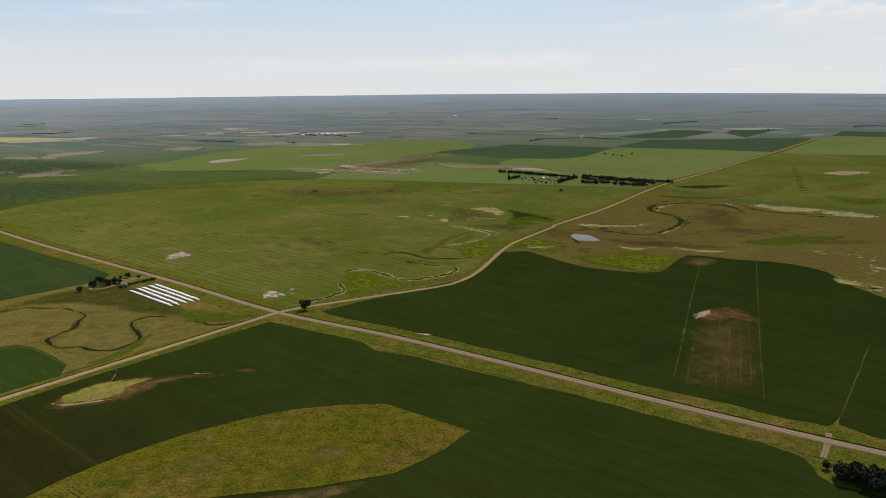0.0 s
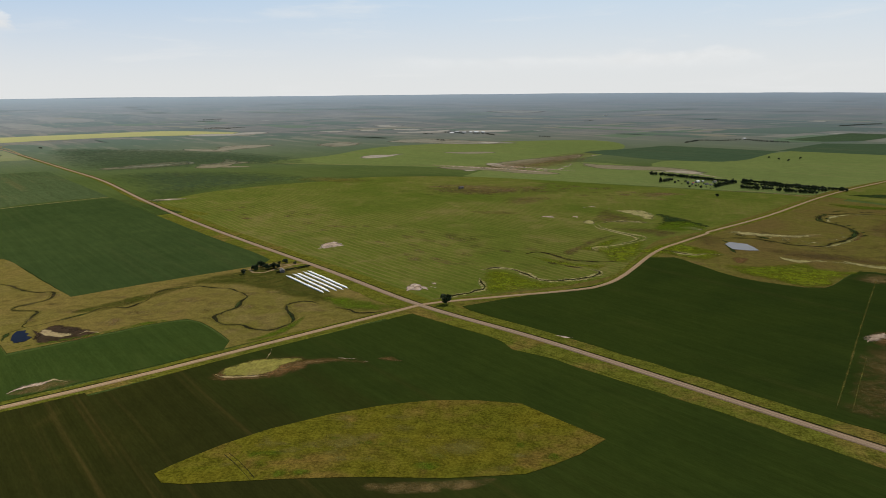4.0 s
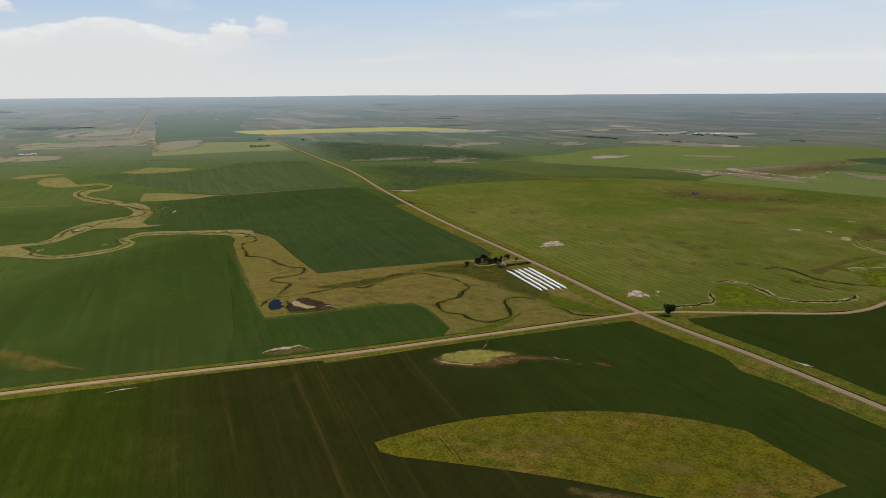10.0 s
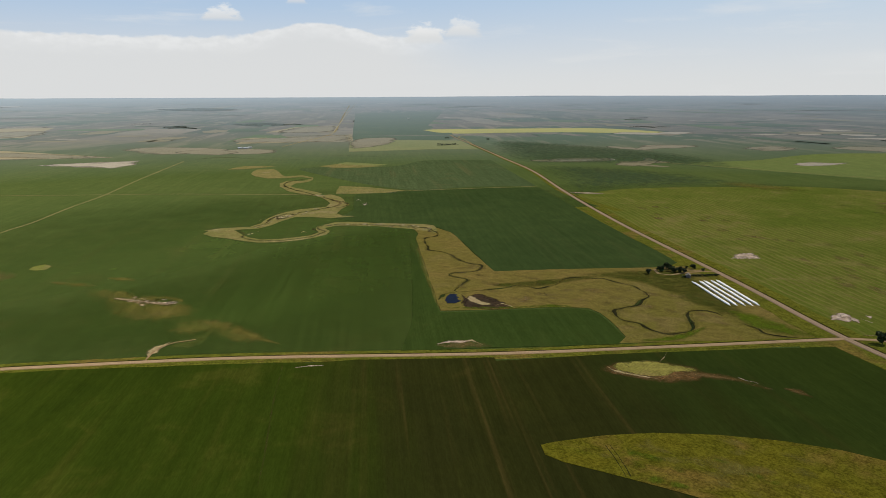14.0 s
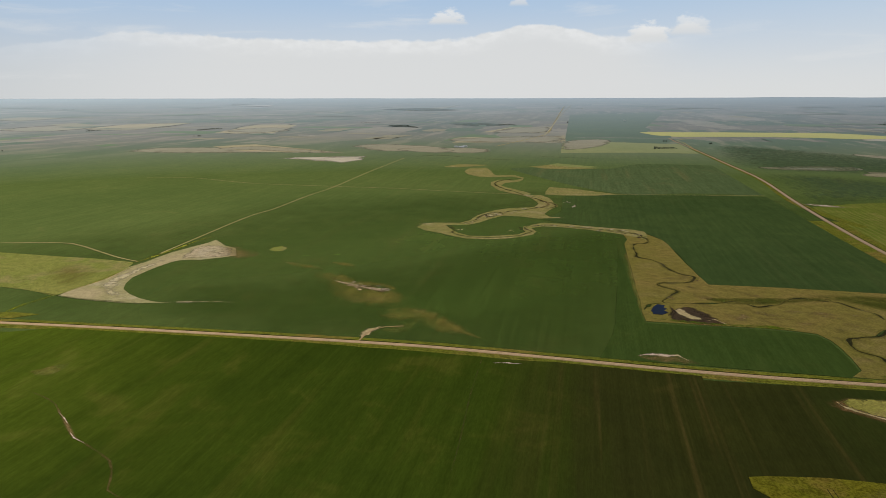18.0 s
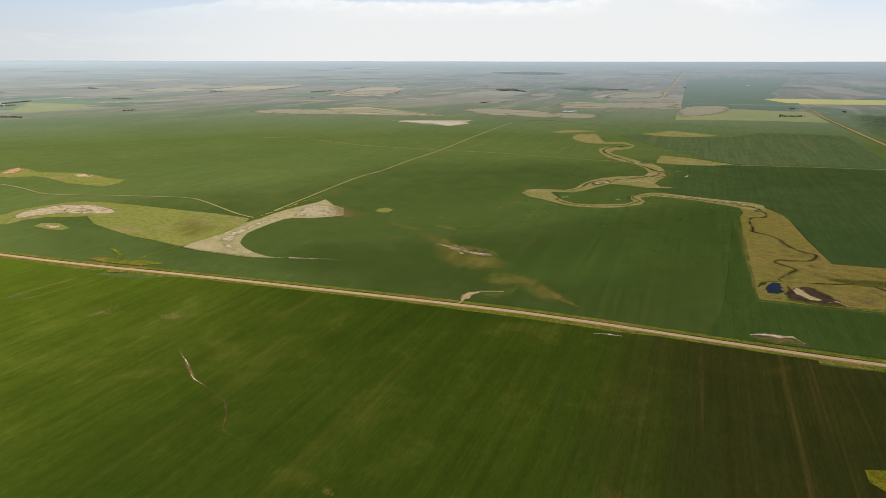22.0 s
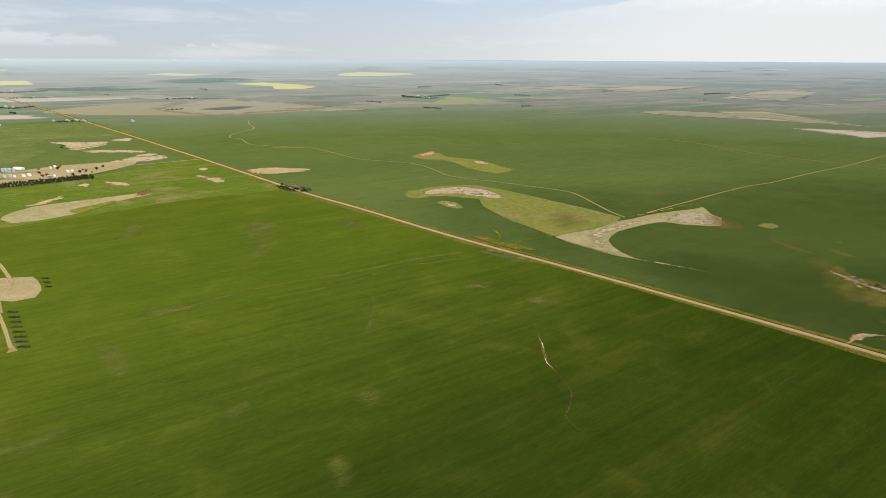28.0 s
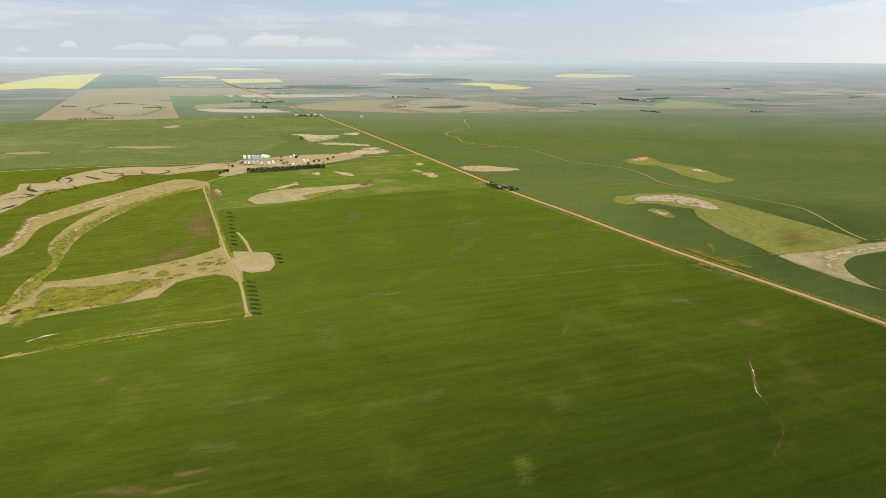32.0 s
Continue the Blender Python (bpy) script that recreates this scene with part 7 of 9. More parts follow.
# dry streaks, bare strips and dark sloughs of the middle distance
for mat, label, points in (
    (WISP_TAN, "tan dry grass in far hay", [(-260, 1756), (-188, 1896), (-101, 2004), (-20, 2087), (-27, 1958), (-107, 1823), (-171, 1718), (-221, 1672)]), (WISP_TAN, "tan dry grass in far hay", [(-389, 1692), (-307, 1695), (-195, 1682), (-61, 1582), (-116, 1544), (-240, 1614), (-320, 1623)]),
    (WISP_PALE, "bare pale strip in far hay", [(-307, 1657), (-276, 1679), (-255, 1627), (-283, 1595)]), (WISP_PALE, "bare pale strip in far hay", [(-270, 1771), (-237, 1795), (-185, 1720), (-142, 1701), (-192, 1656)]), (WISP_PALE, "bare pale strip in far hay", [(-176, 1630), (-120, 1600), (-74, 1584), (-130, 1556)]),
    (WISP_TAN, "pale dry grass among crops", [(-33, 1860), (26, 1792), (112, 1767), (208, 1727), (269, 1628), (284, 1602), (210, 1635), (118, 1658), (24, 1682), (-17, 1754)]), (WISP_PALE, "pale dry grass among crops", [(159, 1653), (215, 1672), (254, 1617), (206, 1599)]),
    (WISP_PALE, "bare ground in far crop", [(-649, 1892), (-649, 1990), (-592, 2018), (-556, 2067), (-560, 1962), (-601, 1886)]), (WISP_TAN, "dry strip across a far crop", [(-448, 2109), (-317, 2150), (-276, 2104), (-371, 2060)]), (WISP_TAN, "dry strip of a far creek", [(-776, 2586), (-730, 2728), (-623, 2741), (-474, 2651), (-343, 2628), (-248, 2523), (-365, 2488), (-538, 2545), (-673, 2513)]),
    (WISP_PALE, "bare strip of a far creek", [(-721, 2695), (-623, 2741), (-541, 2663), (-616, 2616)]), (WISP_PALE, "bare strip of a far creek", [(-411, 2523), (-361, 2601), (-321, 2536), (-365, 2488)]),
    (WISP_TAN, "dry strip of a far creek", [(-987, 2385), (-977, 2509), (-889, 2549), (-807, 2456), (-835, 2338), (-926, 2328)]), (WISP_TAN, "dry strip of a far creek", [(-1243, 2125), (-1263, 2289), (-1183, 2391), (-1109, 2356), (-1156, 2190), (-1183, 2080)]), (WISP_TAN, "dry strip of a far creek", [(-1369, 2161), (-1267, 2166), (-1139, 2092), (-1209, 2065), (-1330, 2099)]),
    (WISP_TAN, "dry strip of a far creek", [(-1032, 1821), (-1032, 1849), (-938, 1768), (-892, 1763), (-925, 1690), (-976, 1636), (-1020, 1664), (-991, 1735)]), (WISP_TAN, "dry strip of a far creek", [(-976, 1636), (-919, 1653), (-841, 1633), (-906, 1606)]), (WISP_PALE, "pale bare spot in far crop", [(-1113, 1749), (-1082, 1746), (-1043, 1703), (-1071, 1682)]),
    (WISP_PALE, "narrow pale strip", [(-1326, 3252), (-1234, 3322), (-1149, 3350), (-1209, 3186)]), (WISP_PALE, "narrow pale strip", [(-1167, 3400), (-1066, 3476), (-1035, 3372), (-1090, 3291)]), (WISP_PALE, "narrow pale strip", [(-1241, 3849), (-1181, 3959), (-1027, 3857), (-1104, 3698)]), (WISP_PALE, "narrow pale strip", [(-1022, 3517), (-856, 3531), (-846, 3378), (-962, 3404)]),
    (WISP_PALE, "narrow pale strip", [(-1692, 3082), (-1643, 3232), (-1521, 3166), (-1561, 3019)]), (SOFT_BROWN, "brown dry streak in hay", [(-319, 1284), (-264, 1326), (-152, 1300), (-67, 1308), (-14, 1327), (-44, 1260), (-125, 1238), (-183, 1215), (-261, 1209)]), (SOFT_DRY, "dry pinkish streak in hay", [(91, 1278), (135, 1297), (175, 1278), (131, 1252)]),
    (SOFT_YELLOW, "yellowed streak in hay", [(-626, 1384), (-572, 1450), (-441, 1410), (-488, 1346)]), (SOFT_YELLOW, "yellowed streak in hay", [(-183, 1040), (-133, 1052), (-97, 1034), (-137, 1017)]),
    (SOFT_PALE, "white bare spot in hay", [(-70, 1017), (-49, 1021), (-46, 1006), (-65, 1003)]), (SOFT_PALE, "white bare spot in hay", [(-25, 1019), (-13, 1023), (-14, 1008)]), (SOFT_PALE, "pale bare patch in hay", [(-317, 765), (-315, 788), (-306, 799), (-290, 784), (-291, 767), (-305, 751)]),
    (SOFT_PALE, "bare ground by the crossroads", [(-167, 612), (-161, 623), (-150, 617), (-149, 597), (-160, 599)]), (SOFT_PALE, "bare ground by the crossroads", [(-147, 628), (-140, 629), (-139, 620)]),
    (SOFT_BROWN, "brown streak in the meadow", [(332, 875), (384, 895), (448, 875), (393, 849)]), (SOFT_BROWN, "brown streak in the meadow", [(206, 807), (258, 823), (307, 807), (261, 788)]), (SOFT_BROWN, "brown streak in the meadow", [(415, 807), (474, 817), (520, 795), (454, 780)]),
    (SOFT_BROWN, "brown streak in the meadow", [(382, 1060), (437, 1045), (442, 995), (390, 989)]), (SOFT_GREEN, "greener streak in the meadow", [(347, 805), (431, 840), (495, 829), (403, 783)]), (SOFT_GREEN, "greener streak in the meadow", [(363, 1203), (432, 1176), (493, 1158), (410, 1140)]),
    (SOFT_DARK, "dark green vein in a hay field", [(849, 1688), (802, 1566), (682, 1285), (620, 1147), (607, 1148), (720, 1414)]), (SOFT_GREEN, "green vein in a hay field", [(646, 1178), (674, 1143), (728, 1126), (692, 1069), (635, 1074)]), (SOFT_DARK, "dark low spot in a hay field", [(434, 1301), (495, 1320), (554, 1306), (485, 1265)]),
    (SOFT_TAN, "pale swaths in a hay field", [(804, 1497), (897, 1531), (947, 1492), (839, 1431)]), (SOFT_YELLOW, "yellowed hay", [(468, 1194), (581, 1295), (722, 1385), (597, 1217), (497, 1145)]), (SOFT_YELLOW, "yellowed hay", [(673, 1247), (789, 1342), (836, 1312), (711, 1207)]),
    (WISP_TAN, "tan dry strip in far crop", [(-1225, 1539), (-1183, 1678), (-1100, 1749), (-1040, 1676), (-1084, 1586), (-1161, 1523)]), (WISP_PALE, "pale dry strip in far crop", [(-1190, 1562), (-1146, 1652), (-1079, 1701), (-1102, 1613)]), (WISP_TAN, "tan wash in far crop", [(-994, 1607), (-984, 1739), (-945, 1765), (-912, 1640), (-941, 1574)]), (WISP_TAN, "pale bare strip by the road", [(-747, 1072), (-731, 1099), (-697, 1100), (-715, 1074)]),
    (WISP_TAN, "yellow-green creek grass", [(-2162, 1073), (-2215, 1209), (-2063, 1265), (-1951, 1157), (-2024, 1048)]), (WISP_PALE, "pale dry strip", [(-2065, 602), (-2062, 682), (-1976, 750), (-1900, 680), (-1912, 618), (-2000, 583)]), (WISP_TAN, "dry strip", [(-2311, 677), (-2300, 733), (-2185, 754), (-2230, 652)]),
    (WISP_DARK, "dark far slough", [(-9769, 3932), (-10193, 4990), (-8457, 4660), (-8050, 3870)]), (WISP_DARK, "dark far slough", [(-4236, 2211), (-4240, 2531), (-3796, 2418), (-3785, 2148)]), (WISP_TAN, "tan far strip", [(-3882, 659), (-4226, 955), (-4065, 1122), (-3597, 841)]),
    (WISP_TAN, "tan far strip", [(-2572, 413), (-2625, 590), (-2318, 718), (-2176, 731), (-2315, 597)]), (WISP_PALE, "pale far strip", [(-2071, 534), (-2070, 640), (-1937, 743), (-1843, 636), (-1937, 599)]), (WISP_TAN, "tan far creek grass", [(-2240, 961), (-2268, 1105), (-2085, 1122), (-2029, 1009)]),
    (WISP_TAN, "tan far pasture", [(-2338, -1646), (-2957, -1748), (-2865, -1399), (-2560, -938), (-2190, -1068), (-1991, -1220)]), (WISP_DARK, "dark far creek growth", [(-2273, -1393), (-2451, -1371), (-2487, -1263), (-2294, -1258)]),
    (WISP_DARK, "dark far slough", [(-4891, -3439), (-6011, -3553), (-5684, -2835), (-4726, -2794)]), (WISP_DARK, "dark far field", [(-3460, -3234), (-4038, -3033), (-3827, -2515), (-3292, -2638)]), (WISP_TAN, "tan pasture with worn spots", [(-1591, -2394), (-1817, -2479), (-1765, -2153), (-1465, -1895), (-1377, -2021)]),
    (WISP_TAN, "worn spot in a green field", [(-1228, -1549), (-1295, -1564), (-1274, -1507), (-1214, -1489)]), (WISP_TAN, "worn spots in a green field", [(-883, -1291), (-950, -1257), (-981, -1157), (-914, -1193)]), (WISP_TAN, "worn spots in a green field", [(-728, -1372), (-781, -1351), (-789, -1292), (-733, -1306)]),
    (SOFT_TAN, "worn pinkish ground in a paddock", [(-676, -752), (-686, -750), (-654, -706), (-635, -694), (-642, -714)]), (SOFT_TAN, "worn pinkish ground in a paddock", [(-852, -726), (-871, -726), (-863, -706), (-841, -701)]), (SOFT_TAN, "worn pinkish ground in a paddock", [(-889, -715), (-894, -693), (-886, -660), (-863, -646), (-865, -666), (-879, -698)]), (SOFT_TAN, "worn pinkish ground in a paddock", [(-962, -610), (-986, -603), (-960, -576), (-966, -564), (-942, -537), (-912, -537), (-934, -566), (-958, -593)]), (SOFT_TAN, "worn pinkish ground in a paddock", [(-1037, -645), (-1055, -639), (-1023, -614), (-1012, -621)]), (SOFT_TAN, "worn pinkish ground in a paddock", [(-702, -688), (-727, -686), (-765, -689), (-783, -695), (-772, -675), (-727, -666)]),
    (SOFT_THIN, "thin crop in a hollow", [(-626, -488), (-661, -485), (-643, -460), (-615, -467)]), (SOFT_THIN, "thin crop in a hollow", [(-675, -369), (-704, -355), (-682, -324), (-658, -328), (-660, -350)]), (SOFT_THIN, "thin crop in a hollow", [(-617, -334), (-653, -322), (-639, -307), (-601, -315)]), (SOFT_THIN, "thin crop in a hollow", [(-572, -312), (-600, -308), (-584, -293), (-554, -295), (-522, -291), (-551, -301)]),
    (SOFT_THIN, "thin crop in a hollow", [(-726, -279), (-736, -253), (-699, -236), (-694, -254)]), (SOFT_THIN, "thin crop in a hollow", [(-600, -161), (-605, -145), (-585, -144), (-583, -155)]), (SOFT_THIN, "thin crop in a hollow", [(-527, -98), (-547, -76), (-536, -70), (-518, -88)]), (SOFT_THIN, "thin crop in a hollow", [(-508, -46), (-512, -30), (-501, -27), (-496, -39)]),
    (SOFT_THIN, "thin crop", [(-293.8, -182.3), (-312.7, -177.0), (-306.9, -166.5), (-286.7, -169.1)]), (SOFT_THIN, "thin crop", [(-327.5, -124.6), (-341.8, -113.5), (-326.1, -101.5), (-314.2, -109.8)]), (SOFT_THIN, "thin crop", [(-187.8, -251.7), (-207.8, -247.5), (-216.9, -226.6), (-193.3, -228.1)]), (SOFT_THIN, "thin crop", [(-217.8, -275.0), (-244.7, -266.2), (-265.4, -244.1), (-230.4, -247.6)]), (SOFT_THIN, "thin crop", [(-263.2, -112.6), (-272.9, -105.4), (-250.3, -90.7), (-241.7, -97.6)]),
):
    soft_patch("dry_patch", mat, 0, points, label)


# scattered small fields, sloughs and bare strips of the far plain, one mesh a tone
rnd = random.Random(41)
U, V = Vector((math.cos(radians(51)), math.sin(radians(51)))), Vector((-math.sin(radians(51)), math.cos(radians(51))))
for mat, count, wide, label in ((FAR_TAN, 150, 1.0, "scattered dry strips of the far plain"), (FAR_DARK, 130, 1.2, "scattered dark fields of the far plain"), (FAR_PALE, 110, 0.35, "scattered bare strips of the far plain"), (FAR_GREEN, 80, 1.3, "scattered green fields of the far plain")):
    verts, plan, faces = [], [], []
    for k in range(count):
        r = 3000.0 / (1 - 0.84 * rnd.random() ** 0.8)
        a = radians(rnd.uniform(-50, 165))
        mid = Vector((-math.sin(a) * r, math.cos(a) * r))
        l, w = rnd.uniform(80, 420) * wide * (r / 4000) ** 0.6, rnd.uniform(30, 150) * wide * (r / 4000) ** 0.6
        if rnd.random() < 0.5:
            l, w = w, l
        cols, rows_ = 5, 3
        base = len(verts)
        for i in range(cols):
            for j in range(rows_):
                p = mid + U * l * (i / (cols - 1) - 0.5) + V * w * (j / (rows_ - 1) - 0.5)
                p += Vector((rnd.uniform(-1, 1), rnd.uniform(-1, 1))) * w * 0.12
                verts.append(lay(p.x, p.y, 0.16 + 0.0008 * k)), plan.append((p.x, p.y))
        for i in range(cols - 1):
            for j in range(rows_ - 1):
                c = base + i * rows_ + j
                faces.append((c, c + rows_, c + rows_ + 1, c + 1))
    tagged(mesh_object("far_field", verts, faces, mat, plan=plan), label, "field", kind="stuff")


# thin, yellowed streaks in the crop between the wash and the rocky streak
for width, mat, points in (
    (10, SOFT_YELLOW, [(-743, 185), (-716, 198), (-693, 214)]), (7, SOFT_YELLOW, [(-719, 230), (-701, 241), (-687, 247)]), (16, SOFT_YELLOW, [(-664, 220), (-624, 221), (-606, 243), (-584, 249)]), (9, SOFT_DRY, [(-627, 213), (-599, 226), (-581, 240)]), (12, SOFT_YELLOW, [(-528, 212), (-520, 234), (-487, 244), (-451, 247), (-429, 252)]), (6, SOFT_TAN, [(-472, 173), (-485, 186), (-490, 197)]),
):
    soft_ribbon("thin_crop", mat, points, width, "yellowed thin streak in green crop", 0.5, "bare patch", 0.9, width)
# grass margins and a worn path by the creek flats
for width, mat, points, label, category in (
    (9, SOFT_LUSH, [(-215, -417), (-240, -404), (-275, -379), (-305, -357), (-326, -345), (-333, -337)], "yellow-green margin of a small field", "grass"),
    (7, SOFT_LIME, [(-692, -784), (-561, -624), (-472, -513), (-438, -468)], "yellow-green grass beside a lane", "grass"),
    (4, SOFT_TAN, [(-510, -537), (-487, -502), (-460, -467), (-443, -448)], "worn dirt path from a pad", "track"),
):
    soft_ribbon("margin", mat, points, width, label, 0.5, category, 0.7, width)
ribbon("road", FAR_STUBBLE, [(-2708, 1928), (-4086, 3002), (-6402, 4804), (-12025, 9216)], [(-3.2, 1.0, 0), (-2.6, 1.3, 0), (0, 1.36, 0), (2.6, 1.3, 0), (3.2, 1.0, 0)], "far straight gravel road")
# crusts and tufts strewn along creeks and washes
for k, (mat, count, size, spread, points, label) in enumerate((
    (SOFT_STRAW, 60, 6, 14, [(175, 924), (224, 909), (268, 879), (319, 923), (341, 978), (329, 1043), (366, 1119), (457, 1094), (514, 1009), (573, 966)], "pale crusts along a meandering creek"),
    (SOFT_DARK, 60, 7, 10, [(172, 908), (221, 897), (264, 865), (320, 915), (339, 965), (328, 1054), (366, 1119), (453, 1083), (507, 995), (566, 953)], "dark tufts along a meandering creek"),
    (SOFT_STRAW, 40, 6, 12, [(415, 756), (444, 740), (456, 718), (454, 689), (425, 667), (405, 691)], "pale crusts in a meadow"),
    (SOFT_STRAW, 40, 6, 12, [(369, 648), (382, 631), (389, 607), (396, 596)], "white crusts at a crop edge"),
    (SOFT_DRY, 40, 10, 40, [(-502, 488), (-449, 475), (-374, 486), (-340, 527), (-286, 537), (-214, 516)], "brown grass in a meadow"),
    (SOFT_LIME, 80, 9, 30, [(-253, -489), (-281, -487), (-319, -474), (-361, -474), (-432, -470)], "yellow-green grass in creek flats"),
    (SOFT_LIME, 50, 6, 12, [(-302, -558), (-343, -584), (-368, -633), (-408, -670), (-500, -724), (-617, -791)], "yellow-green grass along a dry channel"),
    (SOFT_TAN, 30, 5, 8, [(-399, -664), (-504, -730), (-632, -798), (-704, -802)], "pale soil along a dry channel"),
    (SOFT_DARK, 70, 7, 22, [(-469, -901), (-523, -920), (-572, -935), (-664, -952), (-734, -910), (-833, -864)], "dark reeds in old meanders"),
    (SOFT_LIME, 50, 8, 22, [(-450, -867), (-512, -901), (-559, -915), (-654, -938), (-742, -920), (-837, -868)], "green tufts in old meanders"),
    (SOFT_PALE, 40, 12, 30, [(-398, 1732), (-307, 1695), (-201, 1735), (-82, 1620), (-3, 2046)], "pale bare spots in far hay"),
    (SOFT_DRY, 50, 16, 50, [(-323, 1300), (-188, 1251), (-47, 1355), (78, 1228)], "brown spots in hay"),
    (SOFT_BROWN, 50, 8, 44, [(-514, 509), (-423, 496), (-358, 500), (-284, 475), (-236, 462)], "brown grass in a meadow"),
    (SOFT_BROWN, 60, 12, 60, [(196, 923), (264, 843), (390, 910), (459, 867), (522, 827)], "brown grass in a creek meadow"),
    (SOFT_BROWN, 24, 18, 60, [(-162, 870), (-93, 770), (-39, 714), (11, 794)], "brown grass in hay"),
    (SOFT_DRY, 40, 14, 70, [(-558, 1019), (-418, 964), (-255, 841), (-135, 719)], "dry grass in hay"),
    (SOFT_PALE, 40, 4, 12, [(-621, 217), (-612, 227), (-582, 238)], "white stones in thin crop"),
    (SOFT_YELLOW, 24, 7, 26, [(-175.8, 288.9), (-144.6, 304.7), (-100.8, 324.4), (-55.4, 325.5), (-18.8, 330.6)], "brown grass on a pasture island"),
    (SOFT_GREEN, 24, 6, 30, [(-181.0, 275.4), (-137.3, 288.7), (-92.3, 296.7), (-52.4, 308.8), (-19.3, 336.5)], "greener grass on a pasture island"),
)):
    speckle("ground_cover", mat, points, count, size, spread, label, k)
# ---- things: trees, farmsteads, grain bags ----
def leaf_material(name, a, b):
    m, n = material(name)
    isle = n.add("ShaderNodeNewGeometry").outputs["Random Per Island"]
    tree = n.add("ShaderNodeObjectInfo").outputs["Random"]
    col = n.mix(isle, rgb(*a), rgb(*b))
    tone = n.ramp(tree, 0.0, 1.0, 0.75, 1.25)
    col = n.mix(1.0, col, n.add("ShaderNodeCombineColor", {0: tone, 1: tone, 2: tone}).outputs[0], "MULTIPLY")
    finish(n, col, 0.7, None, spec=0.2, diffuse_rough=0.5)
    return m


LEAF = leaf_material("broad_leaves", (0.016, 0.026, 0.008), (0.035, 0.055, 0.014))
LEAF_LIGHT = leaf_material("olive_leaves", (0.03, 0.042, 0.012), (0.065, 0.08, 0.02))
LEAF_BELT = leaf_material("windbreak_leaves", (0.018, 0.032, 0.010), (0.042, 0.062, 0.018))
LEAF_FAR = leaf_material("far_leaves", (0.035, 0.045, 0.03), (0.055, 0.068, 0.042))
NEEDLE = leaf_material("dark_needles", (0.010, 0.017, 0.008), (0.022, 0.034, 0.012))
BARK = plain("grey_bark", (0.10, 0.08, 0.06), 0.9, 0.1, 0.4, 2.0)
WHITE_PLASTIC = plain("white_plastic_film", (0.87, 0.865, 0.85), 0.6, 0.25, 0.08, 0.12)
WHITE_WALL = plain("white_painted_boards", (0.76, 0.75, 0.72), 0.6, 0.3, 0.2, 0.4)
GREY_WALL = plain("dull_painted_boards", (0.42, 0.41, 0.40), 0.7, 0.2, 0.2, 0.4)
GREY_WOOD = plain("weathered_grey_boards", (0.20, 0.18, 0.16), 0.9, 0.1, 0.5, 0.8)
TIN = plain("galvanised_sheet", (0.46, 0.48, 0.50), 0.6, 0.3, 0.15, 0.5, 0.1)
BLUE_TIN = plain("pale_blue_sheet", (0.45, 0.55, 0.66), 0.45, 0.5, 0.15, 0.5, 0.2)
RED_PAINT = plain("barn_red_boards", (0.30, 0.06, 0.04), 0.7, 0.2, 0.3, 0.5)
DARK_ROOF = plain("dark_shingle_roof", (0.09, 0.08, 0.08), 0.9, 0.15, 0.3, 1.0)
WHITE_ROOF = plain("white_sheet_roof", (0.66, 0.66, 0.65), 0.6, 0.2, 0.12, 0.4)
GLASS_DARK = plain("dark_window_glass", (0.02, 0.025, 0.03), 0.15, 0.5, 0.0, 1.0)


def part(name, bm, mat, parent, label=""):
    me = bpy.data.meshes.new(name)
    bm.to_mesh(me)
    bm.free()
    me.materials.append(mat)
    ob = new(name, me)
    ob.parent = parent
    return tagged(ob, label)


def spot(p):
    """Where a place of the plan lies on the sheet, and how much smaller things stand there."""
    r = math.hypot(p[0], p[1])
    v = lay(p[0], p[1], 0.25)
    return v, math.hypot(v.x, v.y) / r


def at_place(p, turn=0.0, size=1.0):
    v, s = spot(p)
    return Matrix.Translation(v) @ Matrix.Rotation(radians(turn), 4, "Z") @ Matrix.Scale(size * s, 4)


def tube(bm, rings, sides=8, cap=True):
    """A tube through rings of (x, y, z, radius)."""
    loops = []
    for x, y, z, r in rings:
        loops.append([bm.verts.new((x + r * math.cos(2 * math.pi * k / sides), y + r * math.sin(2 * math.pi * k / sides), z)) for k in range(sides)])
    for a, b in zip(loops, loops[1:]):
        for k in range(sides):
            bm.faces.new((a[k], a[(k + 1) % sides], b[(k + 1) % sides], b[k]))
    if cap:
        bm.faces.new(loops[-1])
        bm.faces.new(loops[0][::-1])


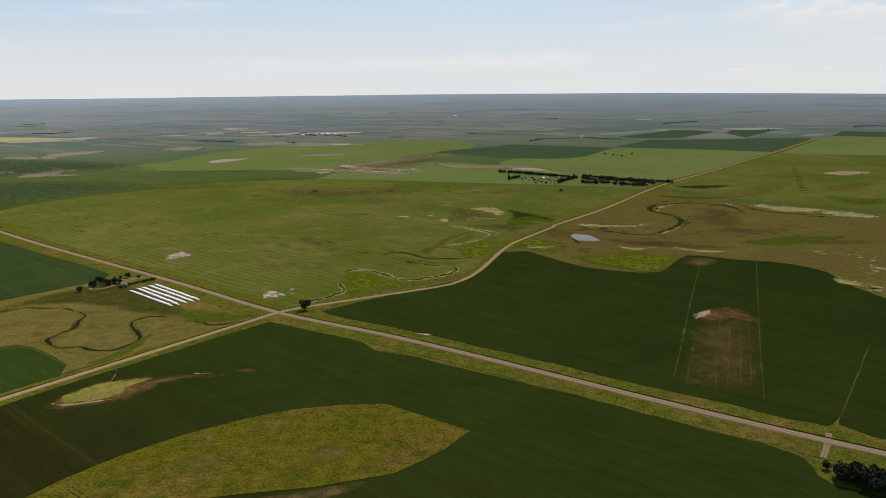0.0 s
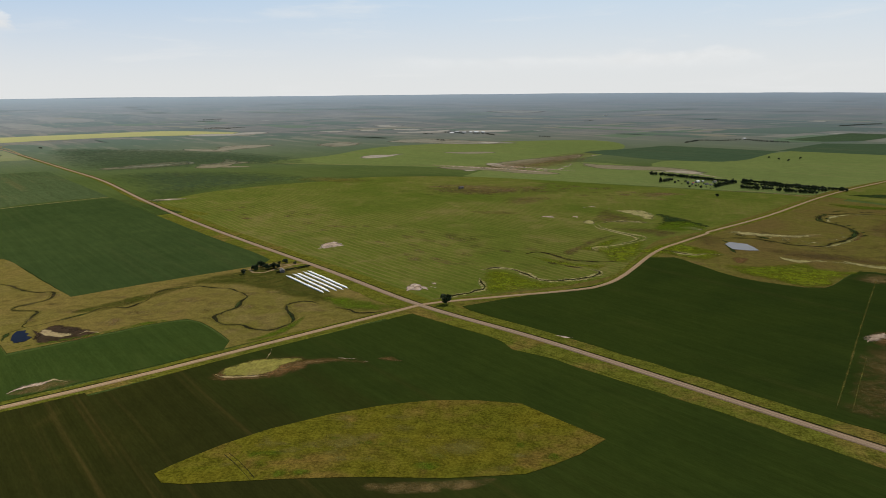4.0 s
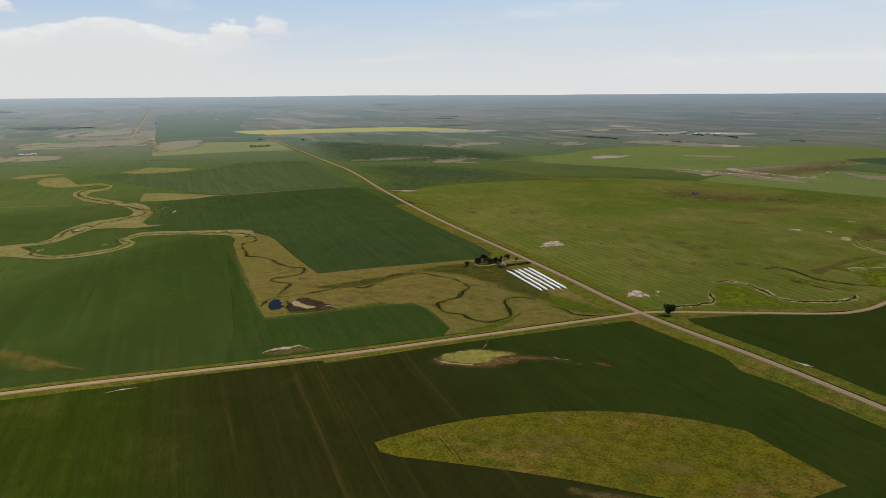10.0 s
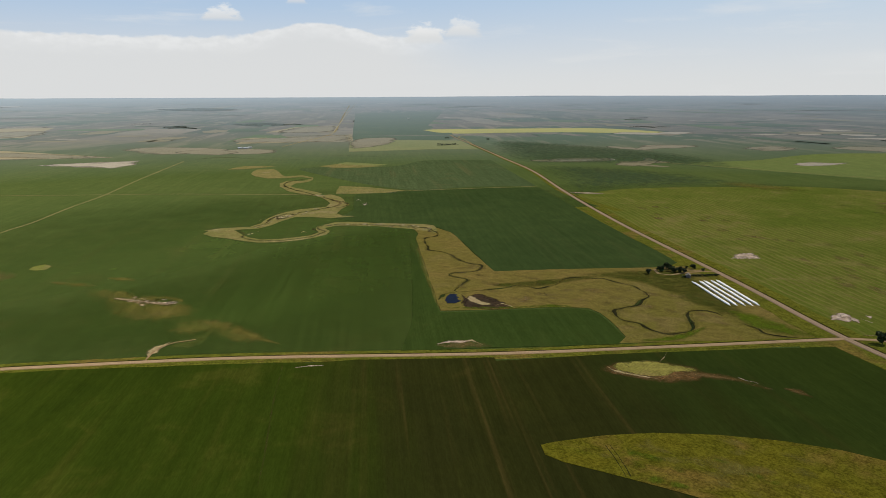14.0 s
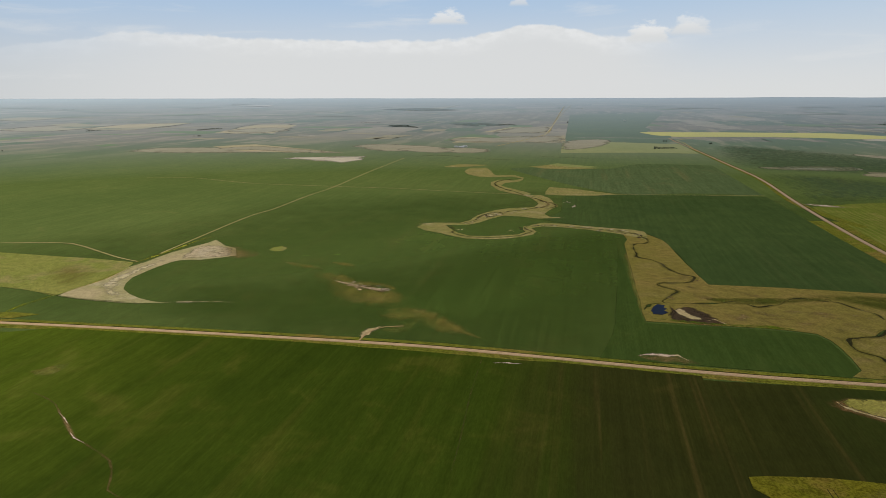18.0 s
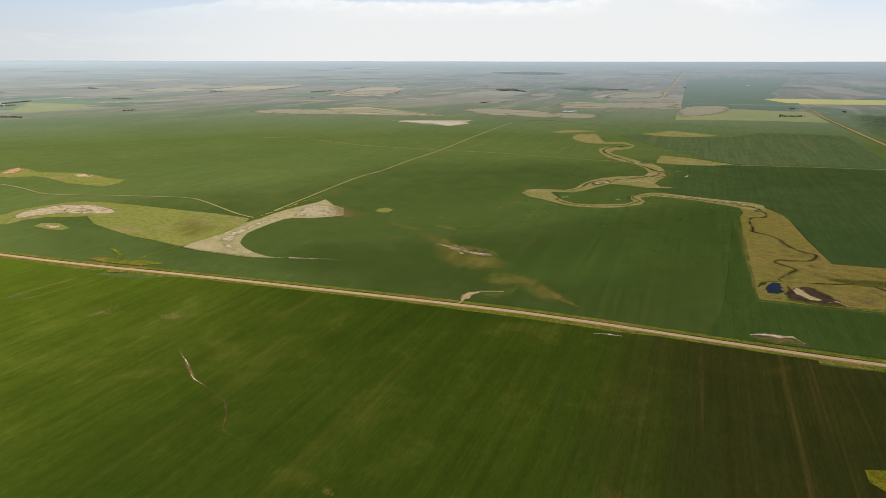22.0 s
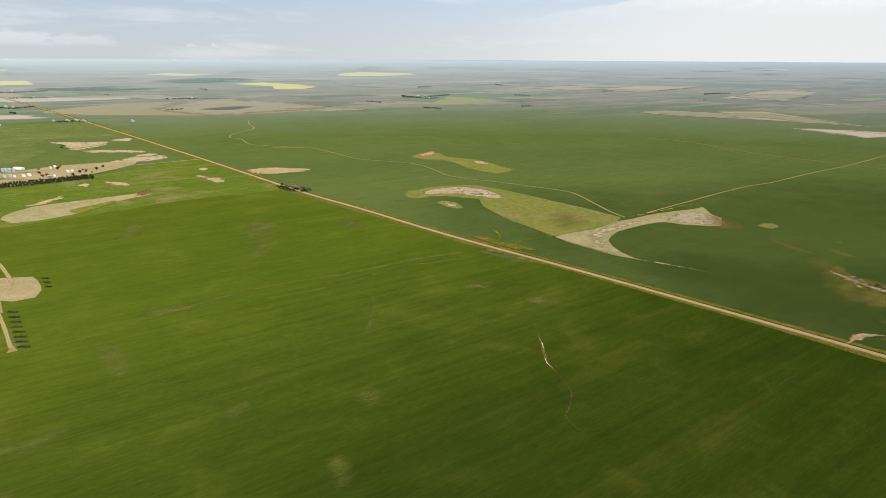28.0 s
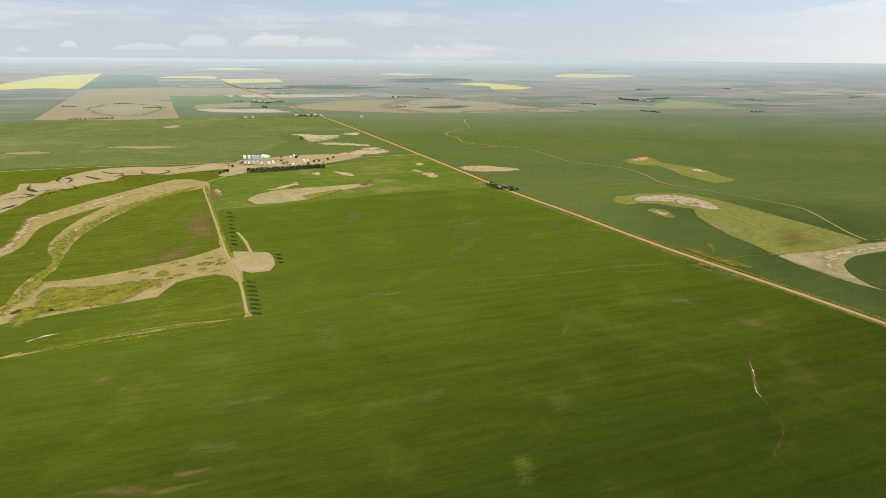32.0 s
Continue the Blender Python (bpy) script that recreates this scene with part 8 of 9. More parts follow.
def make_tree(kind, height, spread, leaves, leaf, mat, label, seed):
    """A tree: tapered trunk with limbs, and a crown of many leaf clumps with gaps."""
    rnd = random.Random(seed)
    tree = new("tree")
    bm = bmesh.new()
    tube(bm, [(0, 0, -0.3, 0.045 * height * 0.8), (0.05 * spread, 0, height * 0.3, 0.03 * height * 0.8), (0, 0.04 * spread, height * 0.75, 0.008 * height)], 7)
    if kind == "broad":
        for k in range(6):
            a, z = k * 1.1 + rnd.random(), height * rnd.uniform(0.25, 0.5)
            dx, dy = math.cos(a) * spread * 0.65, math.sin(a) * spread * 0.65
            tube(bm, [(0, 0, z, 0.012 * height), (dx * 0.5, dy * 0.5, z + height * 0.14, 0.008 * height), (dx, dy, z + height * 0.25, 0.003 * height)], 5)
    part("trunk", bm, BARK, tree)
    bm = bmesh.new()
    lumps = [(rnd.uniform(-0.5, 0.5) * spread, rnd.uniform(-0.5, 0.5) * spread, height * rnd.uniform(0.26, 0.8), spread * rnd.uniform(0.45, 0.7)) for _ in range(9)]
    for _ in range(leaves):
        if kind == "broad":
            cx, cy, cz, r = rnd.choice(lumps)
            v = Vector((rnd.gauss(0, 1), rnd.gauss(0, 1), rnd.gauss(0, 1))).normalized() * r * rnd.uniform(0.55, 1.05)
            c = Vector((cx + v.x, cy + v.y, max(height * 0.12, cz + v.z * height / spread / 3.2)))
        else:
            q = rnd.random() ** 0.7
            a = rnd.uniform(0, 6.283)
            r = spread * (1.02 - q) * rnd.uniform(0.55, 1.05) * (0.85 + 0.3 * math.sin(a * 3 + seed + q * 9))
            c = Vector((math.cos(a) * r, math.sin(a) * r, height * (0.06 + 0.94 * q)))
        u = Vector((rnd.gauss(0, 1), rnd.gauss(0, 1), rnd.gauss(0, 1))).normalized()
        w = u.orthogonal().normalized()
        w = (Matrix.Rotation(rnd.uniform(0, 6.28), 3, u) @ w)
        t = u.cross(w)
        s = leaf * rnd.uniform(0.6, 1.3)
        vs = [bm.verts.new(c + w * s * a + t * s * b + u * s * d) for a, b, d in ((-1, -0.3, 0), (0.1, -0.8, 0.3), (1, 0.2, 0), (0.2, 0.9, -0.2), (-0.7, 0.6, 0.2))]
        bm.faces.new(vs[:3] + vs[3:])
    part("crown", bm, mat, tree)
    return tagged(tree, label, "tree")


PROTO = {
    "lone": make_tree("broad", 10.5, 4.6, 520, 0.75, LEAF, "round dark green tree beside the crossroads", 3),
    "a": make_tree("broad", 9.5, 4.9, 260, 1.05, LEAF, "dark green shelterbelt tree", 5),
    "b": make_tree("broad", 8.0, 4.4, 230, 1.0, LEAF, "dark green shelterbelt tree", 6),
    "c": make_tree("broad", 7.0, 4.0, 200, 0.95, LEAF_LIGHT, "olive green shelterbelt tree", 7),
    "d": make_tree("cone", 10.5, 3.0, 220, 0.85, NEEDLE, "dark evergreen shelterbelt tree", 8),
    "m": make_tree("broad", 8.0, 3.6, 420, 0.6, LEAF, "dark bushy tree beside the paved road", 9),
    "n": make_tree("broad", 9.0, 3.4, 460, 0.6, NEEDLE, "dark bushy tree beside the paved road", 10),
}
USED = set()


def plant(kind, p, size=1.0, group="", label=""):
    m = at_place(p, random.uniform(0, 360), size)
    if kind in USED:
        ob = copy_thing(PROTO[kind], m)
    else:
        ob = PROTO[kind]
        ob.matrix_basis = m
        USED.add(kind)
    return tagged(ob, label, group=group)


def along(points, gap, jitter=1.0):
    """Places every so often along a line of the plan."""
    out = []
    for a, b in zip(points, points[1:]):
        a, b = Vector(a[:2]), Vector(b[:2])
        count = max(1, int((b - a).length / gap))
        for k in range(count):
            p = a.lerp(b, (k + 0.5) / count)
            out.append((p.x + random.uniform(-jitter, jitter), p.y + random.uniform(-jitter, jitter)))
    return out


def tree_row(points, gap, kinds, group, size=1.0, jitter=1.5, skip=0.08):
    for p in along(points, gap, jitter):
        if random.random() > skip:
            plant(random.choice(kinds), p, size * random.uniform(0.8, 1.15), group)


plant("lone", [(-117, 561)][0])
for k, p in enumerate([(182.1, 299.6), (183.8, 292.6), (182.7, 287.8), (187.2, 292.5), (185.8, 286.8), (189.7, 290.5), (188.5, 285.8), (192.8, 290.0), (191.0, 284.3), (195.9, 289.4), (193.5, 282.9), (198.4, 287.9), (196.3, 281.9), (200.6, 286.4), (198.7, 280.9), (188.6, 281.2), (192.1, 279.3), (194.5, 277.4), (186.6, 290.1), (190.4, 287.6), (194.7, 286.1), (198.0, 285.1), (183.0, 290.2)]):
    plant("n" if k % 3 else "m", p, random.uniform(0.75, 1.1) if k else 0.6, "dark trees beside the paved road", "dark bushy tree in a dense clump" if k else "small dark tree apart from a clump")
for p in along([(225.0, 266.0), (300.0, 240.0), (380.0, 230.0)], 7, 4):
    plant("n", p, random.uniform(0.8, 1.1), "dark trees beside the paved road", "dark bushy tree in a dense clump")

# shelterbelts of the farmstead beyond the creek
BELT = "shelterbelt trees"
for line in ([(129, 1572), (185, 1533), (250, 1473), (282, 1440)], [(297, 1468), (346, 1424), (393, 1382), (452, 1349)], [(289, 1430), (315, 1399)], [(276, 1375), (304, 1347)], [(319, 1408), (369, 1375), (413, 1336)], [(312, 1363), (345, 1326), (391, 1305)]):
    tree_row(line, 5.4, "aab", BELT, 0.86, 0.9, 0.02)
for line in ([(137, 1436), (165, 1472)], [(231, 1371), (250, 1405), (276, 1441)]):
    tree_row(line, 5.2, "abd", BELT, 0.9, 1.2, 0.0)
for p in [(166, 1433), (175, 1451), (178, 1422), (188, 1412), (194, 1402), (199, 1383), (205, 1365), (216, 1372), (221, 1355), (234, 1380), (188, 1450), (219, 1427), (185, 1367), (206, 1400)]:
    plant(random.choice("abc"), p, 0.6, BELT)
for p in [(216, 1251), (482, 1958), (496, 1921), (542, 1986), (467, 1997)]:
    plant("b", p, 0.8, "scattered field trees", "lone dark tree in open grass")

# trees of the small farmstead by the grain bags
for k, p in zip("aabbabbcbcbbc", [(-336, 645), (-335, 657), (-329, 651), (-324, 651), (-321, 655), (-316, 654), (-342, 665), (-324, 674), (-318, 676), (-307, 676), (-341, 626), (-339, 646), (-333, 663)]):
    plant(k, p, (0.5 if p[0] < -390 else 0.78), "farmstead trees", "dark tree in an old farmyard")
for p in along([(-309, 635), (-307, 642), (-300, 651), (-286, 668)], 2.2, 0.5):
    plant("b", p, 0.36, "farmstead hedge", "low dark shrub in a hedge row")

# clump round the ruin by the gravel road, and the farm's windbreak
for line in ([(-898, -433), (-884, -410), (-879, -390), (-890, -380)], [(-911, -439), (-899, -421), (-892, -405), (-889, -390), (-898, -383)], [(-921, -441), (-916, -429), (-902, -416)], [(-904, -401), (-903, -393), (-902, -385)]):
    for p in along(line, 3.6, 2.0):
        plant(random.choice("ccb"), p, random.uniform(0.4, 0.6), "clump of trees by the road", "olive bushy tree in a roadside clump")
BELT_ROWS = ([(-800, -807), (-849, -771), (-908, -737)], [(-807, -816), (-856, -779), (-914, -744)], [(-815, -825), (-863, -787), (-920, -752)], [(-821, -832), (-869, -794), (-925, -758)])
for p in [(-839, -890), (-833, -875), (-926, -852), (-902, -825), (-925, -790), (-951, -799), (-976, -813), (-962, -796), (-955, -780), (-986, -796), (-1009, -801), (-875, -894), (-776, -843), (-788, -846), (-794, -846), (-973, -858)]:
    plant(random.choice("abc"), p, 0.6, "farmyard trees", "dark green farmyard tree among sheds")

# the windbreak: stems and leaf clumps of a dense belt
rnd = random.Random(77)
stems, leaves = bmesh.new(), bmesh.new()
for line in BELT_ROWS:
    for p in along(line, 3.6, 1.2):
        v, s = spot(p)
        h = rnd.uniform(3.6, 5.6)
        tube(stems, [(v.x, v.y, v.z - 0.3, 0.14), (v.x, v.y, v.z + h * 0.6, 0.06)], 5)
        for _ in range(70):
            d = Vector((rnd.gauss(0, 1), rnd.gauss(0, 1), rnd.gauss(0, 1))).normalized() * rnd.uniform(0.5, 1.0)
            c = v + Vector((d.x * 1.9, d.y * 1.9, h * 0.56 + d.z * h * 0.44))
            w, t = d.orthogonal().normalized(), d.cross(d.orthogonal()).normalized()
            q = rnd.uniform(0.35, 0.65)
            leaves.faces.new([leaves.verts.new(c + w * q * a + t * q * b) for a, b in ((-1, -0.4), (0.3, -0.9), (1, 0.3), (-0.2, 1))])
belt = new("windbreak")
part("stems", stems, BARK, belt)
part("leaves", leaves, LEAF_BELT, belt)
tagged(belt, "dense dark green windbreak of young trees below the farmstead", "trees", kind="stuff")

# far trees in rows and clumps
FAR_PLACES = []
for line in (
    [(324, 2568), (386, 2683), (449, 2671), (535, 2722)], [(556, 2753), (594, 2643), (668, 2597)], [(1198, 3788), (1312, 3899), (1460, 4007)], [(1896, 3232), (2021, 3309), (2055, 3244)], [(-674, 3203), (-599, 3144), (-552, 3092)], [(-513, 3084), (-449, 3071), (-407, 2983)],
    [(-1850, 1790), (-1821, 1819), (-1810, 1844)], [(-2716, 4502), (-2627, 4509), (-2561, 4514)], [(-2065, 3479), (-2000, 3554), (-1916, 3498)], [(-1814, 1751), (-1802, 1796), (-1796, 1838)], [(-3894, 1659), (-3963, 1767), (-3751, 1763)], [(-3855, 2377), (-3870, 2466), (-3751, 2449)],
    [(-3281, -913), (-3231, -840), (-3182, -756), (-3223, -730)], [(-4440, -1131), (-4522, -1101), (-4519, -1060)], [(-5075, -720), (-4965, -649)], [(-4025, 564), (-4168, 668), (-4165, 719)], [(-4026, 1692), (-4094, 1826), (-4017, 1827)],
    [(-3382, -942), (-3278, -846), (-3375, -792), (-3537, -736)], [(-1232, -1941), (-1259, -1902), (-1328, -1870)], [(-1543, -2461), (-1574, -2418)], [(-2135, -2109), (-2115, -2012), (-2238, -2034)], [(-1961, -1881), (-1926, -1825)], [(-2122, -2191), (-2143, -2164)], [(-3052, -3052), (-3068, -2913), (-3288, -2893)],
    [(-2804, -1866), (-2848, -1808), (-2847, -1729)], [(-1695, -1485), (-1720, -1449), (-1738, -1423)], [(-2632, -2520), (-2726, -2400)], [(-2832, 4765), (-2766, 4921)], [(-1890, 3609), (-2057, 3545)],
):
    FAR_PLACES += along(line, 5.5, 4.0)
crowns = bmesh.new()
rnd = random.Random(12)
for k in range(30):
    r, a = 2600.0 / (1 - 0.8 * rnd.random()), radians(rnd.uniform(-45, 160))
    mid = Vector((-math.sin(a) * r, math.cos(a) * r))
    way = Vector((math.cos(radians(51)), math.sin(radians(51)))) if k % 2 else Vector((-math.sin(radians(51)), math.cos(radians(51))))
    FAR_PLACES += along([mid, mid + way * rnd.uniform(30, 160) * (r / 4000)], 9.0 * (r / 4000), 6.0)
for p in FAR_PLACES:
    v, s = spot(p)
    h = rnd.uniform(4.0, 6.8) * s
    tube(crowns, [(v.x, v.y, v.z - 0.5, 0.3 * s), (v.x, v.y, v.z + h * 0.5, 0.15 * s)], 4, False)
    for _ in range(26):
        d = Vector((rnd.gauss(0, 1), rnd.gauss(0, 1), rnd.gauss(0, 1))).normalized() * rnd.uniform(0.5, 1.0)
        c = v + Vector((d.x * h * 0.48, d.y * h * 0.48, h * 0.55 + d.z * h * 0.42))
        w, t = d.orthogonal().normalized(), d.cross(d.orthogonal()).normalized()
        q = h * 0.2
        crowns.faces.new([crowns.verts.new(c + w * q * a + t * q * b) for a, b in ((-1, -0.4), (0.3, -0.9), (1, 0.3), (-0.2, 1))])
me = bpy.data.meshes.new("far_trees")
crowns.to_mesh(me)
crowns.free()
me.materials.append(LEAF_FAR)
tagged(new("far_trees", me), "rows and clumps of dark trees round far farms", "trees", kind="stuff")


def box_bm(x0, x1, y0, y1, z0, z1, bevel=0.0):
    bm = bmesh.new()
    bmesh.ops.create_cube(bm, size=1)
    for v in bm.verts:
        v.co = Vector((x0 if v.co.x < 0 else x1, y0 if v.co.y < 0 else y1, z0 if v.co.z < 0 else z1))
    if bevel:
        bmesh.ops.bevel(bm, geom=bm.edges[:], offset=bevel, segments=1, affect="EDGES")
    return bm


def building(name, p, turn, length, width, wall, rise, wall_mat, roof_mat, label, windows=2, doors=1, size=1.0):
    """A gabled building: walls with gable ends, an overhanging roof of real thickness, doors and windows."""
    thing = new(name)
    x, y = length / 2, width / 2
    bm = bmesh.new()
    ring = [(-y, -0.4), (y, -0.4), (y, wall), (0, wall + rise), (-y, wall)]
    a = [bm.verts.new((-x, q, z)) for q, z in ring]
    b = [bm.verts.new((x, q, z)) for q, z in ring]
    bm.faces.new(a[::-1]), bm.faces.new(b)
    for k in range(5):
        bm.faces.new((a[k], a[(k + 1) % 5], b[(k + 1) % 5], b[k]))
    part("wall", bm, wall_mat, thing)
    for side in (-1, 1):
        bm = bmesh.new()
        n0, over = 0.18, 0.35
        slope = rise / y
        prof = [(0, wall + rise + 0.03), (side * (y + over), wall - slope * over + 0.03), (side * (y + over), wall - slope * over + 0.03 + n0), (0, wall + rise + 0.03 + n0)]
        a = [bm.verts.new((-x - over, q, z)) for q, z in prof]
        b = [bm.verts.new((x + over, q, z)) for q, z in prof]
        bm.faces.new(a), bm.faces.new(b[::-1])
        for k in range(4):
            bm.faces.new((a[k], b[k], b[(k + 1) % 4], a[(k + 1) % 4]))
        bmesh.ops.recalc_face_normals(bm, faces=bm.faces[:])
        part("roof", bm, roof_mat, thing)
    for side in (-1, 1):
        for k in range(windows):
            cx = -x + length * (k + 0.7) / (windows + 0.6)
            pane = part("window", box_bm(cx - 0.5, cx + 0.5, side * y - 0.06, side * y + 0.06, 1.0, 2.0), GLASS_DARK, thing)
            part("frame", box_bm(cx - 0.6, cx + 0.6, side * y - 0.03, side * y + 0.03, 0.9, 2.1), WHITE_WALL, pane)
    for k in range(doors):
        part("door", box_bm(-x - 0.07, -x + 0.07, -min(1.6, y * 0.5), min(1.6, y * 0.5), 0.05, min(wall * 0.85, 3.6)), GREY_WOOD, thing)
    thing.matrix_basis = at_place(p, turn, size)
    return tagged(thing, label, "building")


def grain_bin(p, radius, height, mat, label, group="grain bins"):
    """A round bin: ribbed wall rings, conical roof, cap and hatch."""
    thing = new("grain_bin")
    bm = bmesh.new()
    rings = []
    count = 14
    for k in range(count + 1):
        rings.append((0, 0, -0.3 + (height + 0.3) * k / count, radius + (0.05 if k % 2 else 0)))
    tube(bm, rings, 20)
    part("wall", bm, mat, thing)
    bm = bmesh.new()
    tube(bm, [(0, 0, height, radius + 0.15), (0, 0, height + 0.08, radius + 0.15), (0, 0, height + radius * 0.5, 0.5)], 20)
    roof = part("roof", bm, mat, thing)
    bm = bmesh.new()
    tube(bm, [(0, 0, height + radius * 0.5 - 0.1, 0.5), (0, 0, height + radius * 0.5 + 0.35, 0.45)], 10)
    part("cap", bm, TIN, roof)
    part("hatch", box_bm(-0.5, 0.5, -radius - 0.1, -radius + 0.1, 0.3, 2.2), GREY_WOOD, thing)
    thing.matrix_basis = at_place(p, random.uniform(0, 360))
    return tagged(thing, label, "grain bin", group)


def quonset(p, turn, length, radius, mat, label):
    """A round-topped shed of bent sheet with ribbed skin and plank ends."""
    thing = new("machine_shed")
    bm = bmesh.new()
    loops = []
    steps = 22
    for i in range(steps + 1):
        r = radius + (0.12 if i % 2 else 0)
        x = -length / 2 + length * i / steps
        loops.append([bm.verts.new((x, -r * math.cos(math.pi * k / 14), r * math.sin(math.pi * k / 14) * 0.9)) for k in range(15)])
    for a, b in zip(loops, loops[1:]):
        for k in range(14):
            bm.faces.new((a[k], b[k], b[k + 1], a[k + 1]))
    part("roof", bm, mat, thing)
    for x in (-length / 2 + 0.3, length / 2 - 0.3):
        bm = bmesh.new()
        for s in (-0.08, 0.08):
            bm.faces.new([bm.verts.new((x + s, -radius * math.cos(math.pi * k / 14), radius * math.sin(math.pi * k / 14) * 0.9)) for k in range(15)])
        wall = part("end_wall", bm, WHITE_WALL, thing)
        part("door", box_bm(x - 0.14, x + 0.14, -radius * 0.4, radius * 0.4, 0.0, radius * 0.6), TIN, wall)
    thing.matrix_basis = at_place(p, turn)
    return tagged(thing, label, "shed")


def grain_bag(a, b, seed):
    """A long white bag of stored grain: a slumped tube with folds, gathered at both ends."""
    rnd = random.Random(seed)
    a, b = Vector(a[:2]), Vector(b[:2])
    length = (b - a).length
    thing = new("grain_bag")
    bm = bmesh.new()
    loops, steps = [], 64
    for i in range(steps + 1):
        x = length * i / steps
        end = min(1.0, (min(i, steps - i) / 3.0) ** 0.5) if min(i, steps - i) < 3 else 1.0
        w = (1.3 + 0.06 * rnd.uniform(-1, 1)) * max(0.25, end)
        h = (0.95 + 0.06 * rnd.uniform(-1, 1)) * max(0.16, end)
        sway = 0.15 * math.sin(x * 0.11 + seed)
        loop = []
        for k in range(13):
            t = math.pi * k / 12
            c, s = math.cos(t), math.sin(t)
            loop.append(bm.verts.new((x, sway + w * math.copysign(abs(c) ** 0.8, c), h * s ** 0.75 if s > 0 else 0)))
        loops.append(loop)
    for p, q in zip(loops, loops[1:]):
        for k in range(12):
            bm.faces.new((p[k], q[k], q[k + 1], p[k + 1]))
    bm.faces.new(loops[0]), bm.faces.new(loops[-1][::-1])
    bmesh.ops.recalc_face_normals(bm, faces=bm.faces[:])
    for f in bm.faces:
        f.smooth = True
    part("bag", bm, WHITE_PLASTIC, thing)
    for x0, x1 in ((-1.6, 0.1), (length - 0.1, length + 1.6)):
        part("tail", box_bm(x0, x1, -0.5, 0.5, 0.02, 0.3, 0.08), WHITE_PLASTIC, thing, "gathered plastic tail")
    thing.matrix_basis = Matrix.Translation((a.x, a.y, 0.55)) @ Matrix.Rotation(math.atan2((b - a).y, (b - a).x), 4, "Z")
    return tagged(thing, "long white plastic grain bag lying on grass", "grain bag", "row of grain bags")


STARTS = [(-294, 627), (-290, 634), (-287, 638), (-283, 644), (-280, 649)]
ENDS = [(-236, 577), (-232, 581), (-227, 586), (-222, 590), (-219, 595)]
for k, (a, b) in enumerate(zip(STARTS, ENDS)):
    grain_bag(a, b, k)

GRID = 51.0
# by the bags: an old shed; in the hay: a dark shed; in the roadside clump: a ruin
building("old_shed", [(-306, 642)][0], GRID + 70, 6.5, 4.5, 2.2, 1.5, GREY_WOOD, GREY_WOOD, "weathered grey shed with a pale roof beside a hedge", 1)
building("hay_shed", [(-239, 1296)][0], GRID, 9, 5, 3.0, 1.2, GREY_WOOD, DARK_ROOF, "dark weathered shed alone in a hay field", 1)
building("old_house", [(-905, -409)][0], GRID, 6, 5, 3.0, 2.2, GREY_WOOD, GREY_WOOD, "grey abandoned house among roadside trees", 1)

# farmstead beyond the creek
for p, l, w, h, roof, label in zip([(210, 1447), (221, 1456), (223, 1417), (198, 1420), (244, 1454), (191, 1440), (230, 1407)], (16, 9, 12, 8, 14, 8, 9), (10, 7, 8, 6, 8, 6, 6), (3.5, 3, 3, 3, 3.5, 2.6, 2.6), (TIN, GREY_WALL, DARK_ROOF, RED_PAINT, GREY_WOOD, DARK_ROOF, GREY_WOOD), ("tin-roofed farmhouse inside a shelterbelt", "small pale farm shed inside a shelterbelt", "dark-roofed farm shed inside a shelterbelt", "red-roofed farm shed inside a shelterbelt", "weathered barn inside a shelterbelt", "small dark shed inside a shelterbelt", "small weathered shed inside a shelterbelt")):
    building("farm_building", p, GRID, l * 0.6, w * 0.6, h * 0.75, 1.3, GREY_WALL, roof, label)

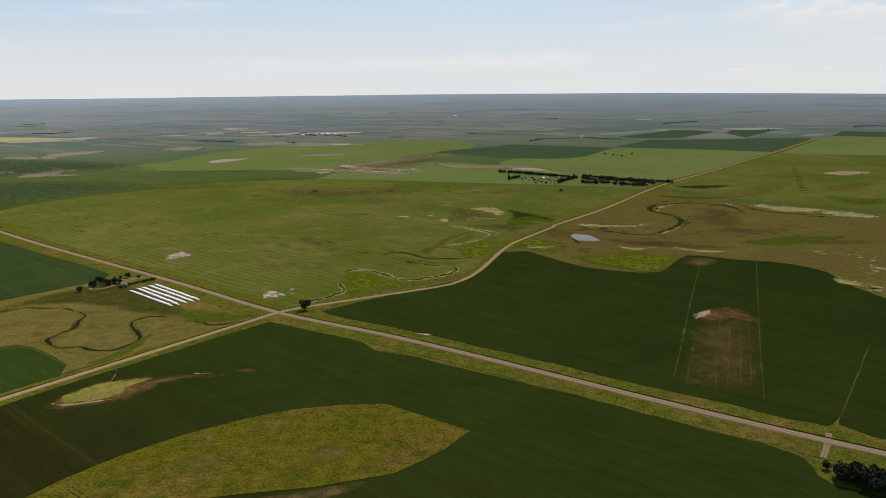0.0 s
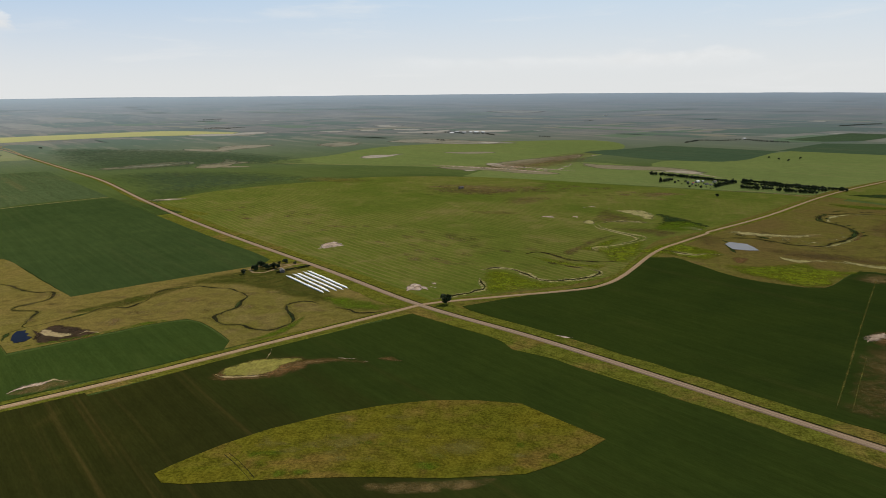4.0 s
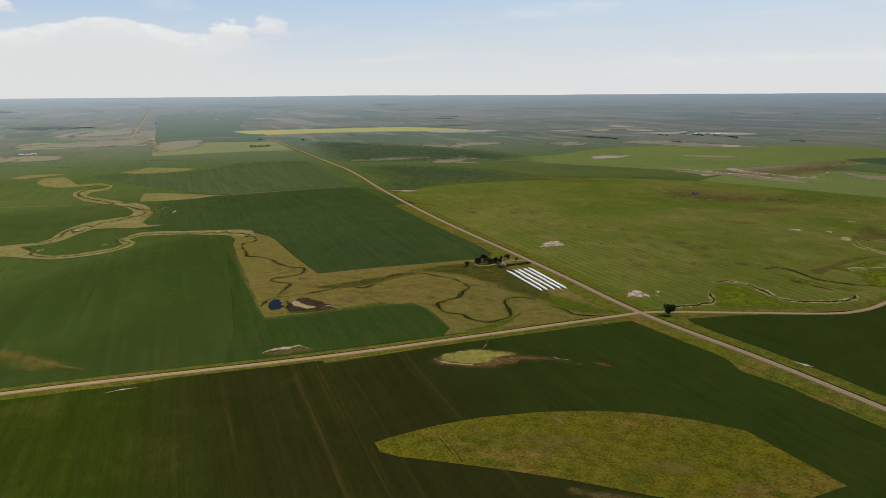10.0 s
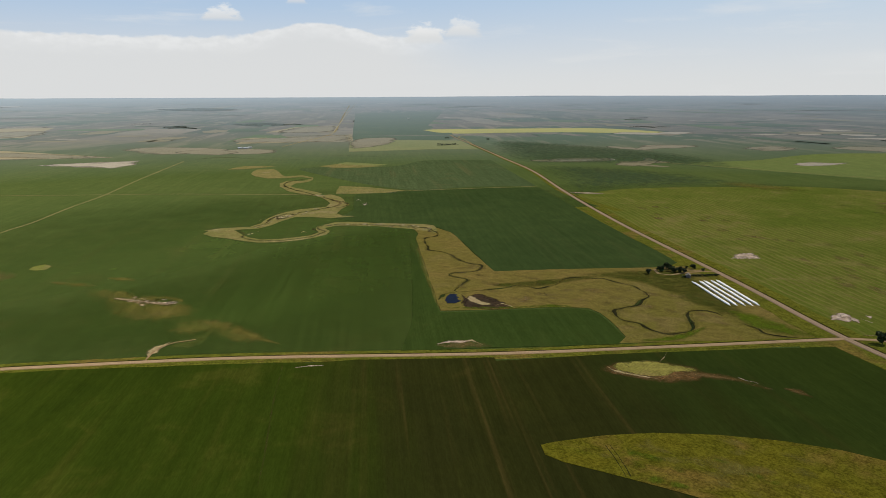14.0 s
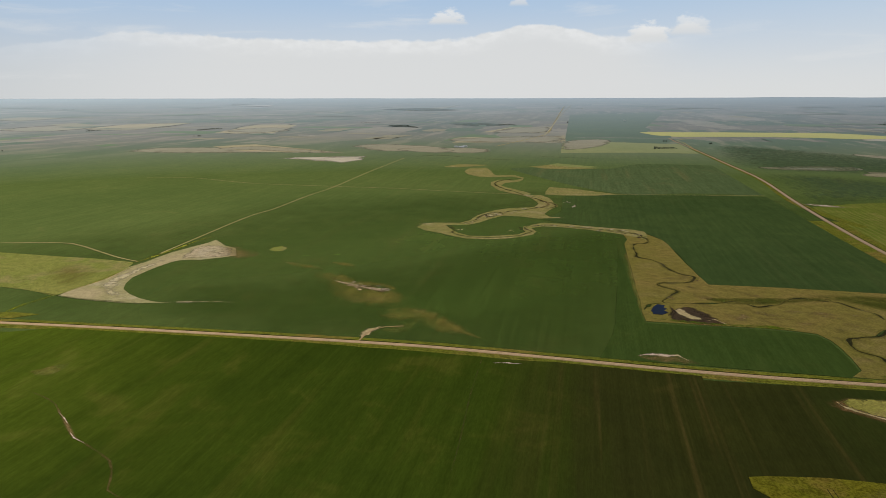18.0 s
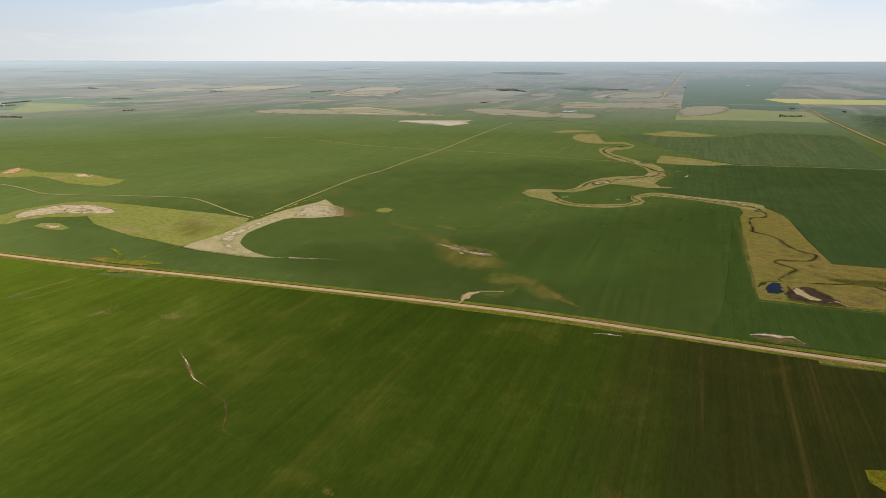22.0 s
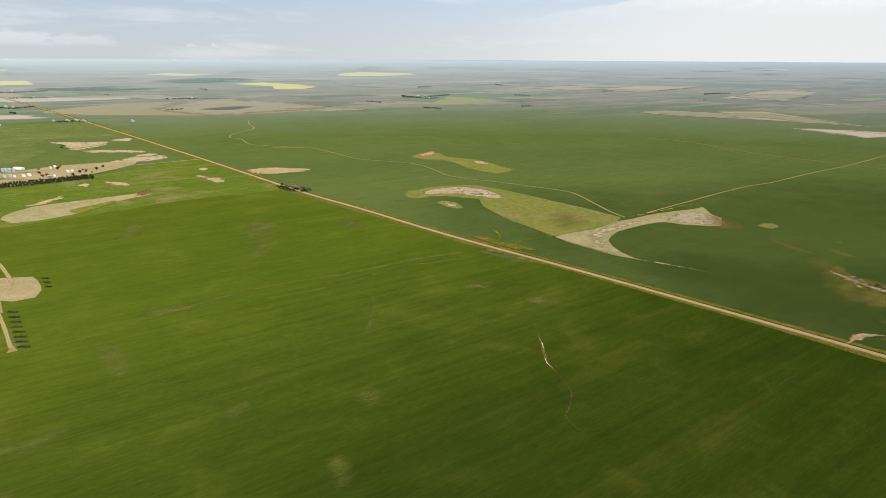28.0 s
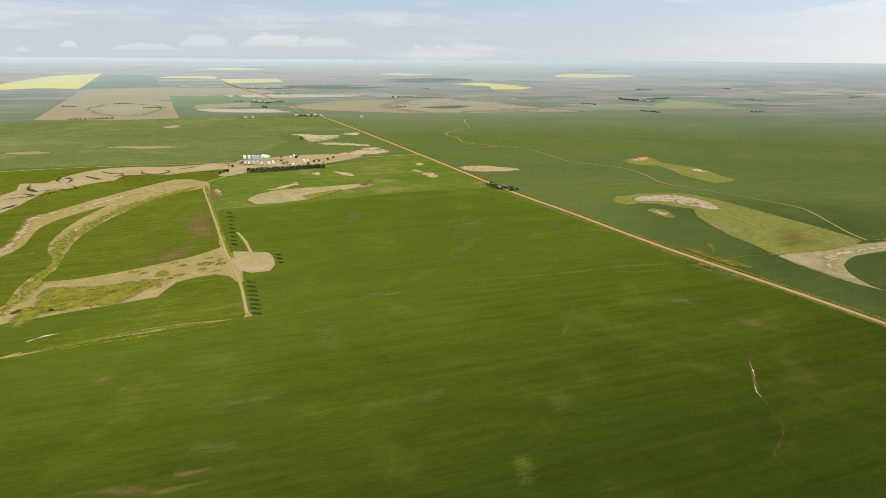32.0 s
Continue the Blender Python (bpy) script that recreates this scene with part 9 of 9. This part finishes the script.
# the large farm by the meandering creek
for p, r, h, mat, label in zip([(-923, -937), (-927, -930), (-931, -925), (-933, -921), (-936, -917), (-939, -912)], (3.2, 3.2, 3, 3, 3, 3), (7, 7, 6.5, 6.5, 6.5, 6.5), (WHITE_WALL, WHITE_WALL, TIN, BLUE_TIN, BLUE_TIN, TIN), ("white grain bin", "white grain bin", "galvanised steel grain bin", "pale blue grain bin", "pale blue grain bin", "galvanised steel grain bin")):
    grain_bin(p, r * 0.8, h * 0.7, mat, label + " in a farmyard row")
quonset([(-954, -916)][0], GRID + 40, 15, 5.2, WHITE_ROOF, "large white round-roofed machine shed")
for p, l, w, h, wallm, roof, label in zip(
    [(-882, -896), (-881, -885), (-885, -878), (-894, -876), (-892, -866), (-908, -854), (-914, -857), (-916, -829), (-979, -877), (-994, -882), (-998, -876), (-903, -813), (-911, -811), (-953, -822), (-964, -887), (-899, -856), (-962, -822), (-868, -892)],
    (14, 10, 12, 12, 8, 16, 10, 16, 8, 10, 8, 12, 8, 18, 12, 14, 10, 9), (8, 6, 8, 8, 6, 9, 7, 8, 6, 7, 6, 8, 6, 8, 7, 8, 7, 6), (3, 3, 4, 4, 3, 4, 3, 3.5, 3, 3, 3, 3.2, 3, 3, 3, 3.5, 3, 3),
    (WHITE_WALL, WHITE_WALL, TIN, TIN, WHITE_WALL, WHITE_WALL, RED_PAINT, RED_PAINT, WHITE_WALL, WHITE_WALL, RED_PAINT, GREY_WOOD, WHITE_WALL, WHITE_WALL, GREY_WOOD, WHITE_WALL, WHITE_WALL, GREY_WOOD),
    (TIN, WHITE_ROOF, BLUE_TIN, TIN, WHITE_ROOF, WHITE_ROOF, RED_PAINT, RED_PAINT, WHITE_ROOF, WHITE_ROOF, RED_PAINT, TIN, WHITE_ROOF, WHITE_ROOF, DARK_ROOF, WHITE_ROOF, TIN, DARK_ROOF),
    ("tin-roofed farm shed", "white farm shed", "blue-roofed machine shed", "tin machine shed", "small white shed", "white barn in the farmyard", "small red shed", "red-roofed barn", "white farmhouse", "white farmhouse wing", "small red shed", "grey wooden shed with tin roof", "small white shed", "long white barn", "dark-roofed shed", "white shed", "tin-roofed house", "dark small shed"),
):
    building("farm_building", p, GRID, l * 0.55, w * 0.55, h * 0.7, 1.2, wallm, roof, label + " of a large farmstead")

# far farms
for p, l, label in zip(
    [(-607, 3189), (-572, 3181), (-548, 3220), (-521, 3214), (-489, 3207), (559, 2788), (106, 5513), (2935, 6502), (1482, 3180), (-2228, 1199), (-2211, 1212), (-2223, 1234), (-4123, 3670), (-621, 3137), (-3273, -807), (-3226, -766), (-1729, -1515), (-1749, -1486), (-1762, -1467), (-1755, -1437), (-2815, -1851), (-2916, -1803), (-2227, -2183), (-2212, -2136), (-2197, -2090), (-1575, -1583), (-1587, -1565), (-2658, -2488), (-2734, -2483), (-3256, -3194), (-3242, -3077), (-1792, -1306), (-3383, -860), (-3359, -814)],
    (30, 34, 26, 40, 30, 24, 60, 50, 40, 24, 30, 24, 30, 40, 30, 24, 26, 30, 26, 20, 30, 30, 30, 30, 26, 16, 26, 30, 30, 40, 40, 20, 30, 30),
    ("white farm building far across the plain",) * 34,
):
    building("farm_building", p, GRID, l * 0.6, 9, 3, 2.0, GREY_WALL, TIN, label, 0)


def shrub_row(a, b, seed):
    """A short row of young shrubs: stems and leaf clumps."""
    rnd = random.Random(seed)
    thing = new("shrub_row")
    a, b = Vector(a[:2]), Vector(b[:2])
    stems, leaves = bmesh.new(), bmesh.new()
    for k in range(6):
        p = a.lerp(b, (k + 0.5) / 6)
        tube(stems, [(p.x - a.x, p.y - a.y, 0, 0.07), (p.x - a.x, p.y - a.y, 1.3, 0.03)], 4)
        for _ in range(16):
            c = Vector((p.x - a.x + rnd.gauss(0, 0.5), p.y - a.y + rnd.gauss(0, 0.5), rnd.uniform(0.2, 1.3)))
            u = Vector((rnd.gauss(0, 1), rnd.gauss(0, 1), rnd.gauss(0, 1))).normalized()
            w = u.orthogonal().normalized() * 0.3
            t = u.cross(w)
            leaves.faces.new([leaves.verts.new(c + w * x + t * y) for x, y in ((-1, -0.4), (0.3, -0.9), (1, 0.3), (-0.2, 1))])
    part("stems", stems, BARK, thing)
    part("leaves", leaves, LEAF, thing)
    thing.matrix_basis = Matrix.Translation((a.x, a.y, 0.3))
    return tagged(thing, "short dark row of young shelter shrubs", "shrub", "shelter shrub rows")


ROWS_A = [(-573, -616), (-558, -600), (-544, -584), (-530, -569), (-518, -555), (-505, -542), (-494, -529), (-482, -516), (-472, -504), (-393, -406), (-384.4, -397.0), (-376.6, -388.1), (-368.9, -379.9), (-361.5, -371.9), (-354.3, -364.3), (-347.7, -356.6), (-341.0, -349.6), (-466, -442), (-457, -432), (-448, -422)]
ROWS_B = [(-573, -610), (-559, -593), (-545, -577), (-531, -563), (-519, -549), (-507, -535), (-495, -522), (-484, -509), (-473, -497), (-393.9, -398.2), (-385.8, -389.1), (-378.0, -380.4), (-370.5, -372.0), (-363.3, -363.9), (-356.4, -356.1), (-349.7, -348.6), (-343.2, -341.3), (-467, -436), (-458, -426), (-449, -417)]
for k, (a, b) in enumerate(zip(ROWS_A, ROWS_B)):
    shrub_row(a, b, k)
